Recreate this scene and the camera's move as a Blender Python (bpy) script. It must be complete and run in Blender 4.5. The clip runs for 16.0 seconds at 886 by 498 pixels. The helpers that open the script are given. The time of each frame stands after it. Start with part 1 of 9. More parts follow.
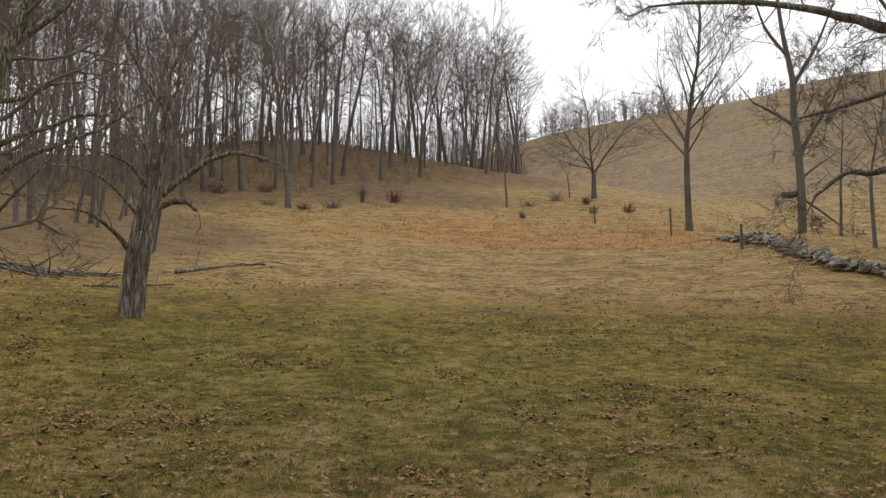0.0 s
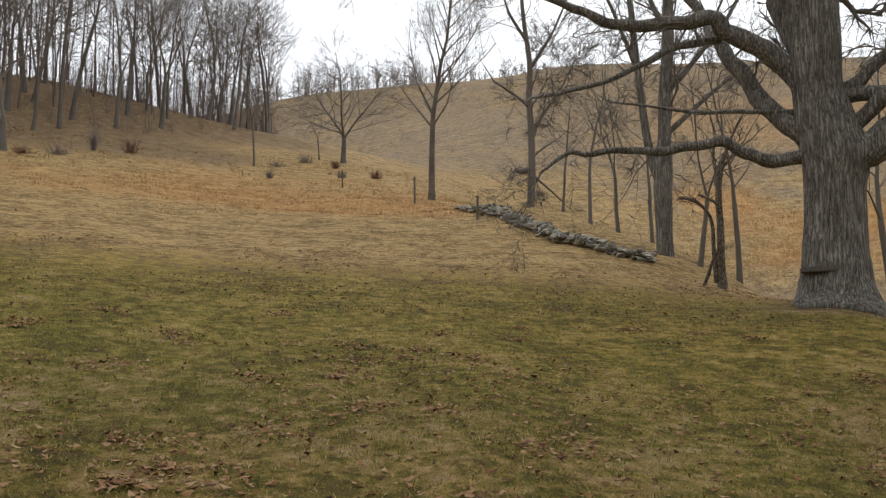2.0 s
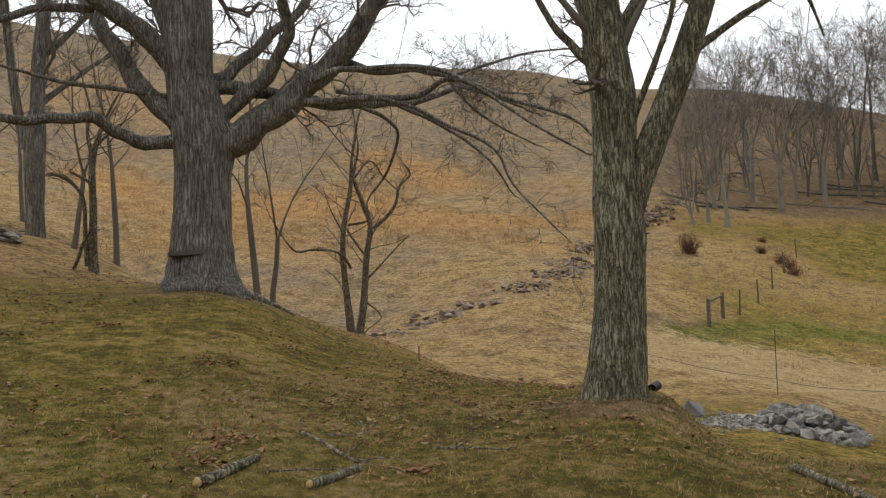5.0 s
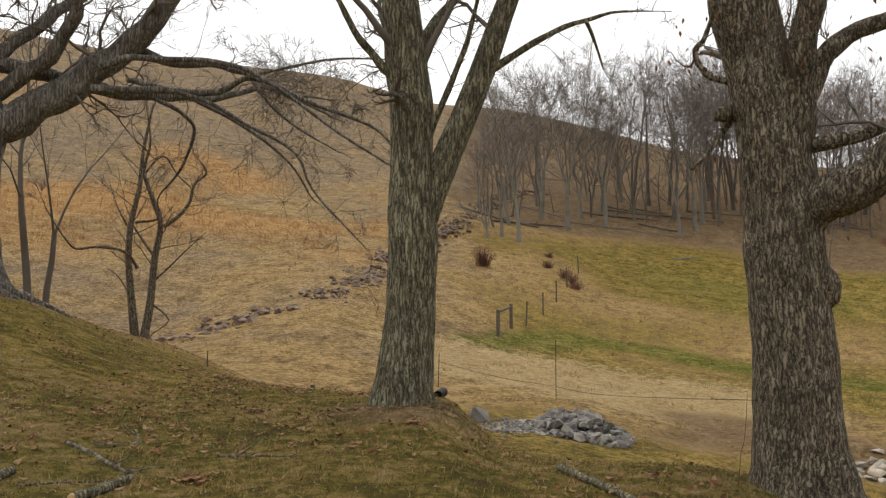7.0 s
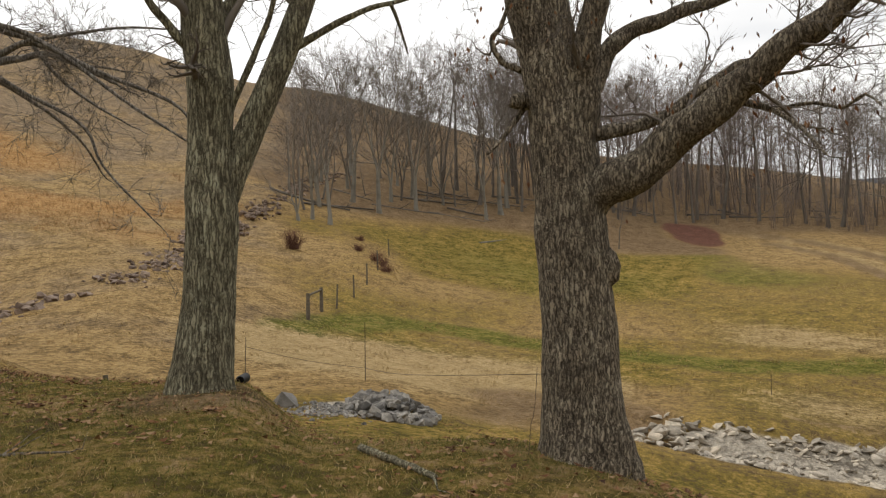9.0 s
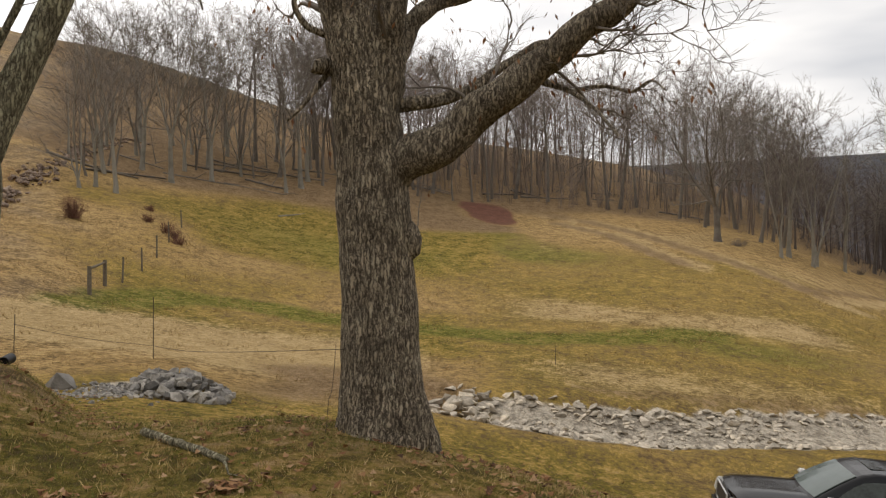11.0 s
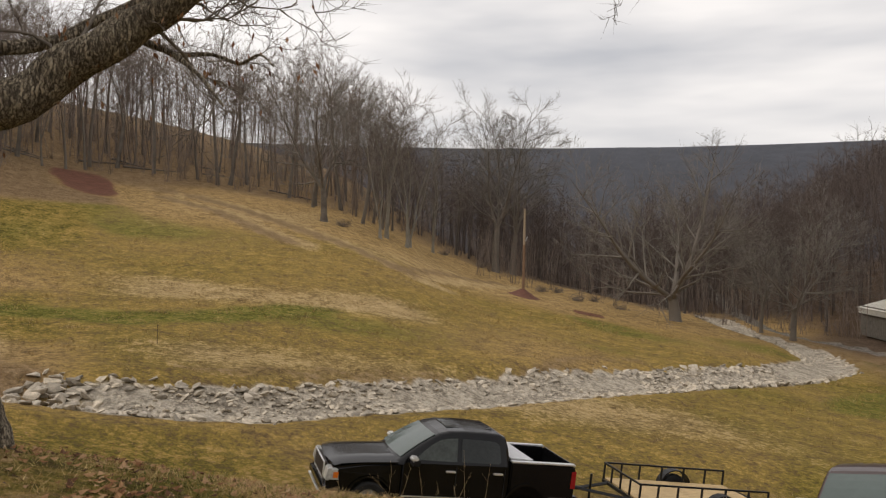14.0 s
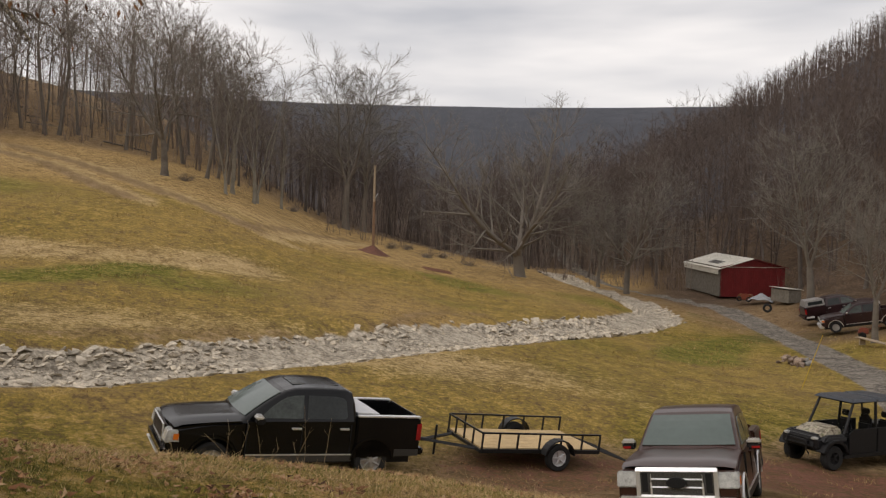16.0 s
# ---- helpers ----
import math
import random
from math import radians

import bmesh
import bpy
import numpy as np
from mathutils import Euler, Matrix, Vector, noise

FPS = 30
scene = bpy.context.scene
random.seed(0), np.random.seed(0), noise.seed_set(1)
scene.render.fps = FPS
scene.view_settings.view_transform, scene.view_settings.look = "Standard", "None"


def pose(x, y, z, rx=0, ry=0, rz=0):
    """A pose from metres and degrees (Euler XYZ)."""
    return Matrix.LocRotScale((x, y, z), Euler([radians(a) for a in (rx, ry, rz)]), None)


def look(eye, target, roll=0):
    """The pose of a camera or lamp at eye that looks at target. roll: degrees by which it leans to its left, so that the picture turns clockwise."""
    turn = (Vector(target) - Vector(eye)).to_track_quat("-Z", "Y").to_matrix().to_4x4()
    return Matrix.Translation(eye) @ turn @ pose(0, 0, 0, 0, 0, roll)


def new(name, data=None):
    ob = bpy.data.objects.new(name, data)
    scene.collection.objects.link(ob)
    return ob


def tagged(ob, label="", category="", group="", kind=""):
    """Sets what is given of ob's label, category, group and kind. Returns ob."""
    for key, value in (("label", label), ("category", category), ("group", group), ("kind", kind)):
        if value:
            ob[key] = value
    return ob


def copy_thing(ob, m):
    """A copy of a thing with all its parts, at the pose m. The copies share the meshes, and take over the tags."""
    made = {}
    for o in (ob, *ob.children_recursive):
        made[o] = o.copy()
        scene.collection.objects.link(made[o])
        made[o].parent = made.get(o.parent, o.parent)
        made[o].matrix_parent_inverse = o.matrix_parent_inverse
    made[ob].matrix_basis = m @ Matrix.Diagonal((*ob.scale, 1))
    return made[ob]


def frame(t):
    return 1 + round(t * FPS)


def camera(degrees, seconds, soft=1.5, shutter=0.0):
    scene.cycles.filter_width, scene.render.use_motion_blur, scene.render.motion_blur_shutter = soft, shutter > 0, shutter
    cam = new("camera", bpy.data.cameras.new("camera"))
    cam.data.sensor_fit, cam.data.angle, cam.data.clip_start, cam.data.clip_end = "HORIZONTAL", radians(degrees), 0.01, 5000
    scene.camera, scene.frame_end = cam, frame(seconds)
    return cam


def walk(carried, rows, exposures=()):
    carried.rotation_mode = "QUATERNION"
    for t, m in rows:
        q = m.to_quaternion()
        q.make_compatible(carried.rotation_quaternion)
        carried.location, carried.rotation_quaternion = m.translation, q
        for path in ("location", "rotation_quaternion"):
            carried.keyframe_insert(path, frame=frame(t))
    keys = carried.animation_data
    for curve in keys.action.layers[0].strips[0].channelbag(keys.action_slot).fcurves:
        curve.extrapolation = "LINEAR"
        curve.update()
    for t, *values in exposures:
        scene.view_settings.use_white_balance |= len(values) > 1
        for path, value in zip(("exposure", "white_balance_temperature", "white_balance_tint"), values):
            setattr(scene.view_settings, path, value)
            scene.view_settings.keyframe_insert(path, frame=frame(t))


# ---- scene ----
cam = camera(56.89, 16.0, soft=1.25)
PATH = [
    (0.0, pose(0.000, 0.000, 1.600, 98.373, -0.214, 9.689)),
    (0.5, pose(0.004, -0.019, 1.598, 97.655, 0.101, 6.001)),
    (1.0, pose(0.054, 0.109, 1.580, 97.286, 0.417, 2.117)),
    (1.5, pose(0.092, 0.045, 1.587, 97.179, 1.132, -2.640)),
    (2.0, pose(0.125, 0.096, 1.576, 95.916, -0.420, -8.001)),
    (2.5, pose(0.180, 0.113, 1.582, 95.460, -0.091, -10.920)),
    (3.0, pose(0.252, 0.101, 1.574, 95.093, 0.158, -17.599)),
    (3.5, pose(0.380, 0.156, 1.598, 95.621, 0.302, -22.843)),
    (4.0, pose(0.581, 0.162, 1.642, 95.329, 0.633, -30.482)),
    (4.5, pose(0.738, 0.194, 1.631, 94.322, 1.225, -39.430)),
    (4.7, pose(0.769, 0.203, 1.624, 94.229, 1.558, -43.531)),
    (6.8, pose(0.787, 0.135, 1.605, 94.255, 0.731, -60.473)),
    (7.0, pose(0.796, 0.129, 1.608, 94.332, 0.602, -62.420)),
    (7.5, pose(0.809, 0.109, 1.599, 93.459, 0.450, -66.286)),
    (8.0, pose(0.833, 0.088, 1.598, 92.924, 0.744, -70.002)),
    (8.5, pose(0.846, 0.075, 1.597, 94.629, 1.042, -72.679)),
    (9.0, pose(0.852, 0.062, 1.595, 92.921, 1.355, -75.513)),
    (11.3, pose(1.039, 0.093, 1.578, 91.352, 1.182, -91.792)),
    (11.5, pose(1.012, 0.093, 1.577, 91.579, 1.416, -93.429)),
    (12.0, pose(1.063, 0.127, 1.586, 90.969, 0.816, -98.623)),
    (12.5, pose(1.065, 0.143, 1.586, 90.468, 0.958, -104.744)),
    (13.0, pose(1.021, 0.126, 1.585, 90.278, 0.124, -110.458)),
    (13.5, pose(1.020, 0.109, 1.583, 90.071, -0.036, -112.776)),
    (14.0, pose(1.072, 0.041, 1.565, 89.260, -0.591, -116.328)),
    (14.5, pose(1.068, 0.032, 1.570, 88.257, -0.950, -119.530)),
    (15.0, pose(1.030, 0.023, 1.580, 88.830, -0.658, -122.391)),
    (15.5, pose(1.086, -0.021, 1.545, 87.006, -0.703, -124.883)),
    (16.0, pose(1.092, -0.066, 1.532, 86.412, -1.117, -126.738)),
]
walk(cam, PATH, exposures=((0, 0.22, 6500, 9), (3.5, 0.27, 6150, 9), (4.6, 0.19, 6300, 9), (7.0, 0.22, 6700, 10), (7.5, 0.22, 6750, 10), (9, 0.18, 6800, 10), (11.5, 0.20, 6950, 12), (12.0, 0.17, 6980, 12), (12.5, -0.05, 7000, 13), (13.3, 0.03, 6950, 13), (16, 0.03, 6950, 14)))

# ---- overcast daylight: a bright stratus sky, thinner and whiter towards the north-west ----
world = bpy.data.worlds.new("overcast_sky")
scene.world = world
world.use_nodes = True
wn, wl = world.node_tree.nodes, world.node_tree.links
wn.clear()
w_out, w_bg = wn.new("ShaderNodeOutputWorld"), wn.new("ShaderNodeBackground")
w_sky = wn.new("ShaderNodeTexSky")
w_sky.sky_type, w_sky.sun_disc = "NISHITA", False
w_sky.sun_elevation, w_sky.sun_rotation = radians(38), radians(20)
w_gain = wn.new("ShaderNodeVectorMath")
w_gain.operation = "SCALE"
w_gain.inputs[3].default_value = 0.09
w_co, w_map = wn.new("ShaderNodeTexCoord"), wn.new("ShaderNodeMapping")
w_map.inputs["Scale"].default_value = (1.0, 1.6, 7.0)
w_map.inputs["Rotation"].default_value = (radians(6), radians(4), radians(25))
w_noise = wn.new("ShaderNodeTexNoise")
w_noise.inputs["Scale"].default_value, w_noise.inputs["Detail"].default_value, w_noise.inputs["Roughness"].default_value = 1.8, 4.0, 0.45
w_ramp = wn.new("ShaderNodeValToRGB")
w_ramp.color_ramp.elements[0].position, w_ramp.color_ramp.elements[0].color = 0.30, (0.54, 0.575, 0.63, 1)
w_ramp.color_ramp.elements[1].position, w_ramp.color_ramp.elements[1].color = 0.60, (0.97, 0.98, 0.99, 1)
w_dot = wn.new("ShaderNodeVectorMath")
w_dot.operation = "DOT_PRODUCT"
w_dot.inputs[1].default_value = (0.10, 0.85, 0.45)
w_thin = wn.new("ShaderNodeMapRange")
w_thin.inputs["From Min"].default_value, w_thin.inputs["From Max"].default_value = -0.25, 0.55
w_thin.interpolation_type = "SMOOTHSTEP"
w_white = wn.new("ShaderNodeMix")
w_white.data_type = "RGBA"
w_white.inputs["B"].default_value = (1.12, 1.13, 1.15, 1)
w_mix = wn.new("ShaderNodeMix")
w_mix.data_type = "RGBA"
w_mix.inputs["Factor"].default_value = 0.93
wl.new(w_sky.outputs["Color"], w_gain.inputs[0])
wl.new(w_co.outputs["Generated"], w_map.inputs["Vector"])
wl.new(w_map.outputs["Vector"], w_noise.inputs["Vector"])
wl.new(w_noise.outputs["Fac"], w_ramp.inputs["Fac"])
wl.new(w_co.outputs["Generated"], w_dot.inputs[0])
wl.new(w_dot.outputs["Value"], w_thin.inputs["Value"])
wl.new(w_thin.outputs["Result"], w_white.inputs["Factor"])
wl.new(w_ramp.outputs["Color"], w_white.inputs["A"])
wl.new(w_gain.outputs["Vector"], w_mix.inputs["A"])
wl.new(w_white.outputs["Result"], w_mix.inputs["B"])
wl.new(w_mix.outputs["Result"], w_bg.inputs["Color"])
w_bg.inputs["Strength"].default_value = 1.0
wl.new(w_bg.outputs["Background"], w_out.inputs["Surface"])

sun_data = bpy.data.lights.new("sun", "SUN")
sun_data.energy, sun_data.angle, sun_data.color = 0.7, radians(25), (1.0, 0.96, 0.9)
sun = new("sun", sun_data)
sun.matrix_world = look((20, 60, 60), (0, 0, 0))

# ---- materials ----
def nodes_of(name):
    m = bpy.data.materials.new(name)
    m.use_nodes = True
    nt = m.node_tree
    nt.nodes.clear()
    out, bsdf = nt.nodes.new("ShaderNodeOutputMaterial"), nt.nodes.new("ShaderNodeBsdfPrincipled")
    nt.links.new(bsdf.outputs["BSDF"], out.inputs["Surface"])
    bsdf.inputs["Specular IOR Level"].default_value = 0.3
    return m, nt, bsdf


def noise_of(nt, scale, detail=4.0, rough=0.6, space="Object", stretch=None):
    co, tex = nt.nodes.new("ShaderNodeTexCoord"), nt.nodes.new("ShaderNodeTexNoise")
    tex.inputs["Scale"].default_value, tex.inputs["Detail"].default_value, tex.inputs["Roughness"].default_value = scale, detail, rough
    if stretch:
        mp = nt.nodes.new("ShaderNodeMapping")
        mp.inputs["Scale"].default_value = stretch
        nt.links.new(co.outputs[space], mp.inputs["Vector"])
        nt.links.new(mp.outputs["Vector"], tex.inputs["Vector"])
    else:
        nt.links.new(co.outputs[space], tex.inputs["Vector"])
    return tex.outputs["Fac"]


def ramp_of(nt, fac, *stops):
    r = nt.nodes.new("ShaderNodeValToRGB")
    e = r.color_ramp.elements
    while len(e) < len(stops):
        e.new(0.5)
    for k, (p, c) in enumerate(stops):
        e[k].position, e[k].color = p, (*c, 1)
    nt.links.new(fac, r.inputs["Fac"])
    return r.outputs["Color"]


def mix_of(nt, fac, a, b, blend="MIX"):
    m = nt.nodes.new("ShaderNodeMix")
    m.data_type, m.blend_type = "RGBA", blend
    for key, v in (("Factor", fac), ("A", a), ("B", b)):
        if isinstance(v, (int, float)):
            m.inputs[key].default_value = v
        elif isinstance(v, tuple):
            m.inputs[key].default_value = (*v, 1)
        else:
            nt.links.new(v, m.inputs[key])
    return m.outputs["Result"]


def bump_of(nt, bsdf, height, strength, distance):
    b = nt.nodes.new("ShaderNodeBump")
    b.inputs["Strength"].default_value, b.inputs["Distance"].default_value = strength, distance
    nt.links.new(height, b.inputs["Height"])
    nt.links.new(b.outputs["Normal"], bsdf.inputs["Normal"])


def plain(name, colour, rough=0.6, metal=0.0, vary=0.25, scale=8.0, bump=0.0, coat=0.0):
    """A surface of one colour with wear and grain at two scales."""
    m, nt, bsdf = nodes_of(name)
    big, fine = noise_of(nt, scale, 3), noise_of(nt, scale * 9, 3)
    dark = tuple(c * (1 - vary) for c in colour)
    light = tuple(min(1, c * (1 + vary)) for c in colour)
    col = ramp_of(nt, big, (0.3, dark), (0.7, light))
    col = mix_of(nt, 0.35, col, ramp_of(nt, fine, (0.35, dark), (0.65, light)))
    nt.links.new(col, bsdf.inputs["Base Color"])
    bsdf.inputs["Roughness"].default_value, bsdf.inputs["Metallic"].default_value = rough, metal
    bsdf.inputs["Coat Weight"].default_value = coat
    if bump:
        bump_of(nt, bsdf, fine, bump, 0.01)
    return m


def bark(name, dark, light, scale=9.0, lichen=(0.30, 0.31, 0.25), relief=0.8, amount=0.35, plate=26.0, drawn=0.14):
    """Furrowed bark: long broken plates parted by dark cracks, with a fine grain and pale lichen."""
    m, nt, bsdf = nodes_of(name)
    co, mp = nt.nodes.new("ShaderNodeTexCoord"), nt.nodes.new("ShaderNodeMapping")
    mp.inputs["Scale"].default_value = (1, 1, drawn)
    wob = nt.nodes.new("ShaderNodeTexNoise")
    wob.inputs["Scale"].default_value, wob.inputs["Detail"].default_value = plate * 0.5, 5.0
    push = nt.nodes.new("ShaderNodeVectorMath")
    push.operation = "MULTIPLY_ADD"
    push.inputs[1].default_value = (0.075, 0.075, 0.16)
    nt.links.new(co.outputs["Object"], wob.inputs["Vector"])
    nt.links.new(wob.outputs["Color"], push.inputs[0])
    nt.links.new(co.outputs["Object"], push.inputs[2])
    nt.links.new(push.outputs["Vector"], mp.inputs["Vector"])
    cells = nt.nodes.new("ShaderNodeTexVoronoi")
    cells.feature = "DISTANCE_TO_EDGE"
    tone = nt.nodes.new("ShaderNodeTexVoronoi")
    for v in (cells, tone):
        v.inputs["Scale"].default_value = plate
        nt.links.new(mp.outputs["Vector"], v.inputs["Vector"])
    ridge = noise_of(nt, scale * 4.2, 5, 0.65, stretch=(1, 1, 1.4 * drawn))
    ridge.node.inputs["Distortion"].default_value = 0.5
    patch = noise_of(nt, scale * 0.3, 5, 0.7)
    rough = nt.nodes.new("ShaderNodeMath")
    rough.operation = "MULTIPLY_ADD"
    rough.inputs[1].default_value = 0.55
    nt.links.new(ridge, rough.inputs[0])
    nt.links.new(cells.outputs["Distance"], rough.inputs[2])
    lower = nt.nodes.new("ShaderNodeMath")
    lower.operation = "SUBTRACT"
    lower.inputs[1].default_value = 0.255
    nt.links.new(rough.outputs["Value"], lower.inputs[0])
    gap = lower.outputs["Value"]
    deep = tuple(c * 0.58 for c in dark)
    mid = tuple(0.5 * (a + b) for a, b in zip(dark, light))
    col = ramp_of(nt, gap, (0.0, deep), (0.085, dark), (0.20, mid), (0.36, light))
    col = mix_of(nt, 0.25, col, ramp_of(nt, ridge, (0.34, deep), (0.44, dark), (0.52, mid), (0.62, light)))
    grey = nt.nodes.new("ShaderNodeSeparateColor")
    nt.links.new(tone.outputs["Color"], grey.inputs["Color"])
    col = mix_of(nt, 1.0, col, ramp_of(nt, grey.outputs["Red"], (0.0, (0.84, 0.83, 0.81)), (1.0, (1.16, 1.16, 1.15))), "MULTIPLY")
    col = mix_of(nt, 1.0, col, ramp_of(nt, patch, (0.35, (0.72, 0.69, 0.66)), (0.65, (1.14, 1.14, 1.12))), "MULTIPLY")
    spots = ramp_of(nt, patch, (0.52, (0, 0, 0)), (0.70, (amount, amount, amount)))
    spots = mix_of(nt, 1.0, spots, ramp_of(nt, gap, (0.10, (0, 0, 0)), (0.30, (1, 1, 1))), "MULTIPLY")
    col = mix_of(nt, spots, col, lichen)
    nt.links.new(col, bsdf.inputs["Base Color"])
    bsdf.inputs["Roughness"].default_value = 0.92
    plateau = nt.nodes.new("ShaderNodeMapRange")
    plateau.inputs["From Max"].default_value = 0.3
    nt.links.new(gap, plateau.inputs["Value"])
    h = nt.nodes.new("ShaderNodeMath")
    h.operation = "MULTIPLY_ADD"
    nt.links.new(ridge, h.inputs[0])
    h.inputs[1].default_value = 0.8
    nt.links.new(plateau.outputs["Result"], h.inputs[2])
    bump_of(nt, bsdf, h.outputs["Value"], relief, 0.03)
    return m


def twig_stuff(name, dark, light):
    """Thin bark, varied from tree to tree."""
    m, nt, bsdf = nodes_of(name)
    info = nt.nodes.new("ShaderNodeObjectInfo")
    col = ramp_of(nt, noise_of(nt, 0.8, 3), (0.35, dark), (0.7, light))
    col = mix_of(nt, info.outputs["Random"], col, tuple(0.6 * a + 0.5 * b for a, b in zip(dark, light)))
    nt.links.new(col, bsdf.inputs["Base Color"])
    bsdf.inputs["Roughness"].default_value = 0.95
    return m


def island_stuff(name, *colours, rough=0.9, bump=0.0):
    """Many small pieces of one kind, each with its own tone."""
    m, nt, bsdf = nodes_of(name)
    geo = nt.nodes.new("ShaderNodeNewGeometry")
    stops = [(k / max(1, len(colours) - 1), c) for k, c in enumerate(colours)]
    col = ramp_of(nt, geo.outputs["Random Per Island"], *stops)
    fine = noise_of(nt, 22, 4, 0.65)
    col = mix_of(nt, 0.5, col, mix_of(nt, 1.0, col, ramp_of(nt, fine, (0.3, (0.55, 0.55, 0.55)), (0.7, (1.3, 1.3, 1.3))), "MULTIPLY"))
    nt.links.new(col, bsdf.inputs["Base Color"])
    bsdf.inputs["Roughness"].default_value = rough
    if bump:
        bump_of(nt, bsdf, fine, bump, 0.02)
    return m


def stone_of(name, dark, light, warm):
    """Split fieldstone, each stone of its own tone."""
    m, nt, bsdf = nodes_of(name)
    info = nt.nodes.new("ShaderNodeObjectInfo")
    geo = nt.nodes.new("ShaderNodeNewGeometry")
    add = nt.nodes.new("ShaderNodeMath")
    add.operation = "WRAP"
    add.inputs[1].default_value, add.inputs[2].default_value = 1.0, 0.0
    plus = nt.nodes.new("ShaderNodeMath")
    nt.links.new(info.outputs["Random"], plus.inputs[0])
    nt.links.new(geo.outputs["Random Per Island"], plus.inputs[1])
    nt.links.new(plus.outputs["Value"], add.inputs[0])
    col = ramp_of(nt, add.outputs["Value"], (0.0, dark), (0.55, light), (1.0, warm))
    grain, blot = noise_of(nt, 45, 4, 0.7), noise_of(nt, 5, 4, 0.6)
    col = mix_of(nt, 1.0, col, ramp_of(nt, blot, (0.3, (0.6, 0.6, 0.6)), (0.7, (1.25, 1.25, 1.25))), "MULTIPLY")
    col = mix_of(nt, 0.6, col, mix_of(nt, 1.0, col, ramp_of(nt, grain, (0.3, (0.6, 0.6, 0.6)), (0.7, (1.3, 1.3, 1.3))), "MULTIPLY"))
    nt.links.new(col, bsdf.inputs["Base Color"])
    bsdf.inputs["Roughness"].default_value = 0.9
    bump_of(nt, bsdf, grain, 0.5, 0.02)
    return m


def ground_material():
    """Winter pasture. The vertex layer 'cover' says what grows: red dry broomsedge, green turf, blue leaf litter or soil, alpha pale straw."""
    m, nt, bsdf = nodes_of("winter_pasture")
    at = nt.nodes.new("ShaderNodeVertexColor")
    at.layer_name = "cover"
    at2 = nt.nodes.new("ShaderNodeVertexColor")
    at2.layer_name = "cover_b"
    sep, sep2 = nt.nodes.new("ShaderNodeSeparateColor"), nt.nodes.new("ShaderNodeSeparateColor")
    nt.links.new(at.outputs["Color"], sep.inputs["Color"])
    nt.links.new(at2.outputs["Color"], sep2.inputs["Color"])
    at4, sep4 = nt.nodes.new("ShaderNodeVertexColor"), nt.nodes.new("ShaderNodeSeparateColor")
    at4.layer_name = "cover_d"
    nt.links.new(at4.outputs["Color"], sep4.inputs["Color"])
    n_big, n_mid, n_fine = noise_of(nt, 0.16, 6, 0.65), noise_of(nt, 0.8, 14, 0.84), noise_of(nt, 7, 10, 0.85)
    n_blade = noise_of(nt, 60, 4, 0.7, stretch=(1, 1, 0.3))
    # tufts a hand wide within the broad mottling
    n_tuft = noise_of(nt, 4.2, 9, 0.8)
    both, wide = nt.nodes.new("ShaderNodeMath"), nt.nodes.new("ShaderNodeMapRange")
    nt.links.new(n_mid, both.inputs[0])
    nt.links.new(n_tuft, both.inputs[1])
    nt.links.new(both.outputs["Value"], wide.inputs["Value"])
    wide.inputs["From Min"].default_value, wide.inputs["From Max"].default_value = 0.66, 1.34
    n_mid = wide.outputs["Result"]
    at3 = nt.nodes.new("ShaderNodeVertexColor")
    at3.layer_name = "cover_c"
    sep3 = nt.nodes.new("ShaderNodeSeparateColor")
    nt.links.new(at3.outputs["Color"], sep3.inputs["Color"])
    tan = ramp_of(nt, n_mid, (0.33, (0.135, 0.090, 0.040)), (0.49, (0.30, 0.195, 0.079)), (0.66, (0.46, 0.318, 0.142)))
    turf = ramp_of(nt, n_mid, (0.33, (0.066, 0.056, 0.010)), (0.44, (0.140, 0.115, 0.020)), (0.54, (0.232, 0.165, 0.036)), (0.64, (0.37, 0.245, 0.076)))
    lush = ramp_of(nt, n_mid, (0.33, (0.062, 0.064, 0.009)), (0.47, (0.118, 0.116, 0.018)), (0.58, (0.182, 0.160, 0.033)), (0.68, (0.28, 0.215, 0.065)))
    sedge = ramp_of(nt, n_mid, (0.36, (0.25, 0.135, 0.050)), (0.54, (0.42, 0.235, 0.085)), (0.68, (0.46, 0.30, 0.135)))
    litter = ramp_of(nt, n_mid, (0.33, (0.115, 0.074, 0.038)), (0.55, (0.215, 0.143, 0.076)), (0.72, (0.31, 0.218, 0.122)))
    straw = ramp_of(nt, n_mid, (0.3, (0.27, 0.185, 0.08)), (0.7, (0.49, 0.36, 0.185)))
    weeds = ramp_of(nt, n_mid, (0.33, (0.120, 0.084, 0.051)), (0.50, (0.228, 0.164, 0.100)), (0.67, (0.33, 0.247, 0.154)))
    soil = ramp_of(nt, n_mid, (0.3, (0.105, 0.045, 0.030)), (0.7, (0.18, 0.085, 0.058)))
    mould = ramp_of(nt, n_mid, (0.33, (0.055, 0.037, 0.025)), (0.55, (0.105, 0.072, 0.048)), (0.72, (0.17, 0.118, 0.078)))
    gravel = ramp_of(nt, n_mid, (0.36, (0.090, 0.079, 0.068)), (0.5, (0.165, 0.148, 0.128)), (0.62, (0.25, 0.225, 0.19)))
    bed = ramp_of(nt, n_mid, (0.34, (0.19, 0.162, 0.125)), (0.5, (0.38, 0.335, 0.268)), (0.66, (0.50, 0.445, 0.36)))
    # far woods: the blue-grey in this colour stands in for distance haze
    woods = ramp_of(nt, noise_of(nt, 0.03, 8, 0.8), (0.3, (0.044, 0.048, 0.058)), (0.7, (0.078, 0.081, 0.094)))

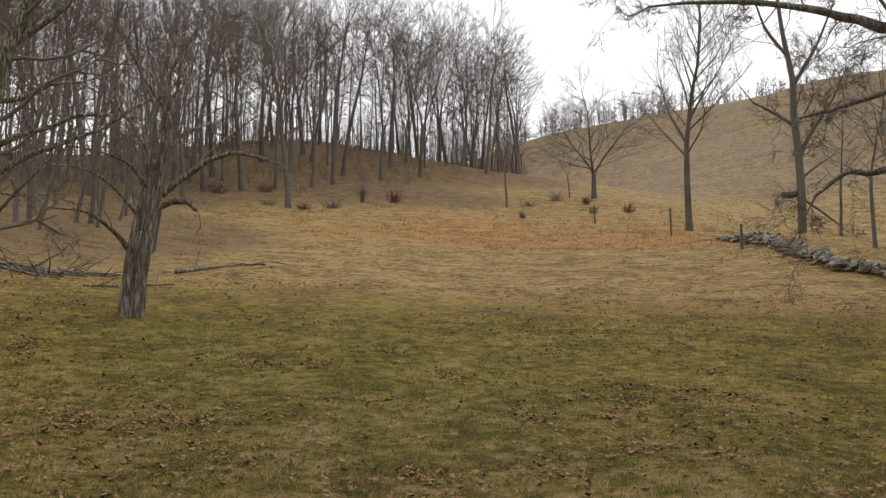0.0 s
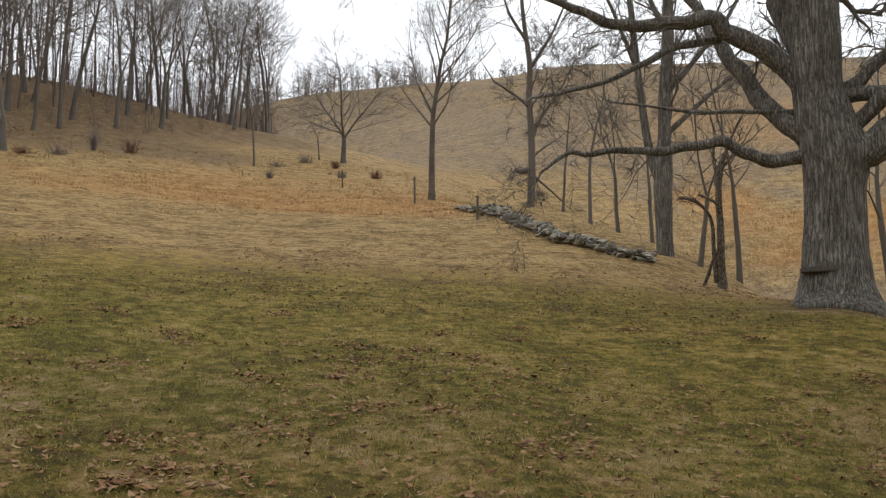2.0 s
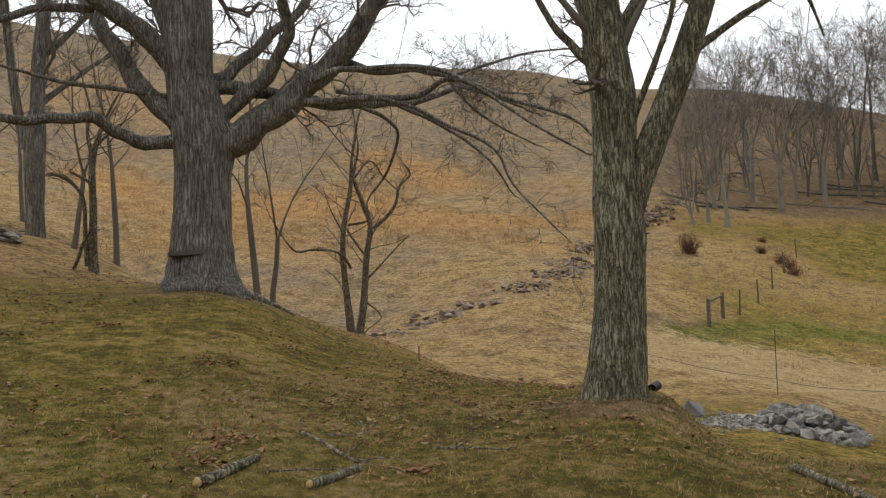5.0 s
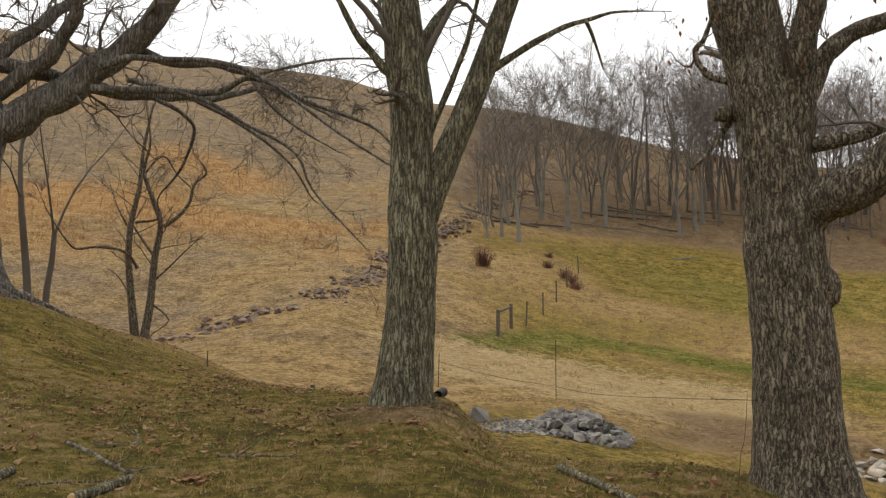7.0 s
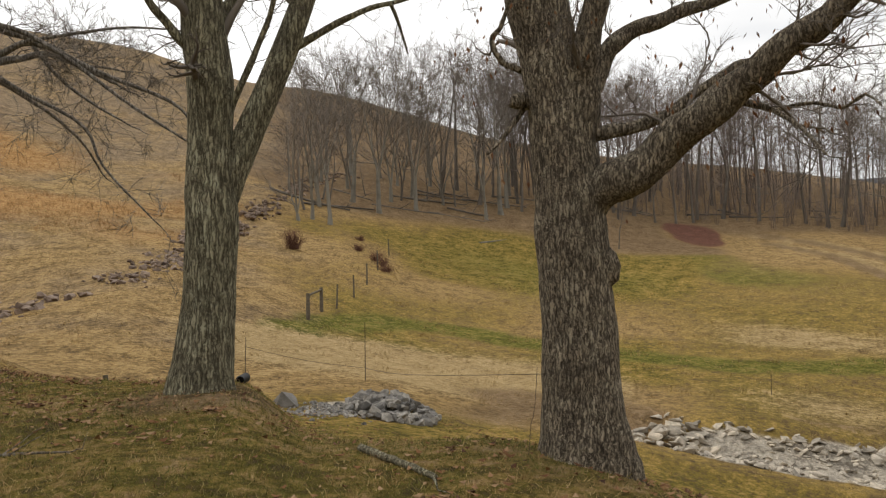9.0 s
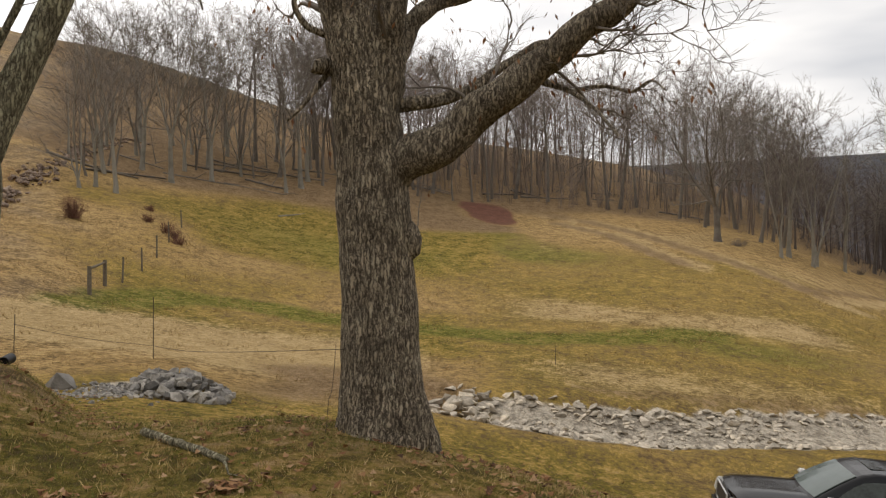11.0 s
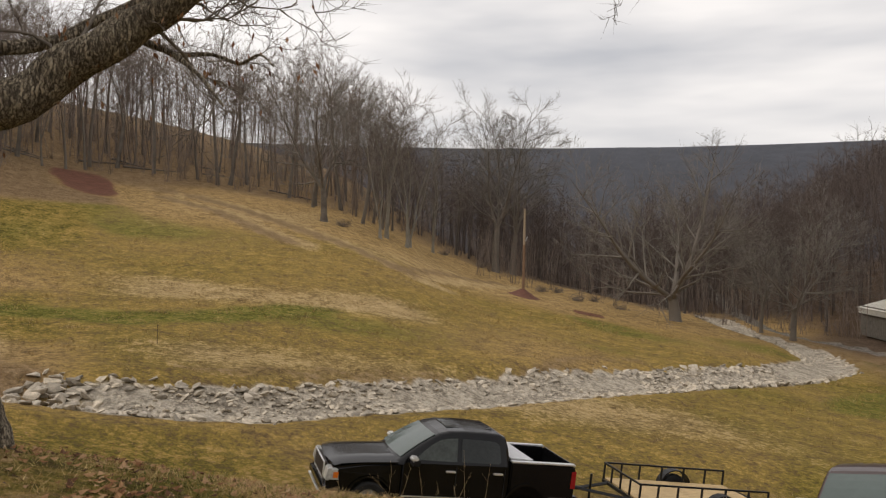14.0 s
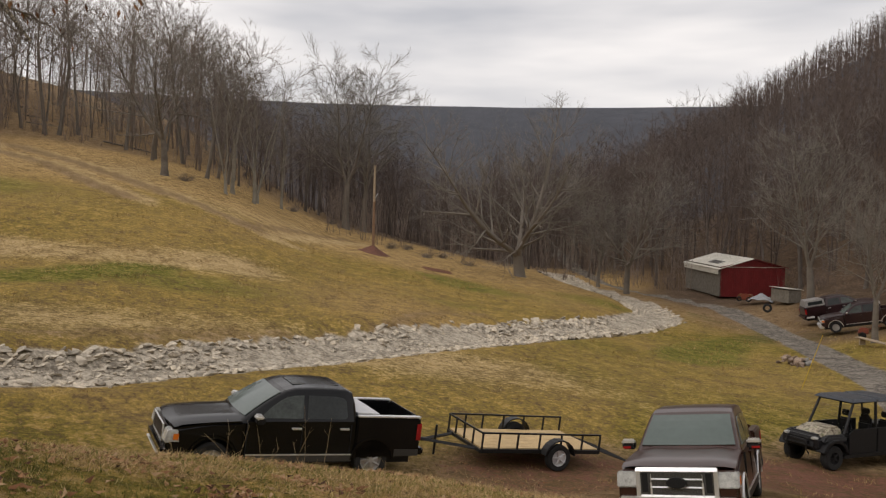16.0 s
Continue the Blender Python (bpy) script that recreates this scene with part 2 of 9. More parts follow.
    def edge(value, lo=0.35, hi=0.65, wob=0.9, tex=None):
        a = nt.nodes.new("ShaderNodeMath")
        a.operation = "MULTIPLY_ADD"
        nt.links.new(tex or n_mid, a.inputs[0])
        a.inputs[1].default_value = wob
        nt.links.new(value, a.inputs[2])
        r = nt.nodes.new("ShaderNodeMapRange")
        r.interpolation_type = "SMOOTHSTEP"
        r.inputs["From Min"].default_value, r.inputs["From Max"].default_value = lo + wob / 2, hi + wob / 2
        nt.links.new(a.outputs["Value"], r.inputs["Value"])
        return r.outputs["Result"]

    col = mix_of(nt, edge(sep.outputs["Green"], 0.3, 0.7, 1.5), tan, turf)
    col = mix_of(nt, edge(sep4.outputs["Red"], 0.2, 0.8, 1.1), col, lush)
    col = mix_of(nt, edge(sep3.outputs["Blue"], 0.2, 0.9, 1.6, n_big), col, weeds)
    col = mix_of(nt, edge(sep.outputs["Red"], 0.3, 0.9, 0.7, n_big), col, sedge)
    col = mix_of(nt, edge(sep2.outputs["Red"], 0.2, 0.8, 1.3), col, straw)
    col = mix_of(nt, edge(sep.outputs["Blue"], 0.2, 0.85, 1.2), col, litter)
    col = mix_of(nt, edge(sep4.outputs["Green"], 0.2, 0.85, 1.2), col, mould)
    col = mix_of(nt, edge(sep2.outputs["Green"], 0.4, 0.6, 0.5), col, soil)
    col = mix_of(nt, edge(sep2.outputs["Blue"], 0.3, 0.7, 0.6), col, gravel)
    col = mix_of(nt, edge(sep3.outputs["Red"], 0.35, 0.65, 0.5, n_fine), col, bed)
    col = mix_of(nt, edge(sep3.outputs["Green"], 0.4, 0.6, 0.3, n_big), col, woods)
    bare = ramp_of(nt, noise_of(nt, 2.3, 8, 0.75), (0.57, (0, 0, 0)), (0.68, (0.65, 0.65, 0.65)))
    col = mix_of(nt, mix_of(nt, 1.0, bare, edge(sep.outputs["Green"], 0.3, 0.7, 0.4), "MULTIPLY"), col, (0.060, 0.042, 0.022))
    tone = ramp_of(nt, n_fine, (0.30, (0.35, 0.35, 0.35)), (0.5, (1.0, 1.0, 1.0)), (0.70, (1.75, 1.65, 1.5)))
    col = mix_of(nt, 0.75, col, mix_of(nt, 1.0, col, tone, "MULTIPLY"))
    tone = ramp_of(nt, n_blade, (0.3, (0.6, 0.6, 0.6)), (0.7, (1.4, 1.4, 1.4)))
    col = mix_of(nt, 0.6, col, mix_of(nt, 1.0, col, tone, "MULTIPLY"))
    nt.links.new(col, bsdf.inputs["Base Color"])
    bsdf.inputs["Roughness"].default_value = 0.95
    bsdf.inputs["Specular IOR Level"].default_value = 0.1
    h = nt.nodes.new("ShaderNodeMath")
    nt.links.new(n_fine, h.inputs[0])
    nt.links.new(n_blade, h.inputs[1])
    bump_of(nt, bsdf, h.outputs["Value"], 0.8, 0.05)
    return m


GROUND = ground_material()
BARK_OAK = bark("oak_bark", (0.105, 0.086, 0.064), (0.45, 0.385, 0.290), 13.0, lichen=(0.36, 0.35, 0.28), plate=40.0)
BARK_GREY = bark("grey_bark", (0.118, 0.106, 0.070), (0.43, 0.405, 0.285), 11.0, lichen=(0.42, 0.42, 0.31), amount=0.5, plate=28.0, drawn=0.10)
BARK_DARK = bark("dark_furrowed_bark", (0.130, 0.118, 0.104), (0.33, 0.302, 0.265), 8.0, lichen=(0.34, 0.33, 0.295), amount=0.4, plate=19.0, drawn=0.06)
BARK_DEAD = bark("weathered_dead_wood", (0.16, 0.13, 0.10), (0.40, 0.36, 0.31), 6.0, lichen=(0.46, 0.44, 0.40), amount=0.6, plate=14.0)
BARK_FAR = twig_stuff("woodland_bark", (0.098, 0.084, 0.070), (0.20, 0.174, 0.145))
# darkened copy of the woodland bark, with shade put into the colour
BARK_SHADED = twig_stuff("shaded_valley_bark", (0.070, 0.058, 0.050), (0.15, 0.128, 0.108))
BARK_EDGE = twig_stuff("pale_grey_bark", (0.15, 0.138, 0.112), (0.29, 0.268, 0.222))
BARK_PALE = twig_stuff("pale_bark", (0.10, 0.095, 0.08), (0.24, 0.225, 0.20))
TWIG = twig_stuff("bare_twigs", (0.130, 0.106, 0.090), (0.240, 0.200, 0.170))
TWIG_GREY = twig_stuff("grey_twigs", (0.105, 0.088, 0.074), (0.225, 0.195, 0.162))
TWIG_PALE = twig_stuff("pale_grey_twigs", (0.120, 0.106, 0.090), (0.225, 0.202, 0.174))
TWIG_FAR = twig_stuff("far_bare_woods", (0.125, 0.094, 0.075), (0.215, 0.168, 0.135))
# twigs of the valley and far slope, darkened in colour to stand for shade
TWIG_SHADED = twig_stuff("shaded_valley_twigs", (0.075, 0.056, 0.047), (0.135, 0.105, 0.090))
STONE_GREY = stone_of("grey_limestone", (0.12, 0.112, 0.102), (0.28, 0.262, 0.235), (0.37, 0.340, 0.290))
STONE_BUFF = stone_of("buff_limestone", (0.26, 0.228, 0.180), (0.50, 0.44, 0.352), (0.58, 0.50, 0.385))
STONE_WALL = stone_of("weathered_fieldstone", (0.19, 0.175, 0.145), (0.33, 0.305, 0.25), (0.37, 0.33, 0.26))
STONE_BROWN = stone_of("brown_fieldstone", (0.15, 0.105, 0.080), (0.26, 0.195, 0.150), (0.32, 0.24, 0.18))

# ---- the land ----
# terrain sections: bearing (degrees clockwise from +y), then pairs of distance and height
SECTIONS = (
    (-60, (0, 0, 8, 1.3, 16, 2.9, 30, 6, 45, 9.8, 65, 15, 90, 22, 120, 28, 200, 34, 600, 50)),
    (-35, (0, 0, 8, 1.1, 16, 2.6, 30, 5.7, 45, 9.6, 65, 14.5, 90, 22, 120, 30, 200, 35, 600, 50)),
    (-20, (0, 0, 8, 1.15, 16, 2.65, 30, 5.8, 45, 9.5, 55, 12.2, 75, 18, 100, 28.6, 115, 33.5, 140, 34, 200, 30, 600, 42)),
    (-5, (0, 0, 8.7, 1.18, 14, 2.1, 30, 5.6, 47, 9.6, 65, 14.6, 85, 20.6, 105, 26.8, 130, 27, 180, 46, 220, 62, 300, 62, 600, 55)),
    (8, (0, 0, 8.7, 1.19, 14, 2.05, 30, 5.6, 47, 9.2, 60, 12, 73, 15.1, 110, 25, 160, 44, 220, 69, 300, 70, 600, 60)),
    (16, (0, 0, 8, 0.95, 14, 1.9, 25, 4.3, 37, 7.1, 45, 7.1, 60, 8.3, 90, 17, 140, 39, 200, 67, 300, 73, 600, 60)),
    (25, (0, 0, 8, 0.85, 14, 1.8, 21.4, 2.85, 29, 4.1, 38, 3.1, 50, 3.1, 70, 8.6, 100, 19.6, 150, 44, 200, 66, 300, 73, 600, 60)),
    (34, (0, 0, 8, 0.75, 14, 1.7, 17.6, 2.1, 22, 1.8, 30, 0.1, 45, 1.6, 60, 5.6, 90, 15.6, 150, 43, 200, 63.5, 300, 70, 600, 60)),
    (43, (0, 0, 6.6, 0.5, 10, 0.7, 16, 0.95, 22, 1.0, 28, 0, 38, 0.1, 60, 5.6, 90, 15.6, 150, 42, 195, 60, 300, 67, 600, 60)),
    (55, (0, 0, 8, 0.55, 10.5, 0.58, 13, 0.35, 16, -0.3, 22, -1, 35, 0.4, 50, 3.3, 70, 8, 100, 17, 150, 39, 190, 56, 300, 63, 600, 60)),
    (62.5, (0, 0, 6, 0.42, 9, 0.6, 10.6, 0.52, 12, 0.2, 14, -0.4, 18, -1.05, 22, -1.25, 35, -0.5, 45, 1.1, 68, 6.2, 90, 13, 150, 33.5, 200, 52.5, 300, 59, 600, 60)),
    (67, (0, 0, 7, 0.35, 9.5, 0.05, 13, -0.6, 18, -1.15, 22, -1.3, 35, -0.9, 45, 0.1, 68, 5.4, 90, 11.4, 150, 31, 200, 51, 300, 57, 600, 60)),
    (80, (0, 0, 5, 0.33, 7, 0.36, 9, -0.15, 12, -0.8, 16, -1.6, 22, -2.2, 30, -2.4, 45, -1.4, 60, 0.6, 80, 4.6, 105, 11.5, 150, 24, 200, 38, 300, 47, 600, 55)),
    (93, (0, 0, 4, 0.2, 6, 0.12, 8, -0.4, 11, -1.3, 16, -2.5, 22, -3.4, 26, -2.9, 40, -2.4, 60, -0.4, 80, 2.8, 107, 7.2, 130, 12, 200, 29, 300, 41, 600, 40)),
    (108, (0, 0, 5, -0.22, 7.8, -0.72, 11, -2.5, 15, -4.15, 20, -4.25, 32, -3.75, 50, -2.6, 75, 0.6, 100, 4, 130, 7.6, 200, 18, 300, 24, 600, 10)),
    (120, (0, 0, 5, -0.42, 8.5, -1.18, 11, -2.8, 14, -4.25, 20, -4.6, 35, -4.8, 41, -4.4, 60, -4.2, 84, -3.9, 127, -2.9, 200, -5, 300, -10, 600, -15)),
    (132, (0, 0, 5, -0.5, 9, -1.6, 12, -3.4, 15, -4.4, 21, -4.95, 30, -5.4, 40, -5.8, 60, -6.3, 88, -7, 130, -8.5, 200, -12, 600, -20)),
    (145, (0, 0, 5, -0.6, 9, -1.7, 12, -3.6, 15, -4.5, 20, -5, 26, -5.6, 40, -6.7, 60, -8.1, 85, -9.2, 105, -9.4, 130, -6, 170, 5, 250, 18, 400, 29, 600, 10)),
    (155, (0, 0, 5, -0.6, 9, -1.8, 12, -3.7, 15, -4.6, 20, -5.2, 27, -5.8, 40, -6.7, 60, -7.3, 80, -6.5, 110, -0.5, 200, 26, 400, 66, 600, 50)),
    (175, (0, 0, 5, -0.5, 9, -1.5, 12, -2.6, 20, -3.2, 40, -2, 80, 6, 200, 45, 400, 112, 600, 110)),
    (230, (0, 0, 10, -0.5, 30, -0.5, 100, 7, 300, 40, 600, 60)),
)


def smooth(a, b, v):
    v = np.clip((v - a) / (b - a), 0, 1)
    return v * v * (3 - 2 * v)


def hermite(xs, ys, v):
    """A smooth line through the given stations, flat where they turn."""
    xs, ys = np.asarray(xs, float), np.asarray(ys, float)
    h, d = np.diff(xs), np.diff(ys) / np.diff(xs)
    m = np.zeros(len(xs))
    m[0], m[-1] = d[0], 0
    both = d[:-1] * d[1:] > 0
    m[1:-1][both] = (2 * d[:-1] * d[1:] / (d[:-1] + d[1:] + 1e-12))[both]
    v = np.clip(v, xs[0], xs[-1])
    i = np.clip(np.searchsorted(xs, v) - 1, 0, len(h) - 1)
    s = (v - xs[i]) / h[i]
    return ((1 + 2 * s) * (1 - s) ** 2 * ys[i] + s * (1 - s) ** 2 * h[i] * m[i]
            + s * s * (3 - 2 * s) * ys[i + 1] + s * s * (s - 1) * h[i] * m[i + 1])


RADII = np.concatenate([np.linspace(0, 16, 33), np.geomspace(16.8, 620, 90)])
BEARINGS = np.array([s[0] for s in SECTIONS] + [300], float)
TABLE = np.stack([hermite(s[1][0::2], s[1][1::2], RADII) for s in SECTIONS] + [hermite(SECTIONS[0][1][0::2], SECTIONS[0][1][1::2], RADII)])


def base_z(x, y):
    """The height of the land before its small relief."""
    x, y = np.asarray(x, float) - 0.5, np.asarray(y, float)
    r, b = np.hypot(x, y), np.degrees(np.arctan2(x, y))
    b = np.where(b < -60, b + 360, b)
    i = np.clip(np.searchsorted(BEARINGS, b) - 1, 0, len(BEARINGS) - 2)
    s = (b - BEARINGS[i]) / (BEARINGS[i + 1] - BEARINGS[i])
    n = len(BEARINGS) - 1
    cols = []
    for k in (-1, 0, 1, 2):
        row = TABLE[np.clip(i + k, 0, n)]
        j = np.clip(np.searchsorted(RADII, r) - 1, 0, len(RADII) - 2)
        u = np.clip((r - RADII[j]) / (RADII[j + 1] - RADII[j]), 0, 1)
        at = np.arange(len(j)) if j.ndim else 0
        cols.append(row[at, j] * (1 - u) + row[at, j + 1] * u if j.ndim else row[j] * (1 - u) + row[j + 1] * u)
    a, p, q, d = cols
    # bearings are uneven, so the slopes across are weighed by their gaps
    g0 = BEARINGS[i] - BEARINGS[np.clip(i - 1, 0, n)] + 1e-9
    g1 = BEARINGS[i + 1] - BEARINGS[i]
    g2 = BEARINGS[np.clip(i + 2, 0, n)] - BEARINGS[i + 1] + 1e-9
    m0 = np.where(i > 0, ((q - p) / g1 + (p - a) / g0) / 2, (q - p) / g1) * g1 * 0.8
    m1 = np.where(i < n - 1, ((d - q) / g2 + (q - p) / g1) / 2, (q - p) / g1) * g1 * 0.8
    z = ((1 + 2 * s) * (1 - s) ** 2 * p + s * (1 - s) ** 2 * m0 + s * s * (3 - 2 * s) * q + s * s * (s - 1) * m1)
    far = smooth(850, 1900, r)
    z = (z - 20 * smooth(500, 900, r)) * (1 - far) + 211 * far
    return z


CHANNEL = [(27.0, 0.5), (26.6, -2.0), (26.6, -5.0), (28, -9), (31.1, -18.5), (36.3, -33.5), (41, -46.5), (47, -58.5), (56, -66.5), (67, -69.5), (81, -79)]
ROAD = [(140, -135), (85.5, -88), (74, -80.6), (66, -77), (58, -75.4), (50.6, -73.2), (41.2, -64.3), (32.8, -55.7), (28, -50.3), (23, -44.8), (18.6, -39.6), (14.5, -33)]


def along(line, x, y):
    """Distance to a line of points, and the share of the way along it."""
    x, y = np.asarray(x, float), np.asarray(y, float)
    best, share = np.full(x.shape, 1e9), np.zeros(x.shape)
    for k in range(len(line) - 1):
        (ax, ay), (bx, by) = line[k], line[k + 1]
        dx, dy = bx - ax, by - ay
        s = np.clip(((x - ax) * dx + (y - ay) * dy) / (dx * dx + dy * dy), 0, 1)
        d = np.hypot(x - ax - s * dx, y - ay - s * dy)
        share = np.where(d < best, (k + s) / (len(line) - 1), share)
        best = np.minimum(best, d)
    return best, share


def ground_z(x, y):
    """The height of the land: the sections, the cut of the stone channel and the bench of the gravel road."""
    x, y = np.asarray(x, float), np.asarray(y, float)
    z = base_z(x, y)
    d, s = along(CHANNEL, x, y)
    z = z - 0.5 * (1 - smooth(0.4, 2.2 + 1.2 * s, d)) + 0.12 * (1 - smooth(0, 0.8, np.abs(d - 3.0 - s)))
    d, s = along(ROAD, x, y)
    z = z - 0.10 * (1 - smooth(1.4, 2.2, d))
    # the yard falls away under the black pickup and its trailer
    d, s = along([(18, -5), (16.8, -17)], x, y)
    k = 1 - smooth(1.8, 5.5, d)
    z = z * (1 - k) + (-4.55 + 0.122 * (0.19 * (x - 17.6) + 0.98 * (y + 7.95))) * k
    z = z - 0.3 * (1 - smooth(1.5, 5.5, np.hypot(x - 13, y + 23.5)))
    # a level pad under the barn
    k = 1 - smooth(6.5, 11, np.hypot(x - 58.2, y + 86.0))
    z = z * (1 - k) - 9.3 * k
    # the brown pickup stands aslant on the foot of the bank
    u, v = x - 10.4, y + 13.41
    pad = -4.38 + 0.165 * (-0.474 * u + 0.880 * v) + 0.150 * (-0.880 * u - 0.474 * v)
    k = 1 - smooth(2.3, 4.6, np.hypot(u, v))
    return z * (1 - k) + pad * k


def gz(x, y):
    return float(ground_z(np.array([x], float), np.array([y], float))[0])


def lumps(x, y, scale, seed):
    """Soft uneven relief from a few crossing waves."""
    rs = np.random.RandomState(seed)
    z = np.zeros(np.shape(x))
    for k in range(9):
        a, f, p = rs.uniform(0, 6.3), rs.uniform(0.6, 1.9) / scale, rs.uniform(0, 6.3)
        z = z + np.sin((x * np.cos(a) + y * np.sin(a)) * f + p + 1.3 * np.sin((x * np.sin(a) - y * np.cos(a)) * f * 0.7 + p * 2))
    return z / 9


def wedge(x, y, b0, b1, r0, r1, soft_b=4.0, soft_r=0.2):
    """1 within a range of bearings and distances, fading at its rim."""
    r, b = np.hypot(x - 0.5, y), np.degrees(np.arctan2(x - 0.5, y))
    b = np.where(b < -90, b + 360, b)
    return (smooth(b0 - soft_b, b0 + soft_b, b) * (1 - smooth(b1 - soft_b, b1 + soft_b, b))
            * smooth(r0 * (1 - soft_r), r0 * (1 + soft_r), r) * (1 - smooth(r1 * (1 - soft_r), r1 * (1 + soft_r), r)))


def blob(x, y, cx, cy, rx, ry, turn=0.0):
    c, s = math.cos(radians(turn)), math.sin(radians(turn))
    u, v = ((x - cx) * c + (y - cy) * s) / rx, (-(x - cx) * s + (y - cy) * c) / ry
    return 1 - smooth(0.5, 1.3, np.hypot(u, v))


def stroke(x, y, line, wide):
    """1 along a line of points, fading to its sides."""
    d, s = along(line, x, y)
    return 1 - smooth(0.45 * wide, 1.25 * wide, d)


def make_ground():
    rr = np.concatenate([np.linspace(0.4, 24, 96), np.geomspace(24.6, 620, 90), [700, 850, 1000, 1200, 1450, 1700, 1900, 2300, 3000]])
    bb = np.concatenate([np.arange(-46, 164, 0.5), np.arange(164, 314, 3.0)])
    R, B = np.meshgrid(rr, np.radians(bb), indexing="ij")
    X, Y = 0.5 + R * np.sin(B), R * np.cos(B)
    Z = ground_z(X.ravel(), Y.ravel()).reshape(X.shape)
    near = np.clip(R / 30, 0.25, 1)
    Z = Z + near * (0.10 * lumps(X, Y, 1.6, 1) + 0.05 * lumps(X, Y, 0.5, 2)) + np.clip((R - 25) / 60, 0, 1) * 0.5 * lumps(X, Y, 7, 3)
    Z = Z + np.clip((R - 1100) / 500, 0, 1) * 3 * lumps(X, Y, 90, 4)
    nr, nb = X.shape
    verts = np.stack([X.ravel(), Y.ravel(), Z.ravel()], 1)
    idx = np.arange(nr * nb).reshape(nr, nb)
    nxt = np.roll(idx, -1, 1)
    faces = np.stack([idx[:-1], idx[1:], nxt[1:], nxt[:-1]], -1).reshape(-1, 4)
    faces = faces[:, ::-1]
    hub = len(verts)
    verts = np.vstack([verts, [[0.5, 0, float(Z[0].mean())]]])
    me = bpy.data.meshes.new("ground")
    me.from_pydata(verts.tolist(), [], faces.tolist() + [[hub, int(a), int(b)] for a, b in zip(nxt[0], idx[0])])
    x0, y0 = verts[:, 0], verts[:, 1]
    r = np.hypot(x0 - 0.5, y0)
    w = lumps(x0, y0, 5, 7)
    sway = np.clip(r * 0.16, 0.5, 14)
    x, y = x0 + sway * lumps(x0, y0, 6, 11), y0 + sway * lumps(x0, y0, 6, 12)
    turf = 0.74 * (1 - smooth(14, 27, r + 6 * w)) + 0.12 + 0.25 * lumps(x0, y0, 9, 13)
    turf = np.maximum(turf, 0.85 * wedge(x, y, 66, 92, 34, 88, 5) * (0.7 + w))
    turf = np.maximum(turf, 0.56 * wedge(x, y, 88, 150, 12, 85, 6) + 0.3 * w)
    turf = np.maximum(turf, 1.0 * wedge(x, y, 72, 94, 62, 92, 5, 0.1))
    turf = np.maximum(turf, 0.9 * blob(x, y, 36, -53, 4, 9, -30))
    turf = np.maximum(turf, 0.6 * blob(x, y, 27, -33, 5, 9, -25))
    turf = np.maximum(turf, 0.8 * wedge(x, y, 133, 158, 20, 62, 4) * (0.85 + w))
    turf = turf * (1 - 0.8 * wedge(x, y, -40, 15, 24, 120, 6)) * (1 - wedge(x, y, 18, 64, 22, 300, 6))
    lush = 0.95 * stroke(x0, y0 + 0.6 * w, [(41.5, 17.2), (46.2, 14.9), (47.4, 12.2), (46.8, 8), (45, 3), (42.6, -3.5), (43.8, -8), (47, -14)], 2.3)
    lush = np.maximum(lush, 0.85 * stroke(x, y, [(41, 19), (37, 17)], 2.0) * (0.7 + w))
    lush = np.maximum(lush, 0.55 * wedge(x, y, 72, 90, 54, 80, 4, 0.1) * (0.75 + w))
    lush = np.maximum(lush, 0.85 * stroke(x, y, [(91, 5), (88, -3), (80, -9), (76, -14)], 6.0) * (0.75 + w))
    lush = np.maximum(lush, 0.62 * stroke(x, y, [(42, -13), (41, -22), (44, -32)], 3.5) * (0.8 + w))
    lush = np.maximum(lush, 0.75 * stroke(x, y, [(62, -40), (56, -46), (51, -51)], 4.0) * (0.8 + w))
    lush = np.maximum(lush, 0.8 * stroke(x, y, [(46, -65), (39, -57), (33, -48), (28, -42)], 2.2))
    lush = np.maximum(lush, 0.42 * wedge(x, y, 134, 158, 22, 62, 4) * (0.8 + w))
    lush = np.maximum(lush, 0.25 * blob(x, y, 27, -35, 6, 9, -25))
    lush = np.maximum(lush, 0.45 * wedge(x, y, -40, 52, 5.0, 19, 8, 0.25) * (0.65 + w))
    lush = np.maximum(lush, 0.45 * wedge(x, y, 92, 140, 9, 14, 6, 0.2) * (0.7 + w))
    sedge = 1.0 * wedge(x, y, -27, 12, 33, 52, 5, 0.15) * (0.85 + 0.6 * w)
    sedge = np.maximum(sedge, 0.45 * wedge(x, y, -36, -15, 22, 44, 6, 0.25) * (0.85 + w))
    sedge = np.maximum(sedge, 1.0 * wedge(x, y, 24, 62, 62, 105, 4, 0.25) * (0.62 + 1.2 * w))
    sedge = np.maximum(sedge, 0.6 * wedge(x, y, 18, 40, 110, 160, 4))
    sedge = np.maximum(sedge, 0.7 * wedge(x, y, -26, 6, 46, 80, 6) * (0.75 + w))
    litter = 0.85 * wedge(x, y, -60, -5, 62, 240, 5, 0.16) + 0.7 * wedge(x, y, -60, -27, 24, 90, 5, 0.3)
    litter = litter + wedge(x, y, 64, 92, 92, 300, 3, 0.07) + wedge(x, y, 88, 104, 118, 300, 4, 0.07)
    litter = litter + wedge(x, y, 102, 200, 118, 3000, 4, 0.1) + wedge(x, y, 140, 200, 70, 3000, 4, 0.2)
    litter = np.maximum(litter, 0.36 * (1 - smooth(5, 15, r)) * (0.65 + 1.3 * w))
    litter = np.maximum(litter, 0.4 * wedge(x, y, 30, 100, 3, 11, 6))
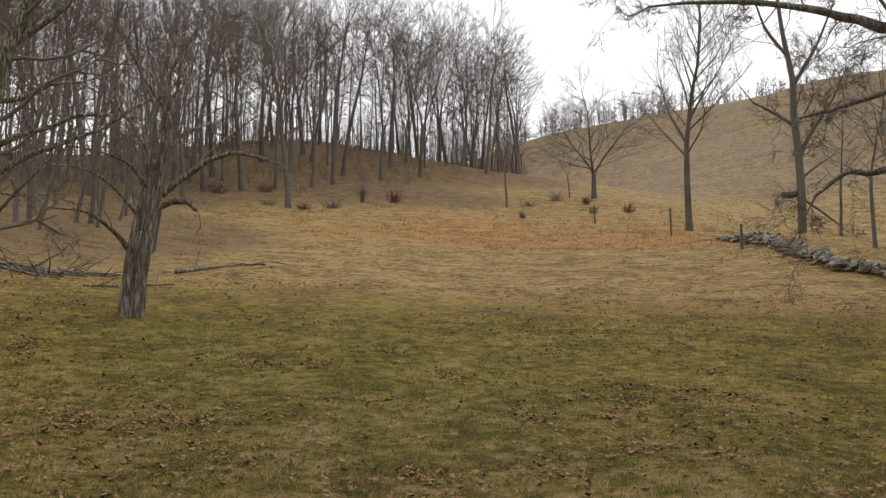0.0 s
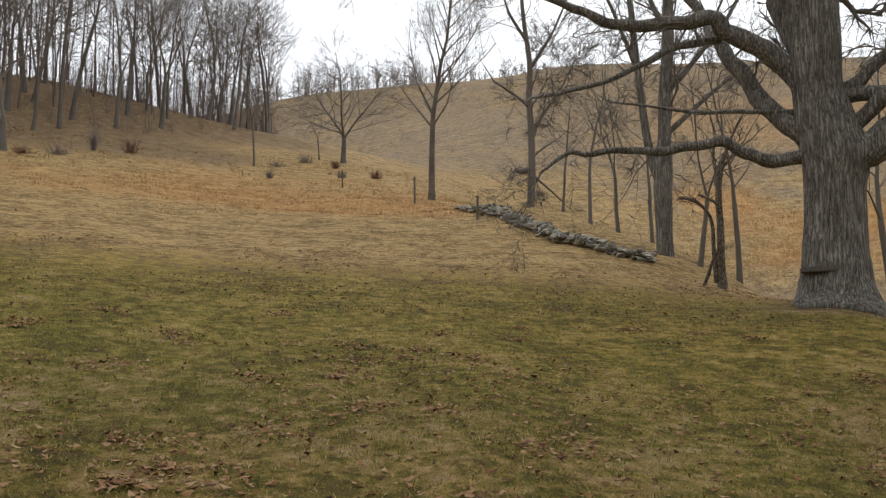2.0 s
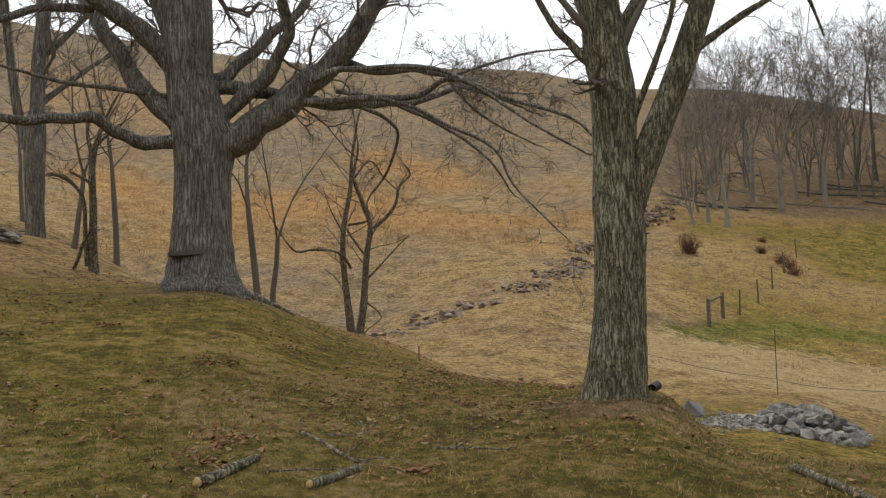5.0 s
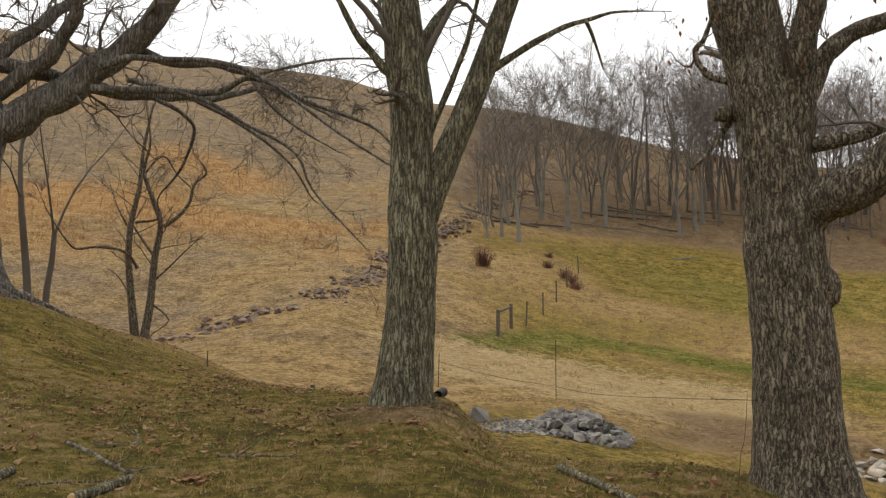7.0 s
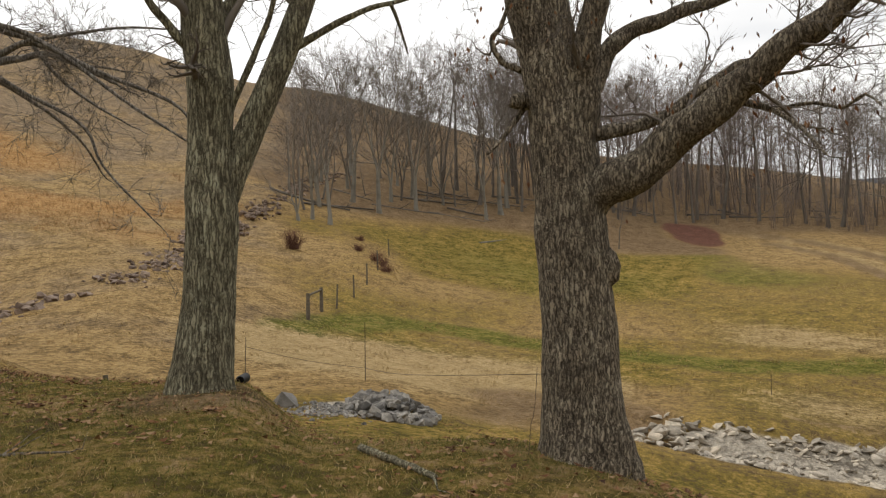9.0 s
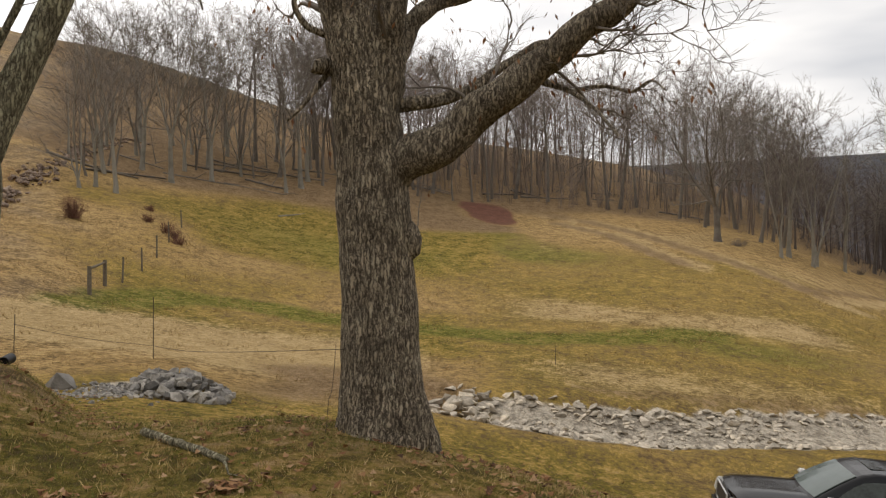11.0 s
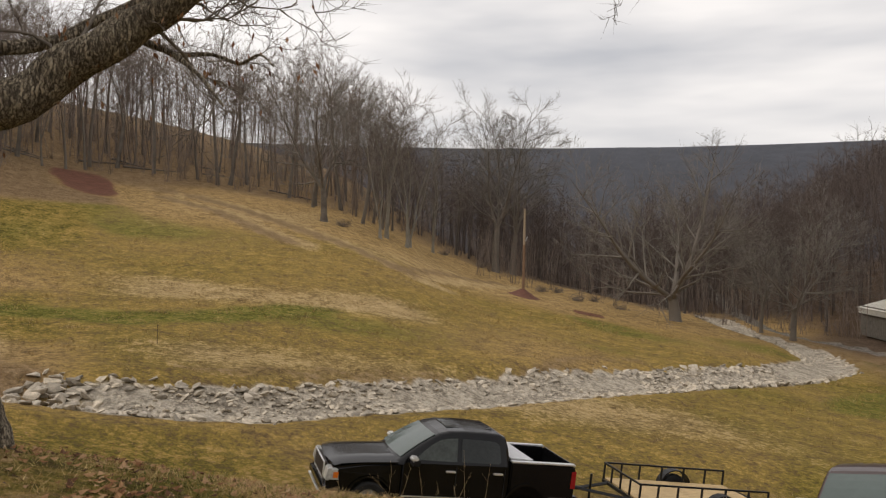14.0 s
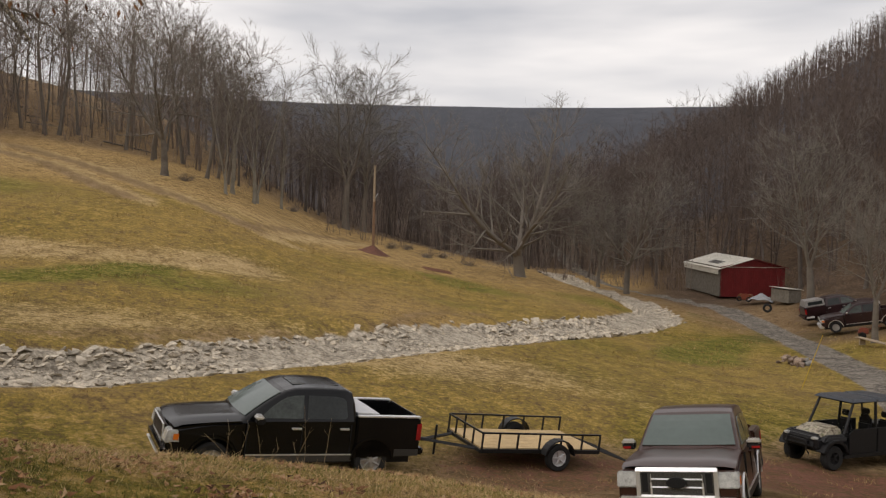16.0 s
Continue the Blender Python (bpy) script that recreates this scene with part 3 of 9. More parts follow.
    litter = np.maximum(litter, 0.7 * blob(x, y, 28, 5.0, 6, 3))
    litter = np.maximum(litter, np.maximum(0.75 * blob(x0, y0, 8.2, 4.5, 1.3, 1.0), 0.5 * blob(x0, y0, 7.0, 0.6, 1.2, 1.2)))
    litter = np.maximum(litter, 0.7 * blob(x0, y0, 9.6, 14.0, 2.0, 1.3))
    litter = np.maximum(litter, 0.5 * wedge(x, y, 92, 150, 9, 22, 6) * (0.8 + w))
    litter = np.maximum(litter, smooth(400, 700, r))
    straw = 1.2 * wedge(x, y, 59, 84, 28, 42, 4, 0.15) * (0.75 + w) + 1.1 * wedge(x, y, 94, 115, 49, 57, 5, 0.06) * (0.7 + w)
    straw = straw + 0.8 * wedge(x, y, 94, 140, 29, 37, 6, 0.1) * (0.55 + w) + 0.7 * wedge(x, y, 100, 122, 74, 100, 4, 0.1) * (0.5 + w)
    weeds = 0.75 * wedge(x, y, -12, 70, 95, 400, 5, 0.2) + 0.45 * wedge(x, y, 20, 66, 30, 95, 5)
    soil = 0.8 * blob(x0 + 2.5 * lumps(x0, y0, 2.5, 21), y0 + 2.5 * lumps(x0, y0, 2.5, 22), 111, -5.0, 12, 4.2) + blob(x, y, 72.6, -44.6, 2.6, 2.6)
    for line, wide in (([(124, -6), (109, -17.5), (90, -22.5), (79, -25), (66, -29.5)], 1.5), ([(107, -13), (93, -17.5), (74, -20.5)], 1.3), ([(69, -29), (77, -38), (86, -50)], 1.2)):
        litter = np.maximum(litter, 0.75 * stroke(x0 + 0.8 * w, y0, line, wide))
        straw = np.maximum(straw, 0.8 * stroke(x0 + 2.4, y0 + 1.0, line, wide * 1.3))
    litter = np.maximum(litter, 0.75 * stroke(x, y, [(26, 2.5), (26.5, 4.5), (30, 7.5)], 2.6))
    litter = np.maximum(litter, 0.6 * stroke(x, y, [(29.5, -4), (31, -12), (34.5, -22), (39, -34)], 1.0))
    litter = np.maximum(litter, 0.85 * blob(x, y, 38, -68, 15, 7))
    soil = np.maximum(soil, np.maximum(0.55 * blob(x, y, 12.5, -20, 5, 5), 0.5 * blob(x, y, 15.5, -14.5, 3, 5)))
    x, y = x0, y0
    d, s = along(ROAD, x, y)
    gravel = 1 - smooth(0.85, 1.45, d)
    litter = np.maximum(litter, 0.8 * blob(x, y, 14, -15, 5.5, 7))
    litter = np.maximum(litter, 0.8 * blob(x, y, 11, -22, 6, 7))
    dc, s = along(CHANNEL, x, y)
    bed = 0.95 * (1 - smooth(1.5 + 0.4 * s, 2.2 + 0.4 * s, dc)) * smooth(0.02, 0.1, s)
    bed = np.maximum(bed, 0.8 * blob(x, y, 21.2, 8.0, 1.6, 1.1))
    # far land and the steep slope take the haze-tinted woods colour
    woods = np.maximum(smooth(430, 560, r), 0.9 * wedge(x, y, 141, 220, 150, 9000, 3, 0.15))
    mould = np.maximum(0.9 * wedge(x, y, 141, 220, 88, 9000, 3, 0.1), 0.85 * wedge(x, y, 118, 150, 122, 9000, 3, 0.06))
    mould = np.maximum(mould, 0.6 * blob(x, y, 30, -62, 12, 7, 60))
    mould = np.maximum(mould, 0.9 * wedge(x, y, 150, 175, 74, 9000, 2, 0.05))
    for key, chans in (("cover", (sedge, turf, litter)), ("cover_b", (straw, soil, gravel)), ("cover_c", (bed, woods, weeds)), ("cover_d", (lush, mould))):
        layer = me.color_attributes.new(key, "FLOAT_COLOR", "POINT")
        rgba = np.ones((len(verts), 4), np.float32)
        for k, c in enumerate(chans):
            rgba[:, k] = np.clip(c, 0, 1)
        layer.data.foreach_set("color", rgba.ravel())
    me.polygons.foreach_set("use_smooth", np.ones(len(me.polygons), bool))
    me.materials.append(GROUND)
    return tagged(new("ground", me), "rolling winter pasture with dry tan and green grass", "ground", kind="structure")


make_ground()


# ---- making meshes ----
class Build:
    """Gathers points and faces of one mesh."""
    def __init__(self):
        self.v, self.f = [], []

    def tube(self, pts, radii, sides=6, cap=True, ribs=0.0, seed=0):
        pts = [Vector(p) for p in pts]
        base, n = len(self.v), len(pts)
        rnd = random.Random(seed)
        wob = [1 + ribs * rnd.uniform(-1, 1) for _ in range(sides)]
        up = Vector((0.31, 0.17, 0.93))
        for k, p in enumerate(pts):
            t = (pts[min(k + 1, n - 1)] - pts[max(k - 1, 0)]).normalized()
            a = t.cross(up)
            if a.length < 0.05:
                a = t.cross(Vector((1, 0, 0)))
            a.normalize()
            b = t.cross(a)
            up = b.cross(t) * 0 + up
            for j in range(sides):
                ang = 2 * math.pi * j / sides
                rr = radii[k] * wob[j]
                q = p + a * (math.cos(ang) * rr) + b * (math.sin(ang) * rr)
                self.v.append(q[:])
        for k in range(n - 1):
            for j in range(sides):
                j2 = (j + 1) % sides
                self.f.append((base + k * sides + j, base + k * sides + j2, base + (k + 1) * sides + j2, base + (k + 1) * sides + j))
        if cap:
            self.f.append(tuple(base + (n - 1) * sides + j for j in range(sides)))
            self.f.append(tuple(base + j for j in reversed(range(sides))))

    def spike(self, p, q, r):
        """A thin twig: a three-sided point."""
        base = len(self.v)
        t = (q - p).normalized()
        a = t.orthogonal().normalized() * r
        b = t.cross(a)
        for s, c in ((1, 0), (-0.5, 0.87), (-0.5, -0.87)):
            self.v.append((p + a * s + b * c)[:])
        self.v.append(q[:])
        self.f += [(base, base + 1, base + 3), (base + 1, base + 2, base + 3), (base + 2, base, base + 3)]

    def mesh(self, name, material, smooth_faces=True):
        me = bpy.data.meshes.new(name)
        me.from_pydata(self.v, [], self.f)
        if smooth_faces:
            me.polygons.foreach_set("use_smooth", np.ones(len(me.polygons), bool))
        me.materials.append(material)
        return me


def part(name, build, material, parent, label="", smooth_faces=True):
    me = build if isinstance(build, bpy.types.Mesh) else build.mesh(name, material, smooth_faces)
    ob = new(name, me)
    ob.parent = parent
    return tagged(ob, label)


def thing(name, x, y, label, category, group="", turn=0.0, z=None, scale=1.0):
    ob = new(name)
    ob.matrix_basis = pose(x, y, gz(x, y) if z is None else z, 0, 0, turn) @ Matrix.Scale(scale, 4)
    return tagged(ob, label, category, group)


# ---- bare trees ----
def bend(rnd, p, d, length, steps, wob, rise):
    """A wandering line from p along d."""
    pts, d = [Vector(p)], Vector(d).normalized()
    for _ in range(steps):
        d = (d + Vector((rnd.gauss(0, wob), rnd.gauss(0, wob), rnd.gauss(0, wob) + rise))).normalized()
        pts.append(pts[-1] + d * (length / steps))
    return pts


def spread(rnd, along_dir, angle, turn):
    """A way that leaves along_dir by an angle, turned about it."""
    t = Vector(along_dir).normalized()
    a = t.orthogonal().normalized()
    a.rotate(Matrix.Rotation(turn, 3, t))
    return t * math.cos(angle) + a * math.sin(angle)


def twigs_on(rnd, tw, pts, reach, count, size, droop=0.0):
    for _ in range(count):
        k = rnd.randrange(1, len(pts))
        p = pts[k - 1].lerp(pts[k], rnd.random())
        d = spread(rnd, pts[k] - pts[k - 1], rnd.uniform(0.4, 1.1), rnd.uniform(0, 6.28))
        d.z += 0.15 - droop
        tw.spike(p, p + d.normalized() * reach * rnd.uniform(0.5, 1.2), size)


def wood_tree(seed, height, girth, clear=0.3, leaders=1, limbs=11, reach=0.26, up=0.75, sub=5, twigs=4, lean=0.03, splay=0.4, twig_r=0.012, rise=0.06, fan=2):
    """Meshes of one bare tree: the trunk with its leaders, and the crown of rising limbs, branches and fanned twigs."""
    rnd = random.Random(seed)
    tr, cr = Build(), Build()
    trunk = bend(rnd, (0, 0, -0.3), (rnd.gauss(0, lean), rnd.gauss(0, lean), 1), height * clear + 0.3, 4, 0.035, 0.02)
    g1 = girth * (0.86 if leaders == 1 else 0.78)
    tr.tube(trunk, [girth * 1.55, girth * 1.06, girth, 0.5 * (girth + g1), g1], 7, False, 0.08, seed)
    turn = rnd.uniform(0, 6.28)
    for n in range(leaders):
        ang = 0.04 if leaders == 1 else splay * rnd.uniform(0.45, 1.15)
        d = spread(rnd, trunk[-1] - trunk[-2], ang, turn + 6.28 * n / leaders + rnd.uniform(-0.5, 0.5))
        long_ = height * (1 - clear) * rnd.uniform(0.82, 1.0)
        g = g1 if leaders == 1 else g1 * rnd.uniform(0.5, 0.8)
        stem = bend(rnd, trunk[-1] - (trunk[-1] - trunk[-2]) * 0.1, d, long_, 8, 0.08, 0.03)
        tr.tube(stem, [max(0.012, g * (1 - 0.96 * (k / 8) ** 0.8)) for k in range(9)], 6, False)
        m = limbs if leaders == 1 else max(4, int(limbs * 1.4 / leaders))
        for k in range(m):
            s = 0.04 + 0.93 * ((k + rnd.random()) / m)
            i = min(int(s * 8), 7)
            p = stem[i].lerp(stem[i + 1], s * 8 - i)
            d = spread(rnd, stem[i + 1] - stem[i], up * rnd.uniform(0.7, 1.25), k * 2.4 + rnd.uniform(-0.6, 0.6))
            ln = height * reach * rnd.uniform(0.65, 1.2) * (1.1 - 0.72 * s)
            q = bend(rnd, p, d, ln, 5, 0.13, rise)
            lr = max(twig_r * 1.6, g * 0.42 * (1.1 - s * 0.8))
            cr.tube([q[0], q[2], q[3], q[5]], [lr, lr * 0.62, lr * 0.45, twig_r], 4, False)
            for j in range(sub):
                u = 0.22 + 0.78 * (j + rnd.random()) / sub
                a = min(int(u * 5), 4)
                c = q[a].lerp(q[a + 1], u * 5 - a)
                e = spread(rnd, q[a + 1] - q[a], rnd.uniform(0.4, 0.9), rnd.uniform(0, 6.28))
                w = bend(rnd, c, e, ln * rnd.uniform(0.34, 0.6) * (1.15 - 0.45 * u) + 0.3, 3, 0.16, rise)
                cr.tube([w[0], w[1], w[3]], [max(lr * 0.34, twig_r), max(lr * 0.2, twig_r * 0.9), twig_r * 0.5], 3, False)
                for _ in range(twigs):
                    v = rnd.uniform(0.15, 1.0)
                    b = min(int(v * 3), 2)
                    f = w[b].lerp(w[b + 1], v * 3 - b)
                    t = spread(rnd, w[b + 1] - w[b], rnd.uniform(0.3, 0.8), rnd.uniform(0, 6.28)) + Vector((0, 0, 0.15))
                    t = t.normalized() * (ln * 0.20 + 0.25) * rnd.uniform(0.7, 1.4)
                    cr.spike(f, f + t, twig_r * 0.8)
                    for _ in range(fan):
                        h = f + t * rnd.uniform(0.25, 0.8)
                        o = spread(rnd, t, rnd.uniform(0.3, 0.7), rnd.uniform(0, 6.28)) * t.length * rnd.uniform(0.4, 0.7)
                        cr.spike(h, h + o, twig_r * (0.6 if fan > 1 else 0.85))
    return tr, cr


def tree_kind(name, label, seed, bark_mat, twig_mat, **shape):
    """A tree at the origin, to be copied and then taken away."""
    ob = tagged(new(name), label, "tree")
    tr, cr = wood_tree(seed, **shape)
    part("trunk", tr, bark_mat, ob)
    part("crown", cr, twig_mat, ob)
    return ob


def remove(ob):
    for o in (*ob.children_recursive, ob):
        bpy.data.objects.remove(o)


def plant(kind, x, y, turn, scale, group="", label="", lean=(0, 0), sink=0.1):
    ob = copy_thing(kind, pose(x, y, gz(x, y) - sink * scale, lean[0], lean[1], turn) @ Matrix.Scale(scale, 4))
    return tagged(ob, label, "", group)


WOOD = [tree_kind("woodland_tree", "tall slender bare woodland tree with grey-brown bark", 100 + k, BARK_FAR, TWIG,
                  height=20, girth=0.14 + 0.035 * (k % 3), clear=(0.42, 0.24, 0.36, 0.18, 0.46, 0.28, 0.38)[k], leaders=(1, 2, 1, 3, 1, 2, 1)[k], limbs=16, reach=0.34, up=0.88, sub=5, twigs=5, lean=0.05, splay=0.36, twig_r=0.017, fan=1)
        for k in range(7)]
EDGE = [tree_kind("edge_tree", "pale grey bare tree rising in several stems", 150 + k, BARK_EDGE, TWIG_GREY,
                  height=19, girth=0.23, clear=(0.10, 0.3, 0.05, 0.22)[k], leaders=(2, 2, 3, 2)[k], limbs=20, reach=0.31, up=0.78, sub=6, twigs=5, lean=0.05, splay=0.36, twig_r=0.0155, fan=1)
        for k in range(4)]
FIELD = [tree_kind("field_tree", "broad bare deciduous tree with a fine twiggy crown", 200 + k, BARK_FAR, TWIG_PALE,
                   height=19, girth=(0.38, 0.34, 0.56)[k], clear=(0.2, 0.24, 0.12)[k], leaders=(3, 3, 5)[k], limbs=(40, 36, 46)[k], reach=(0.38, 0.32, 0.40)[k], up=0.9, sub=8, twigs=5, splay=(0.62, 0.5, 0.85)[k], twig_r=0.015, rise=0.05)
         for k in range(3)]
VALLEY = [tree_kind("valley_tree", "bare tree of the valley wood, shade put into its brown", 170 + k, BARK_SHADED, TWIG_SHADED,
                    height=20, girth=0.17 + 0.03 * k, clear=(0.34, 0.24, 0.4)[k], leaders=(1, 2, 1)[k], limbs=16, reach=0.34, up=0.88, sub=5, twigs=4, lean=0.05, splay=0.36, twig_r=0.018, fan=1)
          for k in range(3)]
SLIM = tree_kind("slender_tree", "slender bare tree with many short fine branches", 250, BARK_FAR, TWIG_GREY,
                 height=16, girth=0.19, clear=0.22, limbs=32, reach=0.30, up=0.82, sub=8, twigs=6, twig_r=0.011)
THIN = [tree_kind("sapling", "thin bare young tree with sparse branches", 300 + k, BARK_FAR, TWIG_GREY,
                  height=8, girth=0.08, clear=0.3, leaders=1 + k % 2, limbs=11, reach=0.26, up=0.8, sub=4, twigs=3, lean=0.06, twig_r=0.005)
        for k in range(4)]


def scatter(kinds, count, seed, where, gap, size, group, label=""):
    """Plant trees over a region: where(rnd) gives a bearing and a distance."""
    rnd, done = random.Random(seed), []
    tries = 0
    while len(done) < count and tries < count * 30:
        tries += 1
        b, r = where(rnd)
        x, y = 0.5 + r * math.sin(radians(b)), r * math.cos(radians(b))
        if any((x - u) ** 2 + (y - v) ** 2 < gap * gap for u, v in done):
            continue
        done.append((x, y))
        plant(rnd.choice(kinds), x, y, rnd.uniform(0, 360), rnd.uniform(*size), group, label, (rnd.gauss(0, 1.5), rnd.gauss(0, 1.5)))


def line_at(b, *pairs):
    return float(np.interp(b, pairs[0::2], pairs[1::2]))


def knoll(rnd):
    b = rnd.uniform(-44, -4)
    edge = line_at(b, -44, 62, -30, 70, -20, 84, -11, 94, -4, 106)
    return b, edge - 9 + 42 * rnd.random() ** 1.2


def east_end(rnd):
    b = rnd.uniform(64.5, 81)
    edge = line_at(b, 63, 79, 66, 80, 71, 88, 75, 98, 78, 96, 82, 108)
    return b, edge + 30 * rnd.random() ** 1.5


def east_wood(rnd):
    b = rnd.uniform(80, 112)
    edge = line_at(b, 79, 108, 84, 106, 92, 118, 99, 129, 104, 116, 108, 104, 114, 106, 119, 120)
    return b, edge + 55 * rnd.random() ** 1.4


def low_wood(rnd):
    b = rnd.uniform(111, 133)
    edge = line_at(b, 111, 112, 118, 126, 126, 118, 133, 108)
    return b, edge + 70 * rnd.random() ** 1.2


def valley_wood(rnd):
    b = rnd.uniform(130, 160)
    edge = line_at(b, 118, 130, 126, 118, 132, 108, 140, 108, 146, 106, 150, 95, 153, 84, 160, 68)
    return b, edge + 75 * rnd.random() ** 1.2


scatter(WOOD, 76, 1, knoll, 2.4, (0.9, 1.2), "trees on the wooded knoll")
scatter(EDGE, 23, 5, east_end, 3.6, (0.85, 1.2), "trees at the open end of the wood")
scatter(WOOD, 16, 7, lambda rnd: (rnd.uniform(75, 85), rnd.uniform(104, 136)), 3.0, (0.95, 1.2), "trees of the eastern wood")
scatter(WOOD, 72, 2, east_wood, 2.6, (0.85, 1.2), "trees of the eastern wood")
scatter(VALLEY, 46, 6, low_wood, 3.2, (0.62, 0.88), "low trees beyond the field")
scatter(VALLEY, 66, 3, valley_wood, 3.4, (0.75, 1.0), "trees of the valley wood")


def far_woods():
    """The woods on the far slopes, beyond counting."""
    rnd, b, hill = random.Random(9), Build(), Build()
    for _ in range(4200):
        bear, r = rnd.uniform(119, 168), 120 + 330 * rnd.random() ** 0.8
        if bear < 136 and r > 420:
            continue
        x, y = 0.5 + r * math.sin(radians(bear)), r * math.cos(radians(bear))
        p = Vector((x, y, gz(x, y) - 0.3))
        h = rnd.uniform(10, 15)
        top = p + Vector((rnd.gauss(0, 0.5), rnd.gauss(0, 0.5), h))
        hill.tube([p, top], [0.10, 0.03], 3, False)
        for k in range(6):
            s = rnd.uniform(0.2, 0.97)
            q = p.lerp(top, s)
            d = Vector((rnd.gauss(0, 1), rnd.gauss(0, 1), rnd.uniform(0.5, 1.6))).normalized()
            e = q + d * h * 0.36 * (1.2 - s)
            hill.spike(q, e, 0.085)
            f = q.lerp(e, rnd.uniform(0.3, 0.9))
            hill.spike(f, f + (d + Vector((rnd.gauss(0, 0.6), rnd.gauss(0, 0.6), rnd.gauss(0.1, 0.5)))).normalized() * h * 0.11, 0.035)
    for to, count, where in ((b, 130, knoll), (b, 170, east_wood), (hill, 240, low_wood), (hill, 240, valley_wood)):
        for _ in range(count):
            bear, r = where(rnd)
            r += 10
            x, y = 0.5 + r * math.sin(radians(bear)), r * math.cos(radians(bear))
            p = Vector((x, y, gz(x, y) - 0.3))
            h = rnd.uniform(15, 21) * (0.82 if where is low_wood else 1)
            top = p + Vector((rnd.gauss(0, 0.9), rnd.gauss(0, 0.9), h))
            g = rnd.uniform(0.07, 0.13)
            mid = p.lerp(top, 0.5) + Vector((rnd.gauss(0, 0.25), rnd.gauss(0, 0.25), 0))
            to.tube([p, mid, top], [g, g * 0.65, 0.02], 5, False)
            for k in range(24):
                s = rnd.uniform(0.22, 0.95)
                q = mid.lerp(top, 2 * s - 1) if s > 0.5 else p.lerp(mid, 2 * s)
                d = Vector((rnd.gauss(0, 1), rnd.gauss(0, 1), rnd.uniform(0.4, 1.6))).normalized()
                e = q + d * h * 0.27 * (1.35 - s)
                to.spike(q, e, 0.035)
                for _ in range(5):
                    f = q.lerp(e, rnd.uniform(0.25, 1.0))
                    to.spike(f, f + (d + Vector((rnd.gauss(0, 0.6), rnd.gauss(0, 0.6), rnd.gauss(0.3, 0.4)))).normalized() * h * 0.085, 0.02)
    for to, count, where in ((b, 300, knoll), (b, 130, east_wood), (hill, 250, low_wood), (hill, 700, valley_wood)):
        for _ in range(count):
            bear, r = where(rnd)
            r = r - 3 + 12 * rnd.random()
            x, y = 0.5 + r * math.sin(radians(bear)), r * math.cos(radians(bear))
            p = Vector((x, y, gz(x, y) - 0.1))
            h = rnd.uniform(1.2, 4.5)
            for _ in range(5):
                e = p + Vector((rnd.gauss(0, 0.25), rnd.gauss(0, 0.25), 1)) * h * rnd.uniform(0.6, 1.1)
                to.spike(p + Vector((rnd.gauss(0, 0.2), rnd.gauss(0, 0.2), 0)), e, 0.022)
                for _ in range(3):
                    f = p.lerp(e, rnd.uniform(0.3, 0.95))
                    to.spike(f, f + Vector((rnd.gauss(0, 0.6), rnd.gauss(0, 0.6), rnd.uniform(0.2, 1))) * h * 0.25, 0.014)
    for n, b0, b1, r0, r1, low, high in ((330, -32, -4, 98, 136, 5, 10), (170, 88, 108, 120, 170, 6, 12), (160, 118, 146, 100, 150, 5, 9), (200, 107, 124, 128, 250, 5, 9)):
        for _ in range(n):
            bear, r = rnd.uniform(b0, b1), rnd.uniform(r0, r1)
            x, y = 0.5 + r * math.sin(radians(bear)), r * math.cos(radians(bear))
            p = Vector((x, y, gz(x, y) - 0.1))
            h = rnd.uniform(low, high)
            for _ in range(4):
                e = p + Vector((rnd.gauss(0, 0.16), rnd.gauss(0, 0.16), 1)) * h * rnd.uniform(0.7, 1.1)
                b.spike(p + Vector((rnd.gauss(0, 0.3), rnd.gauss(0, 0.3), 0)), e, 0.04)
                for _ in range(6):
                    f = p.lerp(e, rnd.uniform(0.25, 0.95))
                    b.spike(f, f + Vector((rnd.gauss(0, 0.6), rnd.gauss(0, 0.6), rnd.uniform(0.1, 1))) * h * 0.18, 0.022)
    for _ in range(1500):
        bear, r = rnd.uniform(-16, 18), rnd.uniform(205, 300)
        x, y = 0.5 + r * math.sin(radians(bear)), r * math.cos(radians(bear))
        p = Vector((x, y, gz(x, y) - 0.3))
        h = rnd.uniform(5, 8.5) * (1 - 0.45 * max(0, (bear - 2) / 15))
        top = p + Vector((rnd.gauss(0, 0.5), rnd.gauss(0, 0.5), h))
        b.tube([p, top], [0.09, 0.02], 3, False)
        for k in range(19):
            q = p.lerp(top, rnd.uniform(0.1, 0.97))
            d = Vector((rnd.gauss(0, 1), rnd.gauss(0, 1), rnd.uniform(0.1, 1.1))).normalized()
            b.spike(q, q + d * h * 0.34, 0.06)
    me = b.mesh("far_woods", TWIG_FAR)
    tagged(new("far_woods", me), "bare grey-brown brush and stems within the woods", "woods", kind="stuff")
    me = hill.mesh("hill_woods", TWIG_SHADED)
    tagged(new("hill_woods", me), "bare woods covering the steep far slope, shade put into their colour", "woods", kind="stuff")


far_woods()

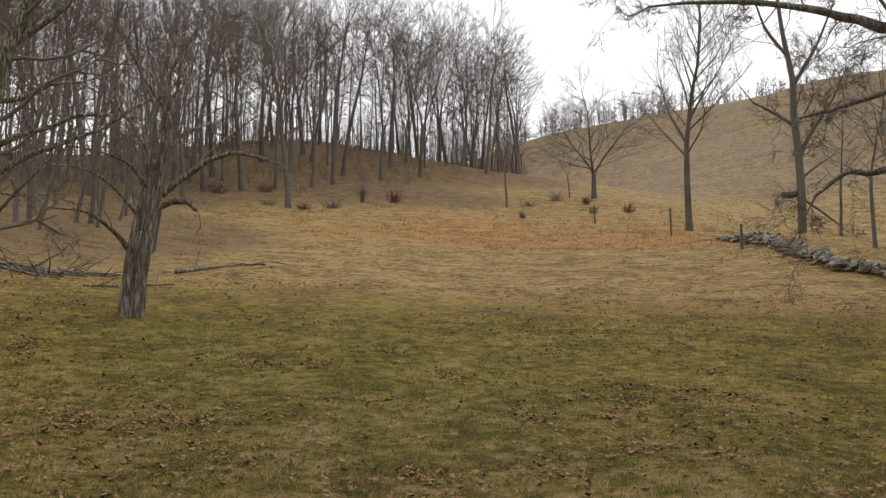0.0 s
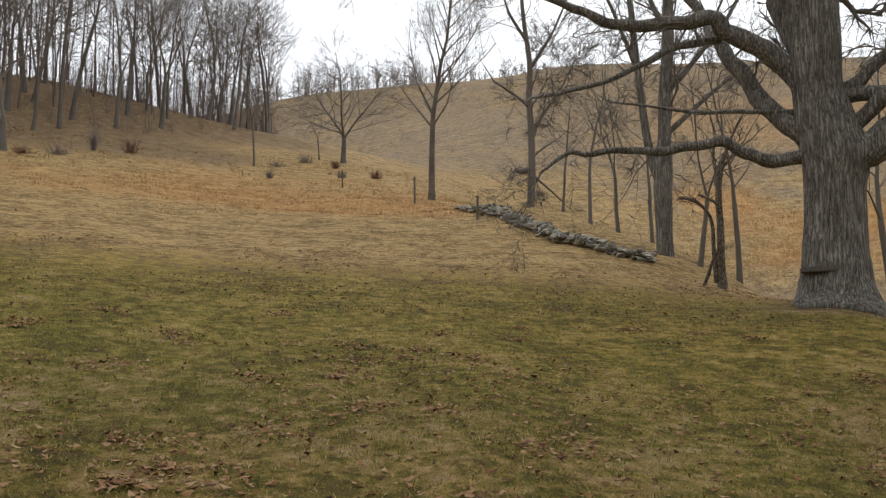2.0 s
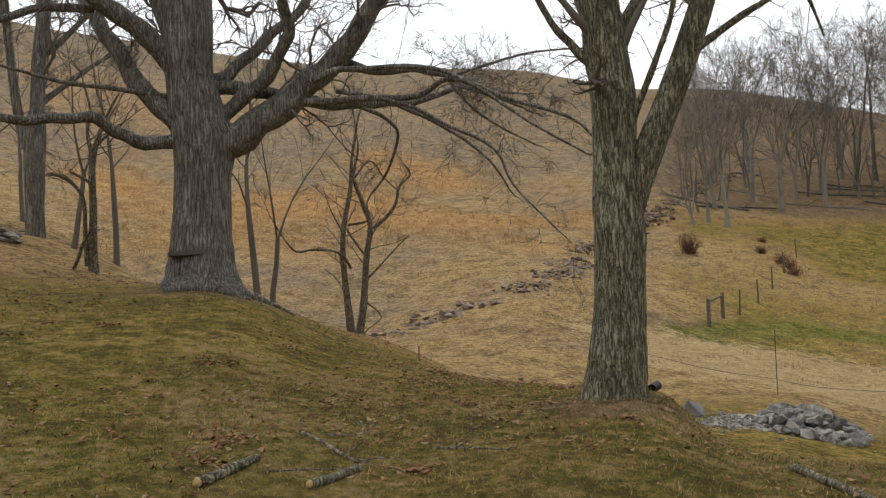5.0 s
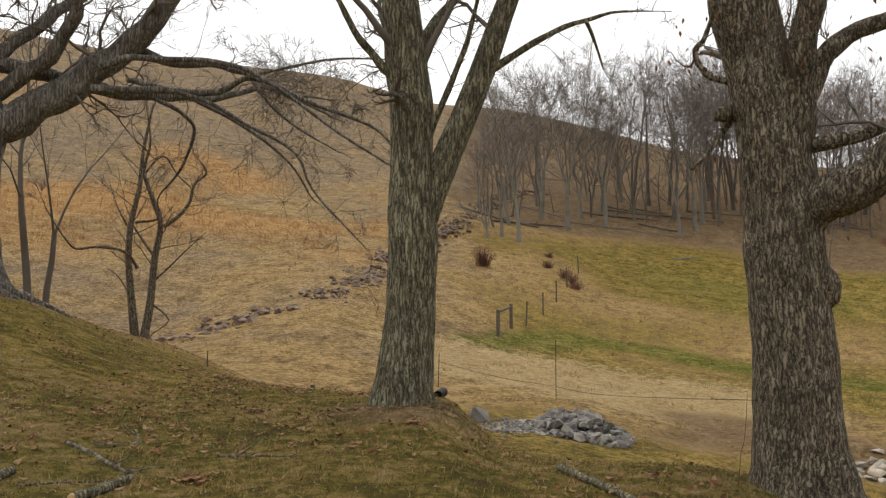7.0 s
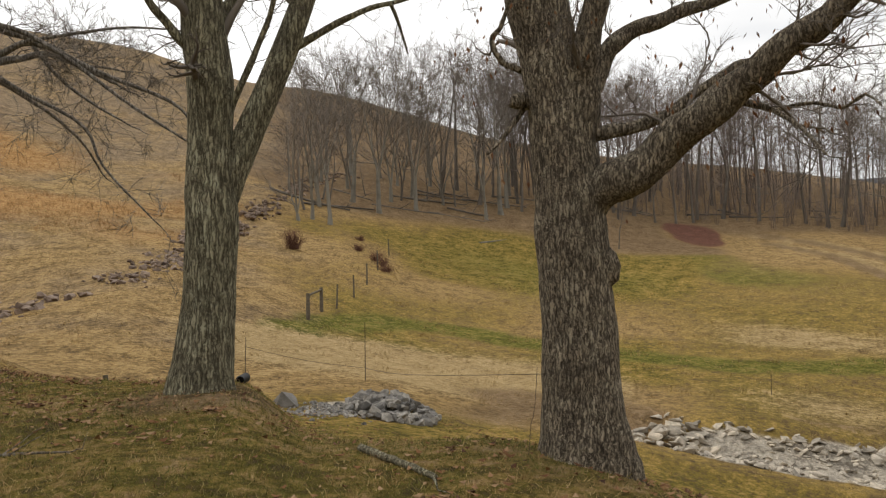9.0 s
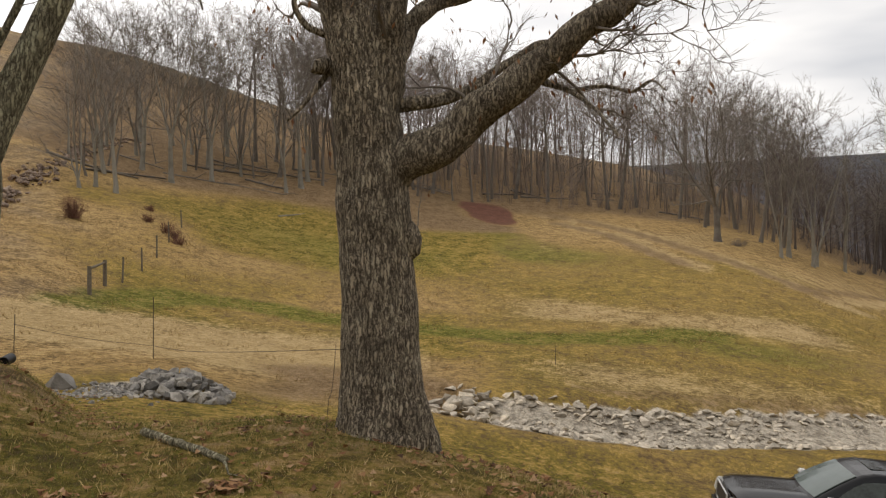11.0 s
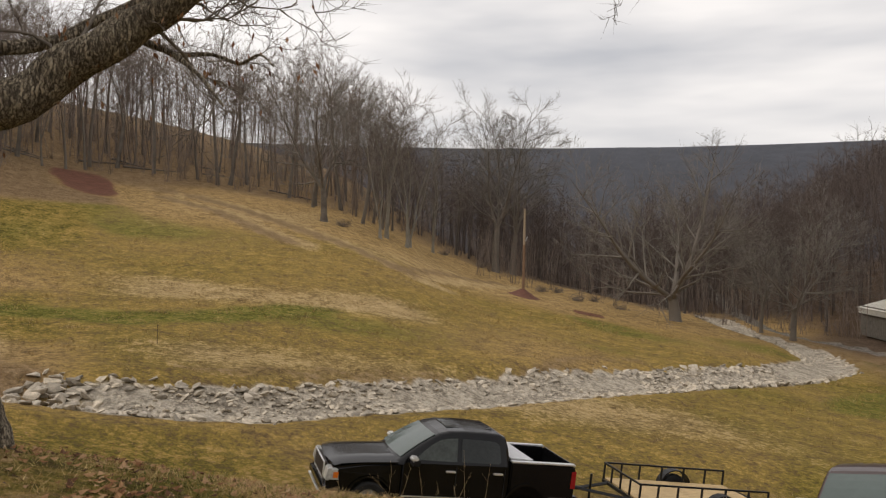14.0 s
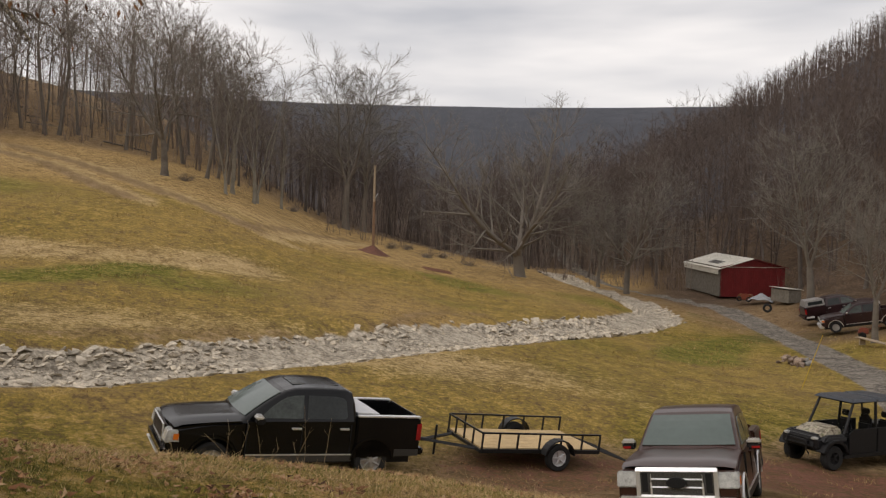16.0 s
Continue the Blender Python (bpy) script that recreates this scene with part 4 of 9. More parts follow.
# single trees of the meadow and the fence line
plant(SLIM, -19.6, 52.2, 40, 1.05, label="tall upright bare tree beside low brush in the meadow")
plant(THIN[0], -5.9, 65, 10, 1.05, label="small bare tree in the tan meadow")
plant(FIELD[0], 1.3, 78, 200, 0.66, label="forked bare tree standing on the tan slope")
plant(THIN[1], -1.0, 79, 80, 0.8)
plant(THIN[2], 90.3, 3.6, 20, 0.8, label="small bare tree on the open green slope")
plant(SLIM, 5.9, 46.3, 120, 1.0, label="straight bare tree at the end of the stone wall")
for kx, ky, s in ((14.05, 18.6, 1.15), (14.5, 18.75, 1.05), (10.8, 22.6, 0.9), (12.0, 22.5, 1.0), (9.5, 28.5, 0.9), (10.2, 27.5, 0.85), (10.9, 26.2, 0.8), (9.2, 31, 0.7)):
    plant(THIN[int(kx * 7) % 4], kx, ky, kx * 90, s, "saplings behind the stone wall")
plant(FIELD[0], 91.5, -29.4, 0, 1.02, label="spreading bare tree at the edge of the wood")
for n, (kx, ky, s) in enumerate(((88, -35, 0.85), (91, -37, 0.95), (91.5, -40.2, 1.0), (89.6, -39.0, 0.85), (97, -46, 0.9), (74, 30, 0.8), (72.5, 32.6, 0.75))):
    plant(EDGE[n % 4], kx, ky, kx * 50, s, "trees at the field's edge")
plant(FIELD[1], 100.0, -57.2, 75, 1.36, label="tall bare tree at the low edge of the field")
plant(FIELD[1], 104, -62.5, 15, 1.28, label="tall bare tree behind the utility pole")
plant(FIELD[2], 67.6, -60.4, 160, 1.15, label="massive old bare tree standing by the channel")
plant(FIELD[1], 67.2, -72.6, 10, 0.62, label="small bare tree on the verge of the road")
plant(FIELD[0], 61.6, -71.1, 100, 0.86, label="bare tree beside the gravel road")
plant(FIELD[1], 38, -67, 200, 0.95, label="bare tree shading the parked old vehicles")
plant(FIELD[1], 26.5, -54.4, 90, 0.62, label="dark bare tree beside the parked vehicles")
for k in WOOD + EDGE + VALLEY + FIELD + THIN + [SLIM]:
    remove(k)


DRY_LEAF = island_stuff("withered_leaves", (0.13, 0.055, 0.025), (0.24, 0.11, 0.05), (0.30, 0.17, 0.09))


# ---- the old trees: stems and limbs as lines of (x, y, z, radius) from the base ----
def curve(pts, fine=4):
    """A smooth line through points, with its radii."""
    p = [Vector((*q,)) if len(q) == 4 else Vector((*q, 0)) for q in pts]
    out = []
    for k in range(len(p) - 1):
        a, b, c, d = p[max(k - 1, 0)], p[k], p[k + 1], p[min(k + 2, len(p) - 1)]
        for j in range(fine):
            s = j / fine
            out.append(0.5 * ((2 * b) + (c - a) * s + (2 * a - 5 * b + 4 * c - d) * s * s + (3 * b - a - 3 * c + d) * s ** 3))
    out.append(p[-1])
    return [q.xyz for q in out], [max(0.004, q.w) for q in out]


def gnarl(rnd, pts, radii, amount):
    """Uneven growth along a limb, in slow swells."""
    a, b = rnd.uniform(0, 6.28), rnd.uniform(0, 6.28)
    moved = []
    for k, (p, r) in enumerate(zip(pts, radii)):
        w = amount * r * min(1, k / 3)
        moved.append(p + Vector((math.sin(k * 1.1 + a), math.sin(k * 0.9 + b), math.sin(k * 1.3 + a + b))) * w)
    return moved, [r * (1 + 0.35 * amount * math.sin(k * 1.7 + b)) for k, r in enumerate(radii)]


def bole(b, pts, rad, sides, seed, spread_out, furrow=0.0):
    """A stem with buttresses that swell into the ground and, close by, ridged bark."""
    rnd = random.Random(seed)
    lobes = [(n, rnd.uniform(0, 6.28), rnd.uniform(0.4, 1)) for n in (2, 3, 5)]
    if furrow:
        fine_p, fine_r = [], []
        for k in range(len(pts) - 1):
            n = max(1, int((pts[k + 1] - pts[k]).length / (furrow * 3.2)))
            for j in range(n):
                fine_p.append(pts[k].lerp(pts[k + 1], j / n))
                fine_r.append(rad[k] + (rad[k + 1] - rad[k]) * j / n)
        pts, rad, sides = fine_p + [pts[-1]], fine_r + [rad[-1]], 96
    base, n = len(b.v), len(pts)
    foot, wide = pts[0].z, max(rad[len(rad) // 5], 0.05)
    for k, p in enumerate(pts):
        flare = math.exp(-(p.z - foot - 0.3) / (wide * 2.2)) * spread_out
        lean = math.exp(-(p.z - foot) / (wide * 9))
        for j in range(sides):
            a = 6.283 * j / sides
            lob = sum(w * math.cos(m * a + ph) for m, ph, w in lobes) / 2
            grow = 1 + 0.03 * math.sin(4 * a + p.z * 1.3 + seed) + 0.035 * lean * lob + min(flare, 1.2) * (0.3 + 0.5 * max(0, lob))
            out = rad[k] * grow
            if furrow:
                u = Vector((math.cos(a) * rad[k], math.sin(a) * rad[k], p.z * 0.22)) / furrow
                v = abs(noise.noise(u * 0.36))
                out += 0.45 * furrow * (min(v * 3, 1.0) - 0.7)
            b.v.append((p.x + out * math.cos(a), p.y + out * math.sin(a), p.z))
    for k in range(n - 1):
        for j in range(sides):
            j2 = (j + 1) % sides
            b.f.append((base + k * sides + j, base + k * sides + j2, base + (k + 1) * sides + j2, base + (k + 1) * sides + j))
    b.f.append(tuple(base + (n - 1) * sides + j for j in range(sides)))


def crooked(rnd, br, tw, p, d, length, r, depth, wob, rise, twig_len, twig_r):
    """A crooked branch that forks into finer ones and ends in twigs."""
    steps = 7 if depth else 4
    q = bend(rnd, p, d, length, steps, wob, rise)
    br.tube(q, [max(twig_r * 0.8, r * (1 - 0.85 * (k / steps) ** 0.7)) for k in range(steps + 1)], 5 if depth > 1 else 4 if depth else 3, False)
    if depth <= 0:
        twigs_on(rnd, tw, q, twig_len, 4, twig_r)
        return
    for k in range(rnd.randint(3, 5)):
        s = rnd.uniform(0.2, 1.0)
        i = min(int(s * steps), steps - 1)
        c = q[i].lerp(q[i + 1], s * steps - i)
        crooked(rnd, br, tw, c, spread(rnd, q[i + 1] - q[i], rnd.uniform(0.35, 1.0), rnd.uniform(0, 6.28)),
                length * rnd.uniform(0.35, 0.6), max(twig_r, r * 0.45), depth - 1, wob, rise, twig_len, twig_r)
    twigs_on(rnd, tw, q, twig_len, 2, twig_r)


def withered_leaves(rnd, limbs_pts, count):
    """The few brown leaves that still hang on."""
    b = Build()
    for _ in range(count):
        p = rnd.choice(limbs_pts) + Vector((rnd.gauss(0, 0.25), rnd.gauss(0, 0.25), rnd.gauss(0.05, 0.2)))
        a, s = rnd.uniform(0, 6.28), rnd.uniform(0.016, 0.032)
        u, n = Vector((math.cos(a), math.sin(a), 0)) * s * 0.45, len(b.v)
        d = Vector((rnd.gauss(0, 0.3), rnd.gauss(0, 0.3), -1)).normalized() * s
        b.v += [p[:], (p + d + u)[:], (p + d * 2.2)[:], (p + d - u + u.yzx * 0.3)[:]]
        b.f += [(n, n + 1, n + 2), (n, n + 2, n + 3)]
    return b


def hero_tree(name, label, at, bark_mat, twig_mat, sides, stems, limbs, seed=1, spacing=0.5, side=1.2, side_r=0.35, deep=1,
              twig_len=0.35, twig_r=0.004, roots=0.1, wob=0.22, rise=0.05, crown_from=0.62, top_twigs=6, furrow=0.0, burl=None, leafy=0):
    rnd = random.Random(seed)
    ob = tagged(new(name), label, "tree")
    ob.matrix_basis = pose(*at)
    twigs = Build()
    for n, st in enumerate(stems):
        b = Build()
        pts, rad = curve(st, 5)
        pts, rad = gnarl(rnd, pts, rad, 0.012)
        if n == 0:
            low = pts[0] - Vector((0, 0, 0.5))
            bole(b, [low] + pts, [rad[0]] + rad, sides * 2, seed, roots, furrow)
        else:
            b.tube(pts, rad, sides, True, 0.05, seed + n)
        part("trunk" if n == 0 else "stem", b, bark_mat, ob)
        top = len(pts)
        for k in range(int(top * crown_from), top, 2):
            for _ in range(max(1, top_twigs // 3)):
                d = spread(rnd, pts[k] - pts[k - 1], rnd.uniform(0.5, 1.2), rnd.uniform(0, 6.28))
                crooked(rnd, twigs, twigs, pts[k], d, side * rnd.uniform(0.6, 1.3), max(0.006, rad[k] * 0.3), deep, wob, rise, twig_len, twig_r)
    for lb in limbs:
        b = Build()
        pts, rad = curve(lb, 4)
        pts, rad = gnarl(rnd, pts, rad, 0.17)
        if rad[-1] > 0.0125 and rad[-1] < 0.55 * rad[0]:
            tip = bend(rnd, pts[-1], pts[-1] - pts[-2], min(1.6, 0.3 + rad[-1] * 25), 6, 0.2, 0.02)[1:]
            rad = rad + [max(0.005, rad[-1] * (0.86 - 0.15 * k)) for k in range(6)]
            pts = pts + tip
        b.tube(pts, rad, max(6, sides // 2), True, 0.06, seed)
        limb = part("limb", b, bark_mat, ob)
        length = sum((pts[k] - pts[k - 1]).length for k in range(1, len(pts)))
        slight = rad[0] < 0.09
        for _ in range(int(length / spacing * (0.6 if slight else 1))):
            s = rnd.uniform(0.2, 1.0)
            k = max(1, min(int(s * (len(pts) - 1)), len(pts) - 1))
            d = spread(rnd, pts[k] - pts[k - 1], rnd.uniform(0.5, 1.2), rnd.uniform(0, 6.28))
            crooked(rnd, twigs, twigs, pts[k], d, side * rnd.uniform(0.35, 1.1) * (1.1 - 0.5 * s) * (0.8 if slight else 1), max(0.006, min(rad[k] * side_r, 0.05)), deep - 1 if slight and deep > 1 else deep, wob, rise, twig_len, twig_r)
    part("crown", twigs, twig_mat, ob)
    if leafy:
        pts = [p for lb in limbs for p in curve(lb, 4)[0][6:]]
        part("foliage", withered_leaves(rnd, pts, leafy), DRY_LEAF, ob, "few withered brown leaves")
    if burl:
        b = Build()
        c, r = Vector(burl[:3]), burl[3]
        b.tube([c + Vector((0, 0, -1.5 * r)), c + Vector((0, 0, -r)), c, c + Vector((0, 0, 0.8 * r)), c + Vector((0, 0, 1.4 * r))], [r * 0.3, r * 0.85, r, r * 0.75, r * 0.25], 12, True, 0.1, seed)
        part("burl", b, bark_mat, ob)
    return ob


def surface_root(tree, bark_mat, pts, seed):
    """A root that runs out over the ground. pts: x, y, radius, from the stem outwards."""
    b = Build()
    fine, rad = curve([(px, py, gz(px, py) + 0.25 * r, r) for px, py, r in pts], 5)
    fine, rad = gnarl(random.Random(seed), fine, rad, 0.12)
    at = tree.matrix_basis.inverted()
    b.tube([at @ p for p in fine], rad, 9, True, 0.1, seed)
    part("root", b, bark_mat, tree)


OAK_SHAPE = dict(seed=5, spacing=0.22, side=1.3, side_r=0.16, deep=2, twig_len=0.16, twig_r=0.0022, roots=0.6, crown_from=0.8, top_twigs=3, wob=0.3, furrow=0.012, burl=(-0.02, -0.19, 1.40, 0.115), leafy=340)
TWIN_SHAPE = dict(seed=6, spacing=0.24, side=1.4, side_r=0.2, deep=2, twig_len=0.18, twig_r=0.0025, roots=0.12, crown_from=0.62, top_twigs=3, wob=0.28, furrow=0.013)
BIG_SHAPE = dict(seed=7, spacing=0.4, side=2.2, side_r=0.2, deep=2, twig_len=0.3, twig_r=0.0045, roots=0.18, crown_from=0.62, top_twigs=3, wob=0.32, rise=0.02, furrow=0.018)
FORK_SHAPE = dict(seed=8, spacing=0.35, side=2.4, side_r=0.3, deep=2, twig_len=0.4, twig_r=0.006, roots=0.3, crown_from=0.5, top_twigs=3)
BURL_SHAPE = dict(seed=9, spacing=0.4, side=2.0, deep=2, twig_len=0.5, twig_r=0.007, roots=0.2, crown_from=0.3, top_twigs=3)
SNAG_SHAPE = dict(seed=10, spacing=0.4, side=1.0, deep=1, twig_len=0.35, twig_r=0.005, crown_from=0.5, top_twigs=3)
THICKET_SHAPE = dict(seed=11, spacing=0.42, side=1.3, side_r=0.3, deep=1, twig_len=0.4, twig_r=0.0045, crown_from=0.25, top_twigs=3, wob=0.16)
APPLE_SHAPE = dict(seed=12, spacing=0.3, side=1.7, side_r=0.25, deep=2, twig_len=0.25, twig_r=0.0035, roots=0.25, crown_from=0.5, top_twigs=3, wob=0.26, furrow=0.012)
EDGE_SHAPE = dict(seed=13, spacing=0.25, side=1.8, side_r=0.25, deep=2, twig_len=0.3, twig_r=0.0035, roots=0.3, crown_from=0.3, top_twigs=3, wob=0.26)
hero_tree("oak_tree", "massive old oak with deeply furrowed grey-brown bark", (7.33, 0.62, 0.36), BARK_OAK, TWIG_GREY, 20,
    stems=(
        [(-0.00, -0.01, -0.09, 0.333), (-0.00, -0.00, 0.03, 0.320), (-0.00, 0.01, 0.22, 0.298), (-0.00, 0.02, 0.44, 0.286), (-0.00, 0.02, 0.83, 0.282), (-0.01, 0.04, 1.28, 0.270), (-0.01, 0.06, 1.63, 0.276), (-0.01, 0.07, 1.95, 0.259), (-0.01, 0.10, 2.31, 0.250), (-0.02, 0.14, 2.76, 0.238), (-0.02, 0.22, 3.22, 0.244), (-0.03, 0.29, 3.59, 0.254), (-0.04, 0.35, 4.02, 0.191), (-0.06, 0.44, 4.77, 0.151), (-0.06, 0.49, 5.68, 0.102)],
    ),
    limbs=(
        [(-0.01, 0.10, 1.85, 0.178), (-0.05, -0.17, 1.95, 0.163), (-0.13, -0.56, 2.20, 0.147), (-0.24, -0.97, 2.48, 0.130), (-0.39, -1.28, 2.71, 0.114), (-0.56, -1.59, 2.91, 0.098), (-0.75, -1.87, 3.10, 0.083), (-0.95, -2.13, 3.28, 0.069), (-1.18, -2.37, 3.36, 0.056)],
        [(0.00, -0.04, 2.16, 0.138), (-0.05, -0.05, 2.60, 0.123), (-0.11, -0.12, 3.03, 0.108), (-0.19, -0.19, 3.44, 0.093), (-0.28, -0.29, 3.92, 0.078), (-0.38, -0.48, 4.45, 0.063)],
        [(0.00, -0.09, 2.48, 0.089), (0.06, -0.14, 2.80, 0.081), (0.13, -0.26, 3.13, 0.073), (0.22, -0.51, 3.31, 0.064), (0.31, -0.82, 3.43, 0.055), (0.39, -1.18, 3.55, 0.046), (0.45, -1.58, 3.69, 0.036)],
        [(0.01, -0.13, 2.43, 0.058), (0.09, -0.44, 2.49, 0.051), (0.20, -0.70, 2.59, 0.044), (0.32, -0.97, 2.79, 0.037), (0.44, -1.25, 2.99, 0.030), (0.56, -1.46, 3.07, 0.023)],
        [(-0.01, -1.23, 2.61, 0.030), (-0.35, -1.42, 2.45, 0.021), (-0.83, -1.52, 2.22, 0.013), (-1.37, -1.55, 1.97, 0.007)],
        [(-0.04, -1.46, 2.51, 0.017), (-0.23, -1.70, 2.51, 0.014), (-0.48, -1.83, 2.41, 0.011), (-0.75, -1.91, 2.43, 0.008), (-1.05, -1.93, 2.30, 0.006)],
        [(-0.03, 0.30, 2.72, 0.077), (-0.09, 0.40, 2.73, 0.065), (-0.17, 0.49, 2.71, 0.060)],
        [(-0.05, 0.39, 2.69, 0.025), (-0.15, 0.54, 2.45, 0.018), (-0.30, 0.66, 2.28, 0.011)],
        [(-0.04, 0.34, 2.95, 0.029), (-0.08, 0.49, 3.01, 0.027), (-0.13, 0.59, 3.09, 0.024), (-0.17, 0.62, 3.22, 0.021), (-0.19, 0.55, 3.30, 0.019), (-0.22, 0.49, 3.42, 0.016), (-0.26, 0.46, 3.49, 0.013)],
        [(-0.04, 0.31, 3.73, 0.100), (0.09, 0.70, 4.12, 0.078), (0.26, 1.22, 4.56, 0.056), (0.42, 1.84, 5.24, 0.031)],
        [(-0.06, 0.46, 4.87, 0.092), (-0.21, 0.07, 5.08, 0.058), (-0.48, -0.47, 5.35, 0.025)],
        [(-0.19, -2.19, 3.44, 0.060), (-0.42, -2.62, 3.55, 0.046), (-0.77, -3.12, 3.58, 0.033), (-1.26, -3.69, 3.41, 0.020), (-1.83, -4.19, 3.07, 0.010)],
    ), **OAK_SHAPE)
hero_tree("shade_tree", "tall grey forked tree with ridged bark on the bank", (8.48, 4.65, 0.69), BARK_GREY, TWIG_GREY, 18,
    stems=(
        [(-0.01, 0.01, -0.12, 0.357), (-0.00, 0.00, 0.09, 0.322), (0.02, -0.04, 0.41, 0.294), (0.05, -0.08, 0.99, 0.269), (0.06, -0.11, 1.64, 0.279), (0.06, -0.10, 2.12, 0.268), (0.06, -0.10, 2.54, 0.239), (0.06, -0.11, 3.14, 0.245), (0.03, -0.06, 3.69, 0.234), (0.01, -0.02, 4.23, 0.210), (-0.02, 0.04, 5.03, 0.175), (0.01, -0.02, 6.21, 0.109)],
        [(0.12, -0.21, 1.94, 0.167), (0.17, -0.30, 2.21, 0.162), (0.24, -0.42, 2.55, 0.157), (0.32, -0.59, 2.98, 0.146), (0.41, -0.78, 3.48, 0.141), (0.49, -0.95, 3.99, 0.129), (0.57, -1.12, 4.50, 0.112), (0.67, -1.36, 5.27, 0.088), (0.72, -1.49, 6.18, 0.057)],
    ),
    limbs=(
        [(-0.00, 0.00, 3.17, 0.066), (-0.07, 0.05, 3.49, 0.056), (-0.22, 0.19, 3.70, 0.047), (-0.38, 0.34, 3.97, 0.038), (-0.53, 0.44, 4.27, 0.029)],
        [(0.45, -0.86, 3.55, 0.049), (0.66, -1.21, 3.82, 0.041), (0.86, -1.53, 4.04, 0.033), (1.06, -1.87, 4.18, 0.025), (1.23, -2.09, 4.27, 0.016)],
        [(0.85, -1.87, 4.10, 0.025), (0.99, -1.94, 3.85, 0.017), (1.19, -1.96, 3.61, 0.010)],
        [(0.13, -0.22, 2.68, 0.042), (0.18, -0.49, 3.32, 0.037), (0.16, -0.71, 3.72, 0.031), (0.07, -0.86, 4.01, 0.026), (-0.03, -1.00, 4.28, 0.020)],
        [(0.09, -0.15, 3.82, 0.072), (0.39, -0.26, 4.22, 0.058), (0.85, -0.45, 4.75, 0.043), (1.40, -0.78, 5.28, 0.027)],
        [(-0.01, 0.02, 4.60, 0.078), (-0.44, 0.24, 4.86, 0.049), (-1.00, 0.41, 4.85, 0.022)],
        [(0.53, -1.04, 4.37, 0.062), (1.06, -1.48, 4.97, 0.042), (1.71, -1.97, 5.46, 0.021)],
    ), **TWIN_SHAPE)
